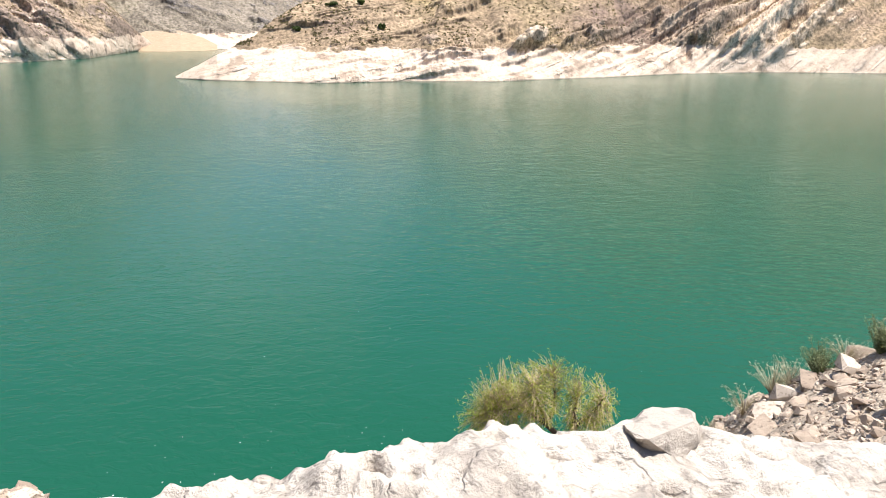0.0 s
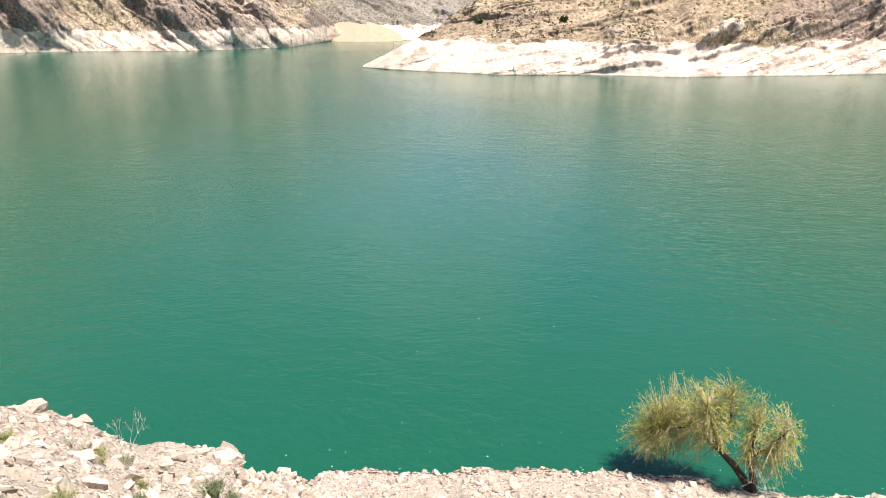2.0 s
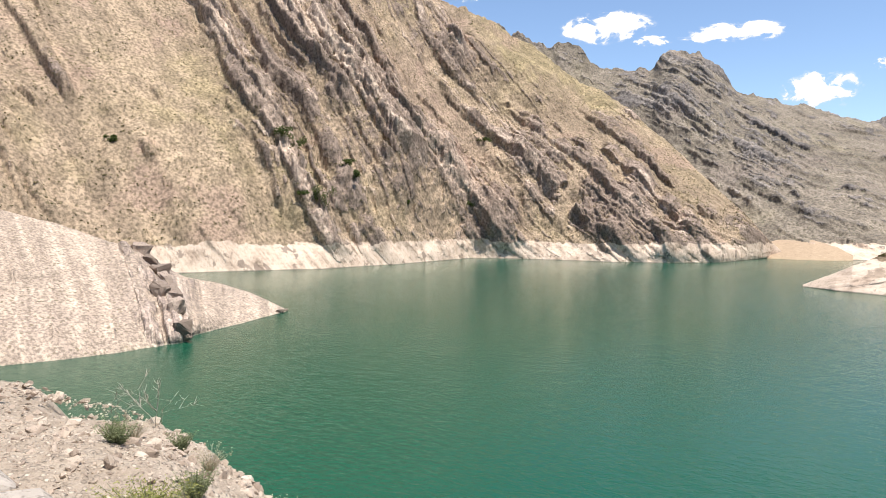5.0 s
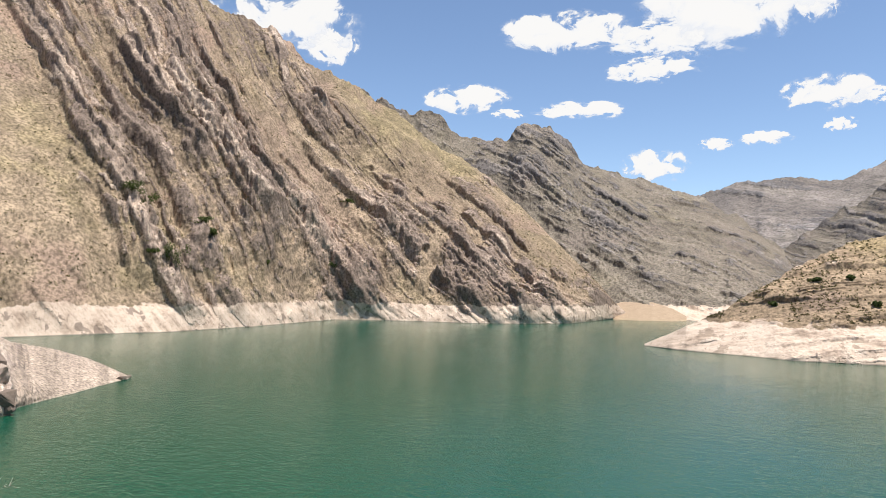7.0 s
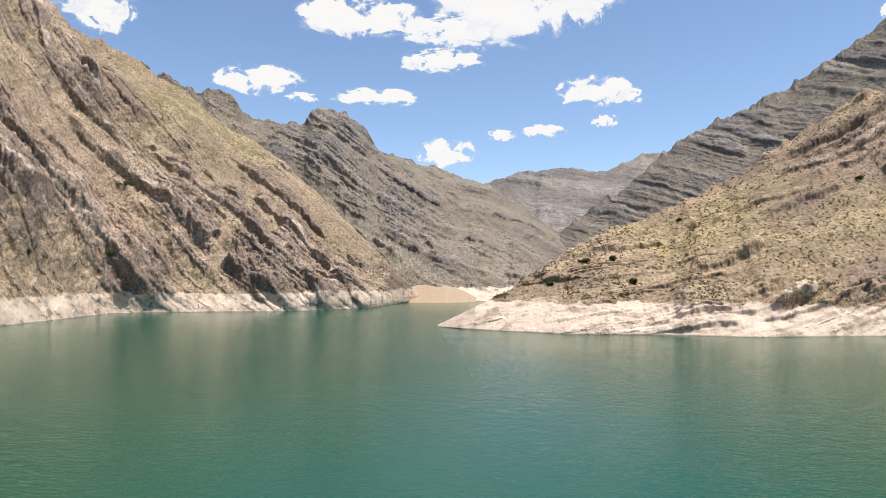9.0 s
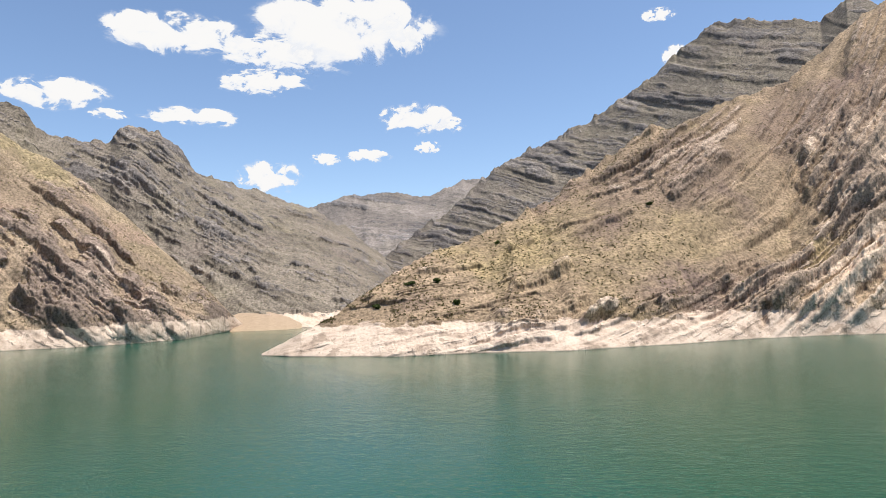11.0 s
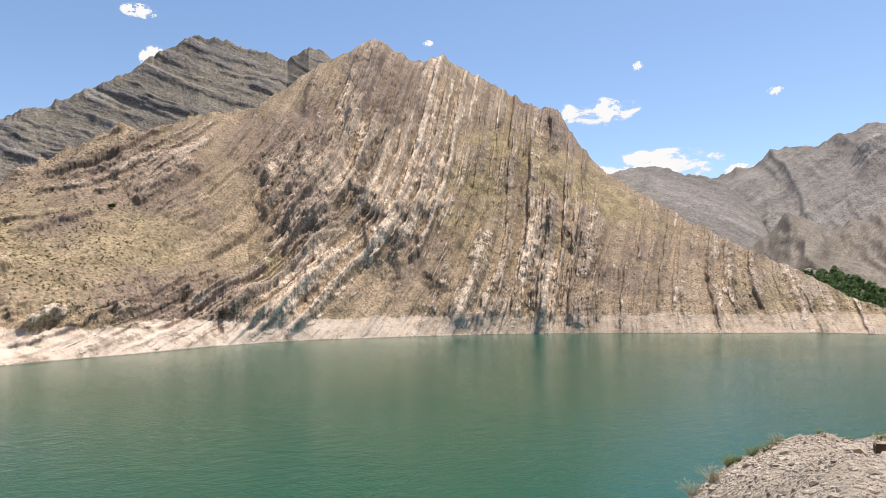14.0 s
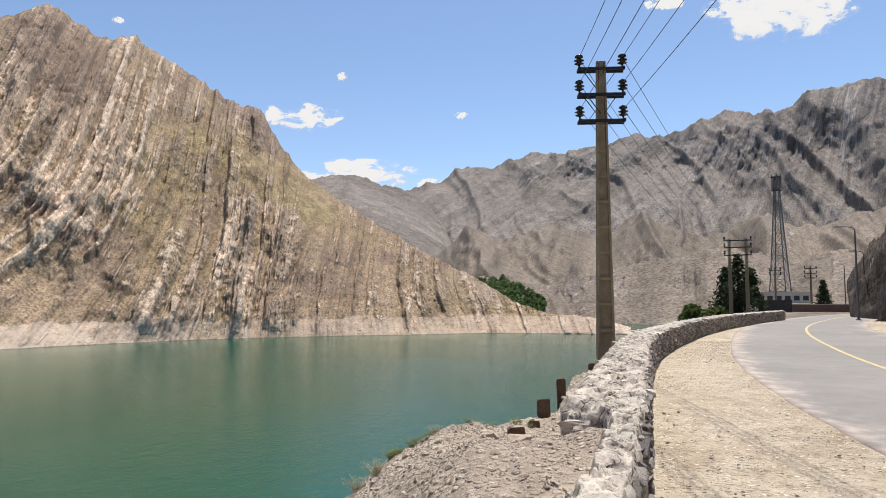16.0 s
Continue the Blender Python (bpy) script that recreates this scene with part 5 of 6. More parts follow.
for a, b in zip(ENDS, FAR_ENDS):
    cable(a, b, 1.3, 0.01)
    cable(a, a - WIRE_DIR * 46 + Vector((0, 0, 0.6)), 0.8, 0.01)


def small_pole(bearing, r, height, arms):
    c = Vector((*at(bearing, r), 18.6))
    ob = empty("utility_pole", basis(c, Vector((-0.2, 1, 0))), "distant concrete utility pole with short crossarms", "utility pole", "distant utility poles")
    part("shaft", concrete_pole(height, 0.42, 0.26, 0.3, 0.2, 6), m_concrete, ob)
    for k in range(arms):
        z = height - 0.3 - k * 0.9
        bm = bmesh.new()
        box(bm, -1.1, -0.1, z - 0.07, 1.1, 0.1, z + 0.07, 0.01)
        part("crossarm", bm, m_steel, ob)
        for x in (-1.0, 0.0, 1.0):
            insulator(ob, x, 0.0, z + 0.1)


small_pole(-86.85, 150.0, 7.4, 2)
small_pole(-89.2, 150.0, 7.6, 3)


def street_lamp(bearing, r, height):
    x, y = at(bearing, r)
    ob = empty("street_lamp", basis(Vector((x, y, 18.15)), Vector((-0.1, 1, 0))), "tall grey steel street lamp with a short arm beside the road", "street lamp", "street lamps along the road")
    bm = bmesh.new()
    tube(bm, [(0, 0, 0), (0, 0, height * 0.5), (0, 0, height - 0.15), (0.25, 0, height + 0.05), (0.9, 0, height + 0.12)], [0.11, 0.09, 0.06, 0.05, 0.04], 8)
    part("post", bm, m_post, ob)
    bm = bmesh.new()
    box(bm, 0.7, -0.16, height + 0.05, 1.65, 0.16, height + 0.2, 0.04)
    part("lamp_head", bm, m_lamp, ob, "pale grey lamp head")
    bm = bmesh.new()
    box(bm, -0.18, -0.18, -0.3, 0.18, 0.18, 0.12, 0.02)
    part("footing", bm, m_concrete, ob)


m_post = plain("dull_grey_lamp_steel", (0.15, 0.15, 0.15), 0.6, 0.3, 0.15, 5)
m_lamp = plain("pale_lamp_shell", (0.5, 0.5, 0.5), 0.4, 0, 0.1, 5)
street_lamp(-91.95, 72.0, 8.3)
street_lamp(-92.5, 108.0, 8.2)
street_lamp(-91.35, 150.0, 8.4)


m_mast = plain("dull_grey_mast_steel", (0.16, 0.15, 0.15), 0.7, 0.2, 0.2, 1)


def lattice_tower():
    c = Vector((*at(-87.25, 270.0), 18.6))
    ob = empty("lattice_tower", basis(c, Vector((0.3, 1, 0))), "tall dark steel lattice mast beyond the bend", "tower")
    H, levels = 45.0, 12
    half = lambda z: 3.1 + (0.8 - 3.1) * min(1.0, z / (H * 0.86)) ** 0.8
    zs = [H * (1 - (1 - k / levels) ** 1.15) for k in range(levels + 1)]
    for sx, sy in ((-1, -1), (1, -1), (1, 1), (-1, 1)):
        bm = bmesh.new()
        tube(bm, [(sx * half(z), sy * half(z), z) for z in zs], [0.19] * len(zs), 4)
        part("leg", bm, m_mast, ob)
    for a, b in zip(zs, zs[1:]):
        bm = bmesh.new()
        ha, hb = half(a), half(b)
        for (ax, ay), (bx, by) in (((-1, -1), (1, -1)), ((1, -1), (1, 1)), ((1, 1), (-1, 1)), ((-1, 1), (-1, -1))):
            bar(bm, (ax * ha, ay * ha, a), (bx * hb, by * hb, b), 0.13)
            bar(bm, (bx * ha, by * ha, a), (ax * hb, ay * hb, b), 0.13)
            bar(bm, (ax * hb, ay * hb, b), (bx * hb, by * hb, b), 0.13)
        part("bracing", bm, m_mast, ob)
    for z in (H - 0.4, H - 5.0):
        bm = bmesh.new()
        box(bm, -1.5, -1.5, z - 0.1, 1.5, 1.5, z + 0.1, 0.02)
        part("platform", bm, m_steel, ob)
    for k in range(4):
        bm = bmesh.new()
        x, y = 1.45 * math.cos(k * 1.57 + 0.4), 1.45 * math.sin(k * 1.57 + 0.4)
        box(bm, x - 0.15, y - 0.15, H - 4.4, x + 0.15, y + 0.15, H + 0.8, 0.03)
        part("antenna", bm, m_post, ob)


lattice_tower()


def guard_post(bearing, r, h, w):
    x, y = at(bearing, r)
    x, y = x - 0.16, y + 0.38
    z = ground_at(x, y)
    ob = empty("guard_post", Matrix.Translation((x, y, z - 0.3)) @ Euler((0.04, -0.03, radians(bearing) + 0.2)).to_matrix().to_4x4(), "short rusty steel guard post stub on the bank's edge", "post", "guard posts along the bank")
    bm = bmesh.new()
    box(bm, -w / 2, -0.01, 0, w / 2, 0.012, h + 0.3, 0.003)
    part("face", bm, m_rust, ob)
    for s in (-1, 1):
        bm = bmesh.new()
        box(bm, s * w / 2 - 0.008, -0.01, 0, s * w / 2 + 0.008, w * 0.55, h + 0.28, 0.003)
        part("flange", bm, m_rust, ob)


for row in ((-71.0, 12.2, 0.38, 0.13), (-69.6, 10.6, 0.30, 0.17), (-67.4, 8.4, 0.10, 0.18), (-68.8, 9.2, 0.09, 0.13), (-73.4, 17.0, 0.28, 0.13)):
    guard_post(*row)

# ---------------------------------------------------------------- plants
def leaf_material(name, a, b2, c):
    m, nt, b = material(name)
    geo = nt.nodes.new("ShaderNodeNewGeometry")
    nt.links.new(ramp(nt, geo.outputs["Random Per Island"], (0.0, a), (0.5, b2), (1.0, c)), b.inputs["Base Color"])
    b.inputs["Roughness"].default_value = 0.75
    b.inputs["Specular IOR Level"].default_value = 0.2
    out = nt.nodes["Material Output"]
    tl = nt.nodes.new("ShaderNodeBsdfTranslucent")
    nt.links.new(nt.nodes["Color Ramp"].outputs["Color"], tl.inputs["Color"])
    mx = node(nt, "ShaderNodeMixShader", Fac=0.45)
    nt.links.new(b.outputs["BSDF"], mx.inputs[1])
    nt.links.new(tl.outputs["BSDF"], mx.inputs[2])
    nt.links.new(mx.outputs["Shader"], out.inputs["Surface"])
    return m


m_willow = leaf_material("yellow_green_willow_leaf", (0.22, 0.26, 0.045), (0.36, 0.40, 0.07), (0.52, 0.52, 0.14))
m_bark = plain("dark_willow_bark", (0.07, 0.052, 0.038), 0.95, 0, 0.35, 14)
m_twig = plain("pale_dry_twig", (0.42, 0.33, 0.19), 0.9, 0, 0.25, 14)
m_dead = plain("bleached_dead_wood", (0.36, 0.32, 0.27), 0.9, 0, 0.25, 14)
m_sage = leaf_material("grey_green_herb", (0.13, 0.155, 0.075), (0.21, 0.24, 0.12), (0.32, 0.34, 0.19))
m_drybush = leaf_material("straw_tan_shrub_leaf", (0.26, 0.22, 0.06), (0.38, 0.31, 0.10), (0.52, 0.43, 0.18))
m_herb = leaf_material("fresh_yellow_green_herb", (0.20, 0.22, 0.06), (0.30, 0.31, 0.09), (0.42, 0.40, 0.15))
m_straw = leaf_material("dry_straw", (0.40, 0.34, 0.22), (0.54, 0.47, 0.34), (0.66, 0.60, 0.46))
m_bush = leaf_material("dark_olive_bush_leaf", (0.04, 0.058, 0.016), (0.075, 0.10, 0.03), (0.13, 0.155, 0.045))
m_conifer = leaf_material("dark_conifer_needles", (0.022, 0.036, 0.02), (0.038, 0.058, 0.03), (0.065, 0.085, 0.04))
m_grove = leaf_material("green_grove_leaf", (0.06, 0.10, 0.035), (0.11, 0.165, 0.06), (0.17, 0.22, 0.09))


def leaves_mesh(name, P, size, mat, rng, thin=2.4):
    """Small pointed leaves, one diamond each, at places P, turned at random."""
    n = len(P)
    d = rng.normal(size=(n, 3))
    d /= np.linalg.norm(d, axis=1)[:, None]
    e = np.cross(d, rng.normal(size=(n, 3)))
    e /= np.linalg.norm(e, axis=1)[:, None]
    s = (size * rng.uniform(0.6, 1.3, n))[:, None]
    V = np.stack([P - d * s, P + e * s / thin, P + d * s, P - e * s / thin], 1).reshape(-1, 3)
    F = np.arange(4 * n).reshape(n, 4)
    return raw_mesh(name, V, F, mat)


def strands_mesh(name, lines, radius, mat):
    """Thin three-sided twigs along point rows."""
    V, F, base = [], [], 0
    for pts, r in lines:
        pts = np.asarray(pts)
        n = len(pts)
        for k in range(3):
            off = np.array([math.cos(k * 2.094), math.sin(k * 2.094), 0.3 * math.sin(k * 4.2)])
            V.append(pts + off * np.linspace(r, r * 0.35, n)[:, None])
        idx = base + np.arange(3 * n).reshape(3, n)
        for k in range(3):
            a, b = idx[k], idx[(k + 1) % 3]
            F.append(np.stack([a[:-1], b[:-1], b[1:], a[1:]], 1))
        base += 3 * n
    return raw_mesh(name, np.concatenate(V), np.concatenate(F), mat, False)


def willow():
    rng = np.random.default_rng(21)
    x, y = at(-13.1, 28.6)
    z = ground_at(x, y)
    ob = empty("willow_tree", basis(Vector((x, y, z - 0.05)), Vector((math.cos(radians(-12)), math.sin(radians(-12)), 0))), "small spreading willow with sparse yellow-green leaves on the shore", "tree")
    LIMBS = [("trunk", [(0, 0, -0.2), (-0.25, 0.05, 0.35), (-0.75, 0.1, 0.95), (-1.45, 0.15, 1.55), (-2.0, 0.15, 1.95), (-2.5, 0.1, 2.3)], [0.2, 0.17, 0.145, 0.12, 0.09, 0.05]),
             ("trunk", [(0.02, 0, -0.2), (0.0, 0.0, 0.5), (-0.15, -0.05, 1.1), (-0.3, -0.1, 1.7), (-0.3, -0.1, 2.5), (-0.2, -0.1, 3.2)], [0.19, 0.15, 0.13, 0.11, 0.08, 0.04]),
             ("limb", [(-0.3, -0.1, 1.7), (0.15, -0.2, 2.3), (0.6, -0.25, 2.9), (0.85, -0.3, 3.5)], [0.09, 0.07, 0.05, 0.025]),
             ("limb", [(-1.45, 0.15, 1.55), (-1.2, 0.5, 2.1), (-1.2, 0.8, 2.8), (-1.3, 0.9, 3.6)], [0.08, 0.07, 0.05, 0.025]),
             ("limb", [(-1.45, 0.15, 1.55), (-1.6, -0.3, 2.4), (-1.9, -0.6, 3.2), (-2.0, -0.7, 3.8)], [0.08, 0.06, 0.04, 0.02]),
             ("limb", [(-2.0, 0.15, 1.95), (-2.7, 0.2, 2.1), (-3.4, 0.2, 2.0), (-3.9, 0.2, 1.7)], [0.07, 0.05, 0.035, 0.02]),
             ("limb", [(-0.3, -0.1, 1.9), (0.3, 0.3, 2.2), (0.8, 0.5, 2.4), (1.1, 0.6, 2.6)], [0.07, 0.05, 0.035, 0.02])]
    ends = []
    for name, pts, rad in LIMBS:
        bm = bmesh.new()
        tube(bm, pts, rad, 8)
        part(name, bm, m_bark, ob, "", False)
        p = np.array(pts)
        for t in np.linspace(0.55 if name == "trunk" else 0.35, 1.0, 9):
            i = t * (len(p) - 1)
            k = min(int(i), len(p) - 2)
            ends.append(p[k] + (p[k + 1] - p[k]) * (i - k))
    # crown lobes that the twigs reach for
    lobes = [((-3.6, 0.1, 1.9), (1.5, 1.4, 1.25)), ((-2.8, 0.2, 2.8), (1.6, 1.5, 1.3)), ((-1.5, 0.0, 3.3), (1.5, 1.5, 1.2)), ((-0.1, -0.1, 2.8), (1.3, 1.3, 1.3)), ((-4.2, 0.1, 1.2), (1.0, 1.0, 0.9)), ((0.3, 0.2, 1.8), (1.0, 1.0, 1.0))]
    ends = np.array(ends)
    twigs, tips = [], []
    for _ in range(2300):
        c, s = lobes[rng.choice(6, p=[0.21, 0.24, 0.22, 0.16, 0.09, 0.08])]
        d = rng.normal(size=3)
        d /= np.linalg.norm(d)
        tip = np.array(c) + d * np.array(s) * rng.uniform(0.35, 1.6) ** 0.6
        root = ends[np.argmin(np.linalg.norm(ends - tip, axis=1) + rng.uniform(0, 0.5, len(ends)))]
        q = (root + tip) / 2 + rng.normal(size=3) * 0.12 + np.array([0, 0, 0.12])
        ts = np.linspace(0, 1, 6)[:, None]
        line = (1 - ts) ** 2 * root + 2 * ts * (1 - ts) * q + ts ** 2 * tip
        twigs.append((line, 0.018))
        n = rng.integers(4, 8)
        t = rng.uniform(0.4, 1.0, n)[:, None]
        tips.append((1 - t) ** 2 * root + 2 * t * (1 - t) * q + t ** 2 * tip + rng.normal(size=(n, 3)) * 0.07)
    part("twig_mass", strands_mesh("twig_mass", twigs, 0.01, m_twig), None, ob, "pale thin twigs")
    part("crown", leaves_mesh("crown", np.concatenate(tips), 0.075, m_willow, rng, 4.0), None, ob, "sparse yellow-green leaves")
    ob.scale = (1.1, 1.1, 1.08)
    return ob


willow()


def tuft_parts(kind, rng):
    """Stems and leaves of one plant, about a metre tall, as meshes."""
    lines, pts = [], []
    if kind in ("straw", "grass"):
        for _ in range(75):
            a, l, o = rng.uniform(0, 6.28), rng.uniform(0.5, 1.0), rng.uniform(0.15, 0.75)
            top = np.array([math.cos(a) * o * l, math.sin(a) * o * l, l])
            q = np.array([math.cos(a) * o * 0.25, math.sin(a) * o * 0.25, l * 0.6])
            ts = np.linspace(0, 1, 5)[:, None]
            lines.append((2 * ts * (1 - ts) * q + ts ** 2 * top, 0.009))
            pts.append(top + rng.normal(size=(4, 3)) * 0.05)
        return lines, np.concatenate(pts), 0.035, 3.5
    if kind == "twig":
        def grow(p, d, l, n):
            q = p + d * l
            m = (p + q) / 2 + rng.normal(size=3) * 0.06 * l
            lines.append((np.array([p, m, q]), 0.012 * (0.5 + l)))
            if n:
                for _ in range(rng.integers(2, 4)):
                    e = d + rng.normal(size=3) * 0.55
                    grow(q, e / np.linalg.norm(e), l * rng.uniform(0.55, 0.8), n - 1)
        for _ in range(4):
            d = np.array([rng.normal() * 0.7, rng.normal() * 0.7, 1.0])
            grow(np.zeros(3), d / np.linalg.norm(d), 0.42, 3)
        return lines, None, 0, 1
    n, spread, lt = {"spike": (60, 0.5, 46), "herb": (90, 0.9, 42), "shrub": (170, 0.75, 46)}[kind]
    for _ in range(n):
        a, l, o = rng.uniform(0, 6.28), rng.uniform(0.45, 1.0), rng.uniform(0.05, spread)
        top = np.array([math.cos(a) * o * l, math.sin(a) * o * l, l])
        q = np.array([math.cos(a) * o * 0.5, math.sin(a) * o * 0.5, l * 0.45])
        ts = np.linspace(0, 1, 5)[:, None]
        lines.append((2 * ts * (1 - ts) * q + ts ** 2 * top, 0.009))
        t = rng.uniform(0.25, 1.0, lt)[:, None]
        pts.append(2 * t * (1 - t) * q + t ** 2 * top + rng.normal(size=(lt, 3)) * (0.025 if kind == "spike" else 0.05))
    return lines, np.concatenate(pts), {"spike": 0.026, "herb": 0.028, "shrub": 0.018}[kind], 2.6


KINDS = {"straw": ("dry_grass_tuft", m_straw, m_straw, "tuft of dry straw-coloured grass on the stony bank", "grass tuft"),
         "spike": ("spiked_herb", m_sage, m_sage, "grey-green herb with upright leafy spikes on the bank", "herb"),
         "herb": ("green_herb", m_herb, m_sage, "low yellow-green herb between the bank's stones", "herb"),
         "grass": ("green_grass_tuft", m_herb, m_sage, "thin tuft of green grass at the bank's edge", "grass tuft"),
         "shrub": ("low_shrub", m_drybush, m_twig, "low straw-tan shrub rooted in the bank", "shrub"),
         "twig": ("bare_shrub", None, m_dead, "leafless bleached shrub at the bank's edge", "shrub")}
MASTERS = {}


def plant(kind, bearing, r, size, turn=0.0, wide=1.0):
    x, y = at(bearing, r)
    m = Matrix.Translation((float(x), float(y), ground_at(float(x), float(y)) - 0.03)) @ Euler((0, 0, turn)).to_matrix().to_4x4()
    name, leaf, stem, label, cat = KINDS[kind]
    if kind not in MASTERS:
        rng = np.random.default_rng(60 + len(MASTERS))
        lines, pts, s, thin = tuft_parts(kind, rng)
        ob = empty(name, m, label, cat, cat + "s on the bank")
        part("stalk", strands_mesh("stalk", lines, 0, stem), None, ob)
        if pts is not None:
            part("foliage", leaves_mesh("foliage", pts, s, leaf, rng, thin), None, ob)
        MASTERS[kind] = ob
    else:
        ob = copy_thing(MASTERS[kind], m)
    ob.scale = (size * wide, size * wide, size)
    return ob


PLANTS = [('shrub', 27.3, 12.6, 0.95, 0.3, 1.2), ('twig', 30.3, 12.4, 0.5, 1.0, 1.3), ('spike', -23.4, 8.5, 0.62, 0.0, 0.9), ('straw', -24.6, 8.5, 0.31, 0.5, 1.32), ('straw', -26.6, 8.2, 0.34, 0.9, 1.65), ('straw', -28.4, 8.1, 0.38, 1.9, 1.43),
          ('straw', -29.6, 8.1, 0.31, 2.5, 1.54), ('spike', -31.5, 8, 0.4, 1.0, 1.5), ('straw', -33, 8, 0.28, 1.0, 1.65), ('straw', -36, 8, 0.31, 2.0, 1.43), ('spike', -35.2, 7.9, 0.42, 2.0, 1.2), ('straw', -39, 7.8, 0.25, 0.2, 1.43),
          ('straw', -43, 7.8, 0.22, 1.2, 1.43), ('spike', -47, 7.7, 0.3, 1.2, 1.3), ('twig', -14.6, 26, 1.3, 0.4, 1.4), ('straw', -51.5, 7.9, 0.19, 0.4, 1.76), ('straw', -53, 8.1, 0.2, 1.4, 1.65), ('twig', -52.2, 7.9, 0.17, 2.4, 1.5),
          ('straw', -58, 9, 0.15, 0.9, 1.32), ('straw', -61.5, 9.7, 0.15, 0.1, 1.32)]
PLANTS_LEFT = [('twig', 43, 9.5, 0.55, 0.2, 0.8), ('twig', 53.4, 9.9, 0.5, 1.1, 0.9), ('twig', 70.6, 13.8, 0.95, 2.0, 1.3), ('spike', 57, 7.2, 0.3, 1.2, 1.35), ('spike', 63, 6, 0.36, 0.3, 1.62), ('herb', 64.5, 8, 0.36, 0.8, 1.89),
          ('herb', 66.5, 6.8, 0.32, 1.3, 2.03), ('spike', 68, 9, 0.36, 1.8, 1.76), ('spike', 69, 11.5, 0.32, 0.6, 1.62), ('herb', 71, 8.2, 0.36, 2.3, 2.16), ('spike', 73, 10.5, 0.36, 2.8, 2.03), ('straw', 62, 10, 0.35, 0.1, 1.3),
          ('straw', 67, 10.8, 0.4, 1.1, 1.3), ('straw', 72, 12.6, 0.4, 2.1, 1.3), ('spike', 66, 5.2, 0.3, 2.1, 1.62), ('straw', 55, 5.6, 0.3, 2.1, 1.2), ('spike', -22.2, 9, 0.4, 2.1, 1.2), ('straw', 15, 17, 0.3, 0.5, 1.6)]
PLANTS = PLANTS + PLANTS_LEFT
STREWN = [("herb", 26, 34, 78, 4.2, 9.0), ("straw", 16, 34, 78, 4.4, 8.6), ("spike", 12, 36, 67, 4.8, 8.9), ("grass", 22, -66, -54, 8.5, 10.2), ("straw", 8, -4, 27, 12.5, 17.0), ("herb", 4, -8, 24, 12.5, 15.5)]
prng = np.random.default_rng(77)
for kind, count, b0, b1, near_r, far_r in STREWN:
    for _ in range(count):
        pb = prng.uniform(b0, b1)
        edge_r = float(along(BANK, np.array([pb]))[0][0])
        pr = min(prng.uniform(near_r, far_r), edge_r - 0.1)
        PLANTS.append((kind, pb, pr, prng.uniform(0.12, 0.24) * (1.3 if pr > 12 else 0.55 if kind == "grass" else 1.0), prng.uniform(0, 3), prng.uniform(1.2, 1.9)))
for row in PLANTS:
    plant(*row)

# ---------------------------------------------------------------- loose stones on the bank
rng = np.random.default_rng(5)
N = 30000
B = rng.uniform(-52, 88, N)
RR = 2.2 + (along(BANK, B)[0] + 0.3 - 2.2) * rng.uniform(0, 1, N) ** 0.8
BX, BY = at(B, RR)
BZ = bank_height(B, RR) + bank_relief(BX, BY, RR)
SZ = np.minimum(0.02 * (1 / rng.uniform(0.004, 1.0, N)) ** 0.55 * (0.75 + 0.03 * RR), np.where(B < -45, 0.03, np.where(B > 34, 0.2, 0.4)))
SS = SZ[:, None] * rng.uniform(0.6, 1.3, (N, 3)) * np.array([1.2, 1.0, 0.7])
rows = [((BX[i], BY[i], BZ[i] + SS[i, 2] * 0.12), SS[i], (rng.uniform(-0.5, 0.5), rng.uniform(-0.5, 0.5), rng.uniform(0, 6.28))) for i in range(N)]
M = 15000
B2, R2 = rng.uniform(-22, 36, M), rng.uniform(8.0, 28.5, M)
R2 = np.minimum(R2, along(BANK, B2)[0] - 0.15)
X2, Y2 = at(B2, R2)
Z2 = bank_height(B2, R2) + bank_relief(X2, Y2, R2)
S2 = np.minimum(0.055 * (1 / rng.uniform(0.01, 1.0, M)) ** 0.45, 0.32)
rows += [((X2[i], Y2[i], Z2[i] + S2[i] * 0.1), S2[i] * rng.uniform(0.6, 1.3, 3) * np.array([1.2, 1.0, 0.7]), (rng.uniform(-0.5, 0.5), rng.uniform(-0.5, 0.5), rng.uniform(0, 6.28))) for i in range(M)]
joined_rocks("bank_rubble", rows, m_rubble, "loose pale angular stones scattered over the bank", "rubble")

G = 26000
B3 = rng.uniform(-80, -46, G)
R3 = 1.6 + (along(BANK, B3)[0] + 0.2 - 1.6) * rng.uniform(0, 1, G) ** 0.7
X3, Y3 = at(B3, R3)
Z3 = bank_height(B3, R3) + bank_relief(X3, Y3, R3)
S3 = np.minimum(0.008 * (1 / rng.uniform(0.002, 1.0, G)) ** 0.42, 0.07) * (0.7 + 0.05 * R3)
rows = [((X3[i], Y3[i], Z3[i]), S3[i] * rng.uniform(0.7, 1.2, 3) * np.array([1.2, 1.0, 0.7]), (rng.uniform(-0.5, 0.5), rng.uniform(-0.5, 0.5), rng.uniform(0, 6.28))) for i in range(G)]
m_gravel = varied("grey_tan_gravel", (0.28, 0.23, 0.185), (0.40, 0.335, 0.275), (0.54, 0.465, 0.39))
joined_rocks("bank_gravel", rows, m_gravel, "fine grey-tan gravel on the bank beside the parapet", "gravel")

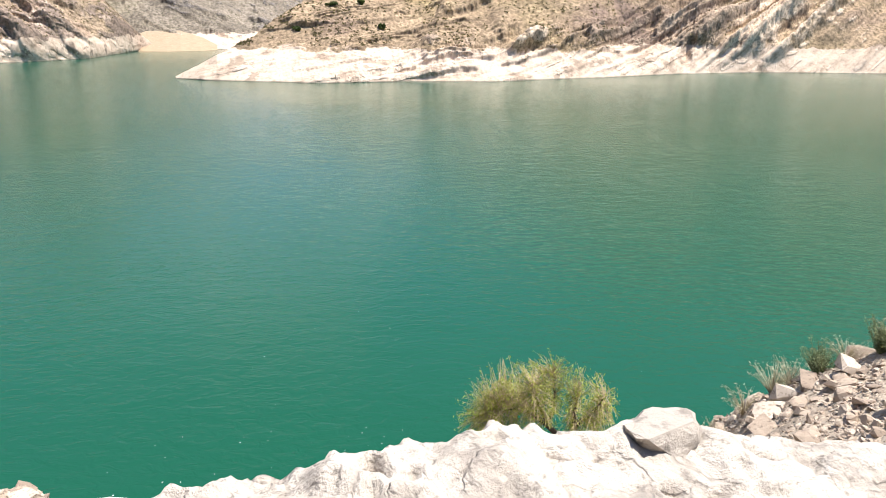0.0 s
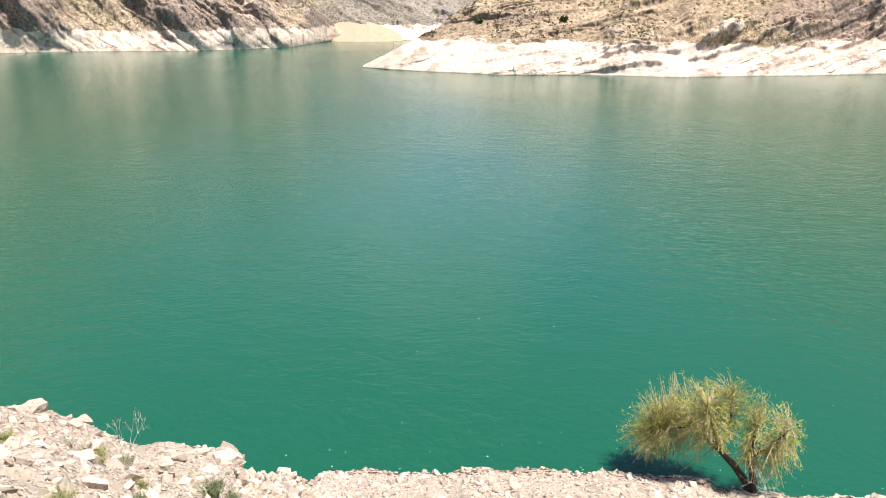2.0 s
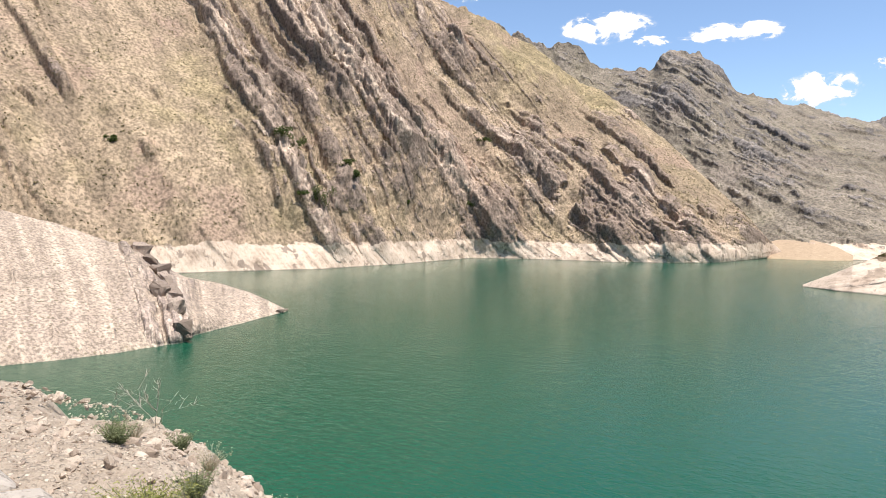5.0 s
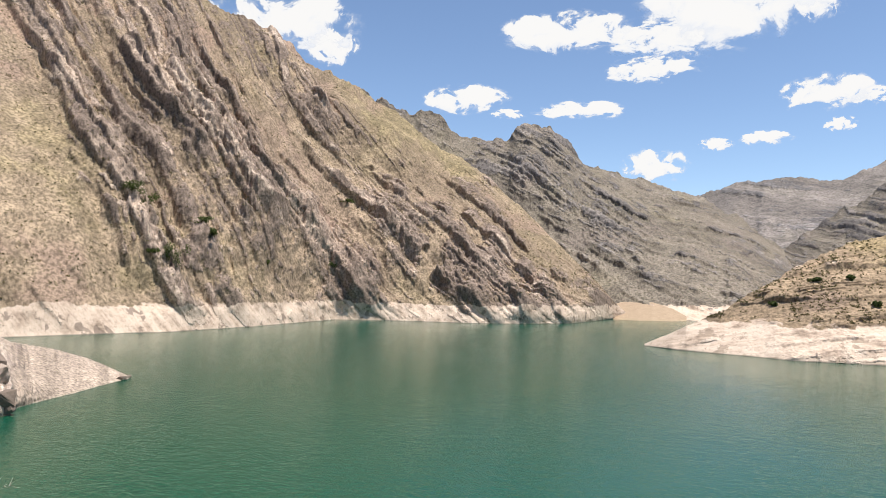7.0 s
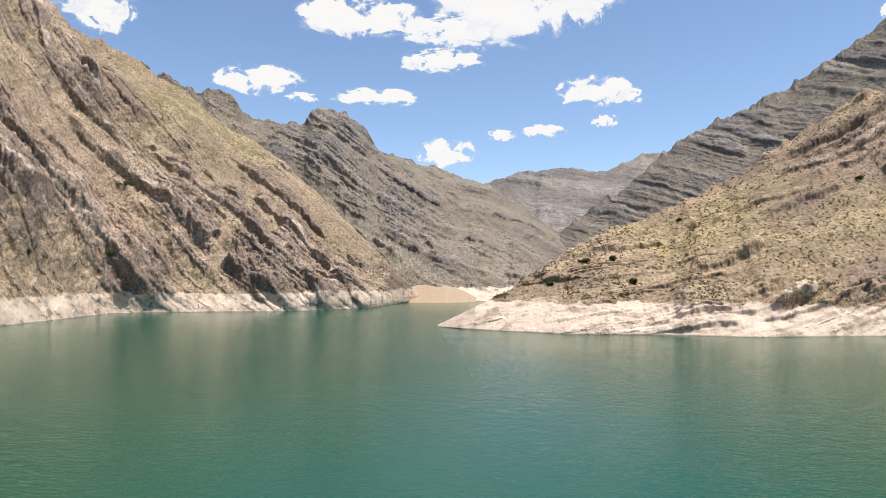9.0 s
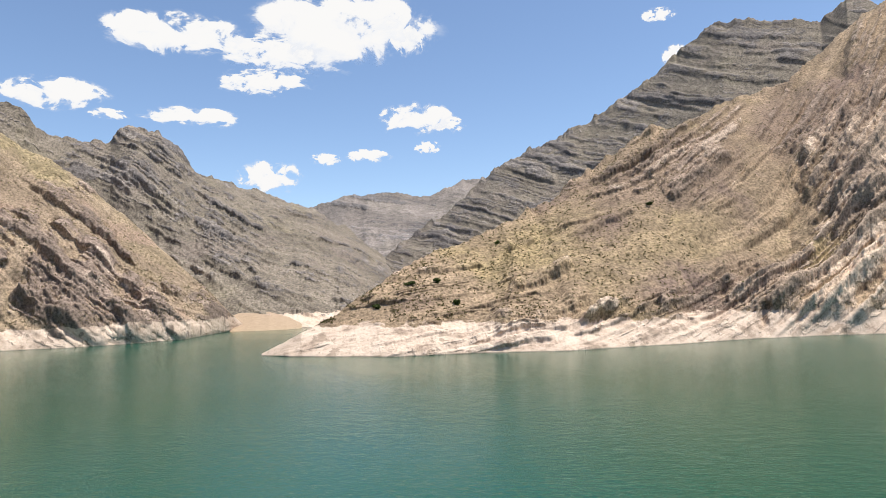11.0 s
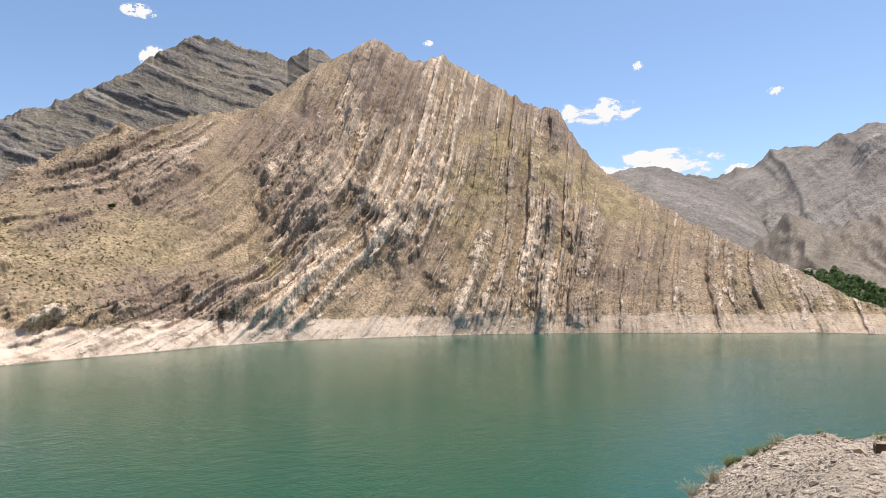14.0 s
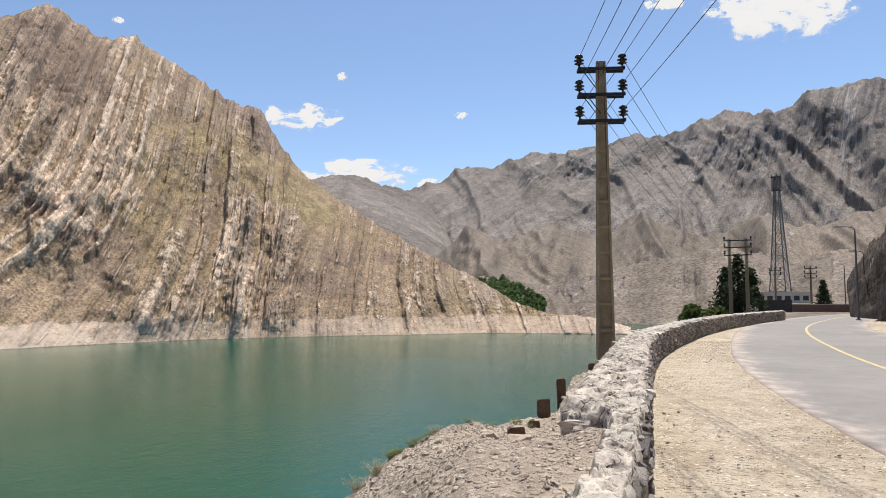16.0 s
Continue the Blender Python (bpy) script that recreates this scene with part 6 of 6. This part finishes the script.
BOULDERS = [(24.5, 8.6, 0.75, 0.6, 0.5), (27.6, 8.2, 0.8, 0.6, 0.55), (22.0, 8.9, 0.6, 0.5, 0.5), (19.0, 9.5, 0.9, 0.6, 0.5), (16.0, 10.0, 0.6, 0.5, 0.4), (29.6, 9.2, 0.7, 0.5, 0.45), (-3.6, 12.4, 1.1, 0.7, 0.5), (-19.5, 11.0, 0.5, 0.4, 0.4), (-22.5, 8.0, 0.55, 0.5, 0.4),
            (36.0, 9.8, 0.5, 0.45, 0.3), (48.9, 9.7, 0.5, 0.4, 0.3), (64.0, 9.0, 0.9, 0.6, 0.5), (66.8, 8.6, 0.8, 0.6, 0.45), (62.2, 7.6, 0.6, 0.45, 0.3), (69.0, 7.0, 0.6, 0.5, 0.4), (-62.0, 7.2, 0.3, 0.25, 0.16), (-64.0, 6.6, 0.28, 0.22, 0.15), (-18.5, 2.15, 0.55, 0.42, 0.5), (-26.0, 7.2, 0.4, 0.3, 0.3)]
for i, (b, r, sx, sy, sz) in enumerate(BOULDERS):
    x, y = at(b, r)
    ob = new("boulder", bm_mesh("boulder", crag(30 + i, sx * (0.6 if b > 45 else 0.85), sy * (0.6 if b > 45 else 0.85), sz * (0.5 if b > 45 else 0.75)), m_rubble))
    ob.matrix_world = Matrix.Translation((float(x), float(y), ground_at(float(x), float(y)) + sz * 0.12)) @ Euler((0, 0, 1.7 * i)).to_matrix().to_4x4()
    tagged(ob, "weathered pale boulder half sunk in the bank", "boulder", "boulders on the bank")

for i in range(11):
    x, y = 6.1 + 0.17 * i + 0.1 * math.sin(5 * i), 2.35 + 0.03 * i + 0.22 * math.sin(3.1 * i)
    k = 0.16 + 0.14 * abs(math.sin(2.3 * i))
    ob = new("fallen_stone", bm_mesh("fallen_stone", crag(230 + i, k * 1.3, k, k * 0.6), m_cap))
    ob.matrix_world = Matrix.Translation((x, y, max(ground_at(x, y), 18.7) + k * 0.08)) @ Euler((0.2 * math.sin(i), 0.2 * math.cos(i), 1.3 * i)).to_matrix().to_4x4()
    tagged(ob, "pale broken wall stone lying beside the parapet", "stone", "fallen stones by the parapet")

# gravel strewn over the verge
q, t = spline(WALL_LINE, 0.1)
N = 12000
K = rng.integers(300, 640, N)
W = -0.12 - rng.uniform(0, 1, N) ** 1.2 * 4.2
GS = 0.009 * (1 / rng.uniform(0.01, 1.0, N)) ** 0.42
rows = [((q[k, 0] - t[k, 1] * w, q[k, 1] + t[k, 0] * w, ROAD_Z - 0.015 + s * 0.15), (s * rng.uniform(0.8, 1.6), s, s * 0.6), (rng.uniform(-0.3, 0.3), 0.0, rng.uniform(0, 6.28))) for k, w, s in zip(K, W, GS)]
joined_rocks("verge_gravel", rows, m_cap, "small pale stones lying on the dusty verge", "gravel")

# foam and drift along the shore
rows = []
for _ in range(110):
    b = rng.uniform(-26, 30)
    r = 27.2 + abs(rng.normal()) * 2.6 + max(0.0, -b - 8.0) * 0.2 + (rng.uniform(0, 40) if rng.uniform() < 0.15 else 0)
    x, y = at(b, r)
    rows.append(((x, y, 0.02), rng.uniform(0.02, 0.075, 3) * np.array([1, 1, 0.5]), (0, 0, rng.uniform(0, 6))))
m_foam = plain("white_floating_scraps", (0.7, 0.7, 0.68), 0.7, 0, 0.1, 5)
joined_rocks("floating_scraps", rows, m_foam, "white scraps floating near the shore", "litter")
rows = []
for _ in range(240):
    b = rng.uniform(-17, 26)
    r = float(np.interp(b, [-16, -10.7, -3, 7, 13.7, 25], [28.6, 28.2, 27.4, 26.9, 26.5, 26.9])) + 0.5 - abs(rng.normal()) * 0.6
    x, y = at(b, r)
    rows.append(((x, y, ground_at(float(x), float(y)) + 0.03), (rng.uniform(0.08, 0.5), 0.05, 0.05), (0, 0, rng.uniform(-0.6, 0.6))))
m_drift = varied("brown_driftwood", (0.06, 0.035, 0.025), (0.13, 0.08, 0.06), (0.26, 0.2, 0.15))
joined_rocks("drift_line", rows, m_drift, "brown drift line of sticks along the water's edge", "driftwood")

# ---------------------------------------------------------------- bushes on the mountain sides
def side_at(sheet, bearing, angle):
    """The place on a mountain side met at a bearing and an angle above the level of the eye."""
    b, R, Z = sheet
    i = int(np.argmin(np.abs(b[:, 0] - bearing)))
    e = np.degrees(np.arctan2(Z[i] - 20, R[i]))
    j = int(np.argmax(e > angle))
    x, y = at(b[i, 0], R[i, j])
    return np.array([float(x), float(y), float(Z[i, j])])


def bush(p, w, h, seed):
    rng = np.random.default_rng(seed)
    ob = empty("bush", Matrix.Translation(p), "dark green bush growing on the dry mountain side", "bush", "bushes on the mountain")
    n = 900
    d = rng.normal(size=(n, 3))
    d /= np.linalg.norm(d, axis=1)[:, None]
    lobes = rng.normal(size=(7, 3)) * np.array([0.32, 0.32, 0.22])
    P = (lobes[rng.integers(0, 7, n)] + d * rng.uniform(0.1, 0.34, (n, 1))) * np.array([w, w, h]) + np.array([0, 0, h * 0.35])
    part("crown", leaves_mesh("crown", P, 0.30, m_bush, rng, 1.6), None, ob)
    lines = [(np.array([[0, 0, -0.5], l * np.array([w, w, h]) * 0.5 + [0, 0, h * 0.2], l * np.array([w, w, h]) + [0, 0, h * 0.35]]), 0.12) for l in lobes]
    part("stalk", strands_mesh("stalk", lines, 0.1, m_bark), None, ob)


for i, (b, e, w, h) in enumerate([(61.2, 6.6, 5.5, 3.8), (60.3, 5.9, 5.0, 4.6), (56.2, 4.5, 4.6, 2.4), (55.4, 3.6, 2.6, 3.4), (58.2, 1.5, 4.6, 5.6), (44.8, 6.6, 4.0, 2.6), (73.5, 5.5, 2.6, 2.4), (46.0, 1.4, 3.2, 3.0), (51.0, 1.4, 2.4, 2.2), (59.3, 2.0, 2.6, 2.0)]):
    bush(side_at(LEFT, b, e), w * 1.35, h * 1.3, 300 + i)
for i, (b, e) in enumerate([(6.4, 1.2), (1.4, 4.2), (4.8, -0.6), (-11.0, 6.8), (11.5, -0.8), (8.6, 1.0)]):
    bush(side_at(RIGHT, b, e), 2.2, 1.9, 340 + i)


def scrub(name, sheet, count, lo, hi, seed, label):
    """Low dry cushions of scrub strewn over a mountain side."""
    rng = np.random.default_rng(seed)
    b, R, Z = sheet
    tops = np.argmax(Z, axis=1)
    i = rng.integers(0, len(b), count * 12)
    j = (10 + rng.uniform(0, 1, len(i)) * np.maximum(tops[i] - 12, 1)).astype(int)
    z = Z[i, j]
    thin = fbm(b[i, 0] * 0.5, z / 14.0, 3, seed)
    keep = (b[i, 0] > lo) & (b[i, 0] < hi) & (tops[i] > 14) & (z > RING + 1) & (thin > rng.uniform(-0.5, 0.35, len(i)))
    i, j, z = i[keep][:count], j[keep][:count], z[keep][:count]
    x, y = at(b[i, 0], R[i, j])
    P = np.stack([x, y, z], 1)
    count = len(P)
    k = 7
    size = rng.uniform(0.25, 0.8, (count, 1, 1))
    Q = (P[:, None, :] + rng.normal(size=(count, k, 3)) * np.array([0.5, 0.5, 0.3]) * size + np.array([0, 0, 0.25])).reshape(-1, 3)
    ob = new(name, leaves_mesh(name, Q, 0.3, m_scrub, rng, 1.4))
    return tagged(ob, label, "scrub", kind="stuff")


m_scrub = leaf_material("dry_olive_scrub", (0.09, 0.08, 0.035), (0.14, 0.12, 0.055), (0.21, 0.175, 0.085))
scrub("scrub_right", RIGHT, 2400, -14, 19, 81, "low olive scrub dotting the brown hillside")
scrub("scrub_right_slope", RIGHT, 1800, -76, -14, 83, "sparse low scrub between the rock beds")
scrub("scrub_left", LEFT, 5200, 22, 86, 82, "low dry scrub dotting the mountain side")

# ---------------------------------------------------------------- grove, conifers, building and vehicle beyond the bend
rng = np.random.default_rng(17)
P = []
for _ in range(240):
    b, e = rng.uniform(-69.5, -62.4), rng.uniform(-1.2, 1.5)
    e = min(e, 1.6 - max(0.0, -66.0 - b) * 0.6)
    h = rng.uniform(5, 10)
    c = side_at(ACROSS, b, e)
    d = rng.normal(size=(46, 3))
    d /= np.linalg.norm(d, axis=1)[:, None]
    P.append(c + np.array([0, 0, h * 0.45]) + d * np.array([3.4, 3.4, h * 0.5]) * rng.uniform(0.5, 1.05, (46, 1)))
tagged(new("grove", leaves_mesh("grove", np.concatenate(P), 1.5, m_grove, rng, 1.4)), "green grove of trees across the inlet", "trees", kind="stuff")


def conifer(bearing, r, height, seed):
    rng = np.random.default_rng(seed)
    x, y = at(bearing, r)
    ob = empty("conifer", Matrix.Translation((float(x), float(y), 17.9)), "dark dense conifer behind the portal pole", "tree", "conifers beyond the bend")
    bm = bmesh.new()
    tube(bm, [(0, 0, -0.3), (0.05, 0, height * 0.5), (0, 0.05, height * 0.97)], [0.28, 0.17, 0.03], 8)
    part("trunk", bm, m_bark, ob, "", False)
    P, lines = [], []
    for z in np.arange(0.08, 0.99, 0.05):
        n = 7
        for k in range(n):
            a = k * 6.283 / n + rng.uniform(-0.3, 0.3)
            l = height * 0.37 * (1 - z) ** 0.8 * rng.uniform(0.65, 1.15) + 0.2
            end = np.array([math.cos(a) * l, math.sin(a) * l, z * height - l * 0.22])
            lines.append((np.array([[0, 0, z * height], end * [0.5, 0.5, 1] + [0, 0, l * 0.13], end]), 0.03))
            m = int(6 + 7 * l)
            t = rng.uniform(0.25, 1.0, (m, 1))
            P.append(np.array([0, 0, z * height]) * (1 - t) + end * t + rng.normal(size=(m, 3)) * np.array([0.16, 0.16, 0.10]))
    part("branchwork", strands_mesh("branchwork", lines, 0, m_bark), None, ob)
    part("crown", leaves_mesh("crown", np.concatenate(P), 0.2, m_conifer, rng, 1.6), None, ob)


conifer(-84.2, 97.0, 8.0, 1)
conifer(-83.3, 100.0, 6.4, 2)
conifer(-85.1, 101.0, 6.2, 3)
conifer(-90.0, 175.0, 6.4, 4)
for i, (b, r) in enumerate([(-81.3, 96), (-81.9, 90), (-80.7, 104), (-82.5, 94)]):
    x, y = at(b, r)
    bush(np.array([float(x), float(y), 16.8]), 2.6, 2.4, 380 + i)

m_plaster = plain("pale_plaster", (0.55, 0.52, 0.46), 0.9, 0, 0.1, 1.5)
m_dark = plain("dark_window_opening", (0.03, 0.03, 0.035), 0.3, 0, 0.1, 4)
m_fence = plain("dark_sheet_fence", (0.055, 0.055, 0.055), 0.8, 0.2, 0.3, 2)
m_brick = plain("red_brown_brick", (0.17, 0.10, 0.075), 0.9, 0, 0.25, 3)
hut = empty("roadside_building", basis(Vector((*at(-87.4, 235.0), 18.4)), Vector((-0.05, 1, 0))), "low pale flat-roofed building beyond the bend", "building")
bm = bmesh.new()
box(bm, -7.5, -4, -0.5, 7.5, 4, 3.6, 0.05)
part("wall", bm, m_plaster, hut)
bm = bmesh.new()
box(bm, -7.8, -4.3, 3.6, 7.8, 4.3, 3.95, 0.04)
part("roof", bm, m_plaster, hut)
for x in (-6.0, -3.6, -1.2, 1.2, 3.6, 6.0):
    bm = bmesh.new()
    box(bm, x - 0.75, 3.96, 1.3, x + 0.75, 4.06, 2.7, 0.01)
    win = part("window", bm, m_dark, hut)
    bm = bmesh.new()
    box(bm, x - 0.85, 3.9, 1.18, x + 0.85, 4.16, 1.3, 0.01)
    part("sill", bm, m_plaster, win)

fence = empty("sheet_fence", basis(Vector((*at(-86.2, 118.0), 18.0)), Vector((0.15, 1, 0))), "dark sheet-metal fence beside the road's bend", "fence")
for k in range(7):
    bm = bmesh.new()
    box(bm, -3.5 + k + 0.02, -0.03, 0, -2.5 + k - 0.02, 0.03, 1.9, 0.006)
    part("panel", bm, m_fence, fence)
    bm = bmesh.new()
    box(bm, -3.54 + k, -0.06, 0, -3.46 + k, 0.06, 2.0, 0.006)
    part("post", bm, m_steel, fence)

bend_wall = empty("brick_wall", basis(Vector((*at(-89.4, 128.0), 18.1)), Vector((0.02, -1, 0))), "low red-brown brick wall across the end of the bend", "wall")
bm = bmesh.new()
box(bm, -5.6, -0.15, -0.2, 5.6, 0.15, 1.05, 0.01)
part("body", bm, m_brick, bend_wall)
bm = bmesh.new()
box(bm, -5.7, -0.2, 1.05, 5.7, 0.2, 1.14, 0.01)
part("coping", bm, m_plaster, bend_wall)

m_white = plain("white_car_paint", (0.75, 0.75, 0.75), 0.3, 0, 0.05, 3)
m_tyre = plain("black_tyre_rubber", (0.02, 0.02, 0.02), 0.9, 0, 0.2, 8)
car = empty("car", basis(Vector((*at(-84.9, 99.0), 18.0)), Vector((1, -0.2, 0))), "small white car parked by the parapet", "car")
bm = bmesh.new()
prof = [(-2.0, 0.35), (-2.05, 0.75), (-1.75, 0.92), (-1.0, 0.95), (1.0, 0.92), (1.85, 0.8), (2.05, 0.6), (2.0, 0.35)]
for y in (-0.8, 0.8):
    f = bm.faces.new([bm.verts.new((x, y, z)) for x, z in prof])
r = bmesh.ops.bridge_loops(bm, edges=bm.edges[:])
bmesh.ops.bevel(bm, geom=bm.edges[:], offset=0.06, segments=2, affect="EDGES")
part("body", bm, m_white, car)
bm = bmesh.new()
prof = [(-1.55, 0.93), (-1.2, 1.38), (-0.2, 1.45), (0.35, 1.38), (0.95, 0.93)]
for y, w in ((-0.72, 1), (0.72, 1)):
    bm.faces.new([bm.verts.new((x, y * (1 if z < 1 else 0.86), z)) for x, z in prof])
bmesh.ops.bridge_loops(bm, edges=bm.edges[:])
part("cabin", bm, m_white, car)
for y in (-0.7, 0.7):
    bm = bmesh.new()
    bm.faces.new([bm.verts.new((x, y * (1.03 if z < 1.05 else 0.93), z)) for x, z in ((-1.25, 1.0), (-1.05, 1.32), (0.25, 1.32), (0.7, 1.0))])
    part("window", bm, m_dark, car)
for x in (-1.25, 1.3):
    for y in (-0.75, 0.75):
        bm = bmesh.new()
        tube(bm, [(x, y - 0.1, 0.3), (x, y + 0.1, 0.3)], [0.3, 0.3], 16)
        wheel = part("wheel", bm, m_tyre, car)
        bm = bmesh.new()
        tube(bm, [(x, y - 0.11, 0.3), (x, y + 0.11, 0.3)], [0.17, 0.17], 12)
        part("rim", bm, m_post, wheel)

# ---------------------------------------------------------------- stones of the parapet
rng = np.random.default_rng(11)
q, t = spline(WALL_LINE, 0.02)
WIDE = np.interp(q[:, 0], [-8, 1.5, 2.6, 5.9, 6.8, 70], [1.08, 1.08, 0.30, 0.30, 1.0, 1.0]) * 0.75
near, far_face, far_cap = [], [], []
for row in range(8):
    s = 3.0
    while s < len(q) * 0.02 - 0.4:
        k = int(s / 0.02)
        w = rng.uniform(0.12, 0.42) * (1.0 if q[k, 0] < 25 else 1.6)
        x, y = q[k]
        nx, ny = -t[k, 1], t[k, 0]
        h = 0.1
        z = WALL_Z - 0.07 - row * 0.1 + rng.uniform(-0.02, 0.02)
        proud = rng.uniform(-0.01, 0.05)
        item = ((x + nx * proud, y + ny * proud, z), (w * 1.02, 0.16, h * rng.uniform(0.8, 1.2)), math.atan2(t[k, 1], t[k, 0]))
        if 2.0 < x < 9:
            near.append((item, m_face))
        elif -9 < x:
            far_face.append(item)
        s += w
for lane in range(5):
    s = 3.0
    while s < len(q) * 0.02 - 0.4:
        k = int(s / 0.02)
        w = rng.uniform(0.12, 0.3) * (1.0 if q[k, 0] < 25 else 1.9)
        x, y = q[k]
        off = WIDE[k] * (0.10 + 0.2 * lane) + rng.uniform(-0.05, 0.05)
        z = WALL_Z - 0.035 + rng.uniform(-0.03, 0.02)
        s += w
        if rng.uniform() < (0.8 if 2.0 < x < 20 else 0.35):
            continue
        item = ((x - t[k, 1] * off, y + t[k, 0] * off, z), (w * 1.1, WIDE[k] * rng.uniform(0.25, 0.5), rng.uniform(0.07, 0.13)), math.atan2(t[k, 1], t[k, 0]) + rng.uniform(-0.15, 0.15))
        if 2.0 < x < 9:
            near.append((item, m_cap))
        elif x >= 9 or -9 < x < -2.2:
            far_cap.append(item)
SHARED = {(i, m.name): rock_mesh(i, m) for i in range(10) for m in (m_face, m_cap)}
for i, ((p, size, turn), mat) in enumerate(near[:300]):
    ob = new("stone", SHARED[(i % 10, mat.name)])
    ob.parent = wall
    ob.matrix_world = Matrix.LocRotScale(p, Euler((rng.uniform(-0.1, 0.1), rng.uniform(-0.1, 0.1), turn)), [max(0.05, c) for c in size])
far_face += [n[0] for n in near[300:] if n[1] is m_face]
far_cap += [n[0] for n in near[300:] if n[1] is m_cap]


def wall_rest(name, rows, mat):
    ob = joined_rocks(name, [(p, s, (0.0, 0.0, a)) for p, s, a in rows], mat, "", "")
    ob.parent = wall
    ob["kind"] = "stuff"


wall_rest("face_stones", far_face, m_face)
wall_rest("cap_stones", far_cap, m_cap)


# dark jagged outcrops on the spit's neck
m_outcrop = varied("dark_brown_outcrop_rock", (0.15, 0.115, 0.09), (0.27, 0.21, 0.17), (0.45, 0.36, 0.29), 0.95, 1.6)
for i, (b, r, z, sx, sy, sz) in enumerate([(71.6, 161, 12.6, 4, 5, 3), (71.0, 156, 10.6, 4, 4, 3), (70.4, 152, 8.6, 5, 4, 3.5), (69.8, 148, 7.4, 3.5, 4, 4), (69.4, 141, 5.2, 4.5, 4, 3.5), (69.1, 134, 3.4, 4, 4, 4), (70.2, 142, 6.0, 5, 4, 2.5), (68.7, 126, 1.2, 3.5, 3, 2.4), (68.3, 122, 0.4, 2.6, 2.4, 1.6), (61.4, 153, 0.2, 2.6, 2, 1.0), (60.9, 156, 0.1, 2.0, 1.6, 0.7)]):
    p = side_at(SPIT, b, math.degrees(math.atan2(z - 20.0, r)))
    ob = new("rock_outcrop", bm_mesh("rock_outcrop", crag(80 + i, sx * 0.8, sy * 0.8, sz), m_outcrop))
    ob.matrix_world = Matrix.Translation((p[0], p[1], p[2] + sz * 0.12)) @ Euler((0.3 * math.sin(i), 0.3 * math.cos(2 * i), 1.1 * i)).to_matrix().to_4x4()
    tagged(ob, "dark jagged rock outcrop on the pale spit", "rock", "outcrops on the spit")
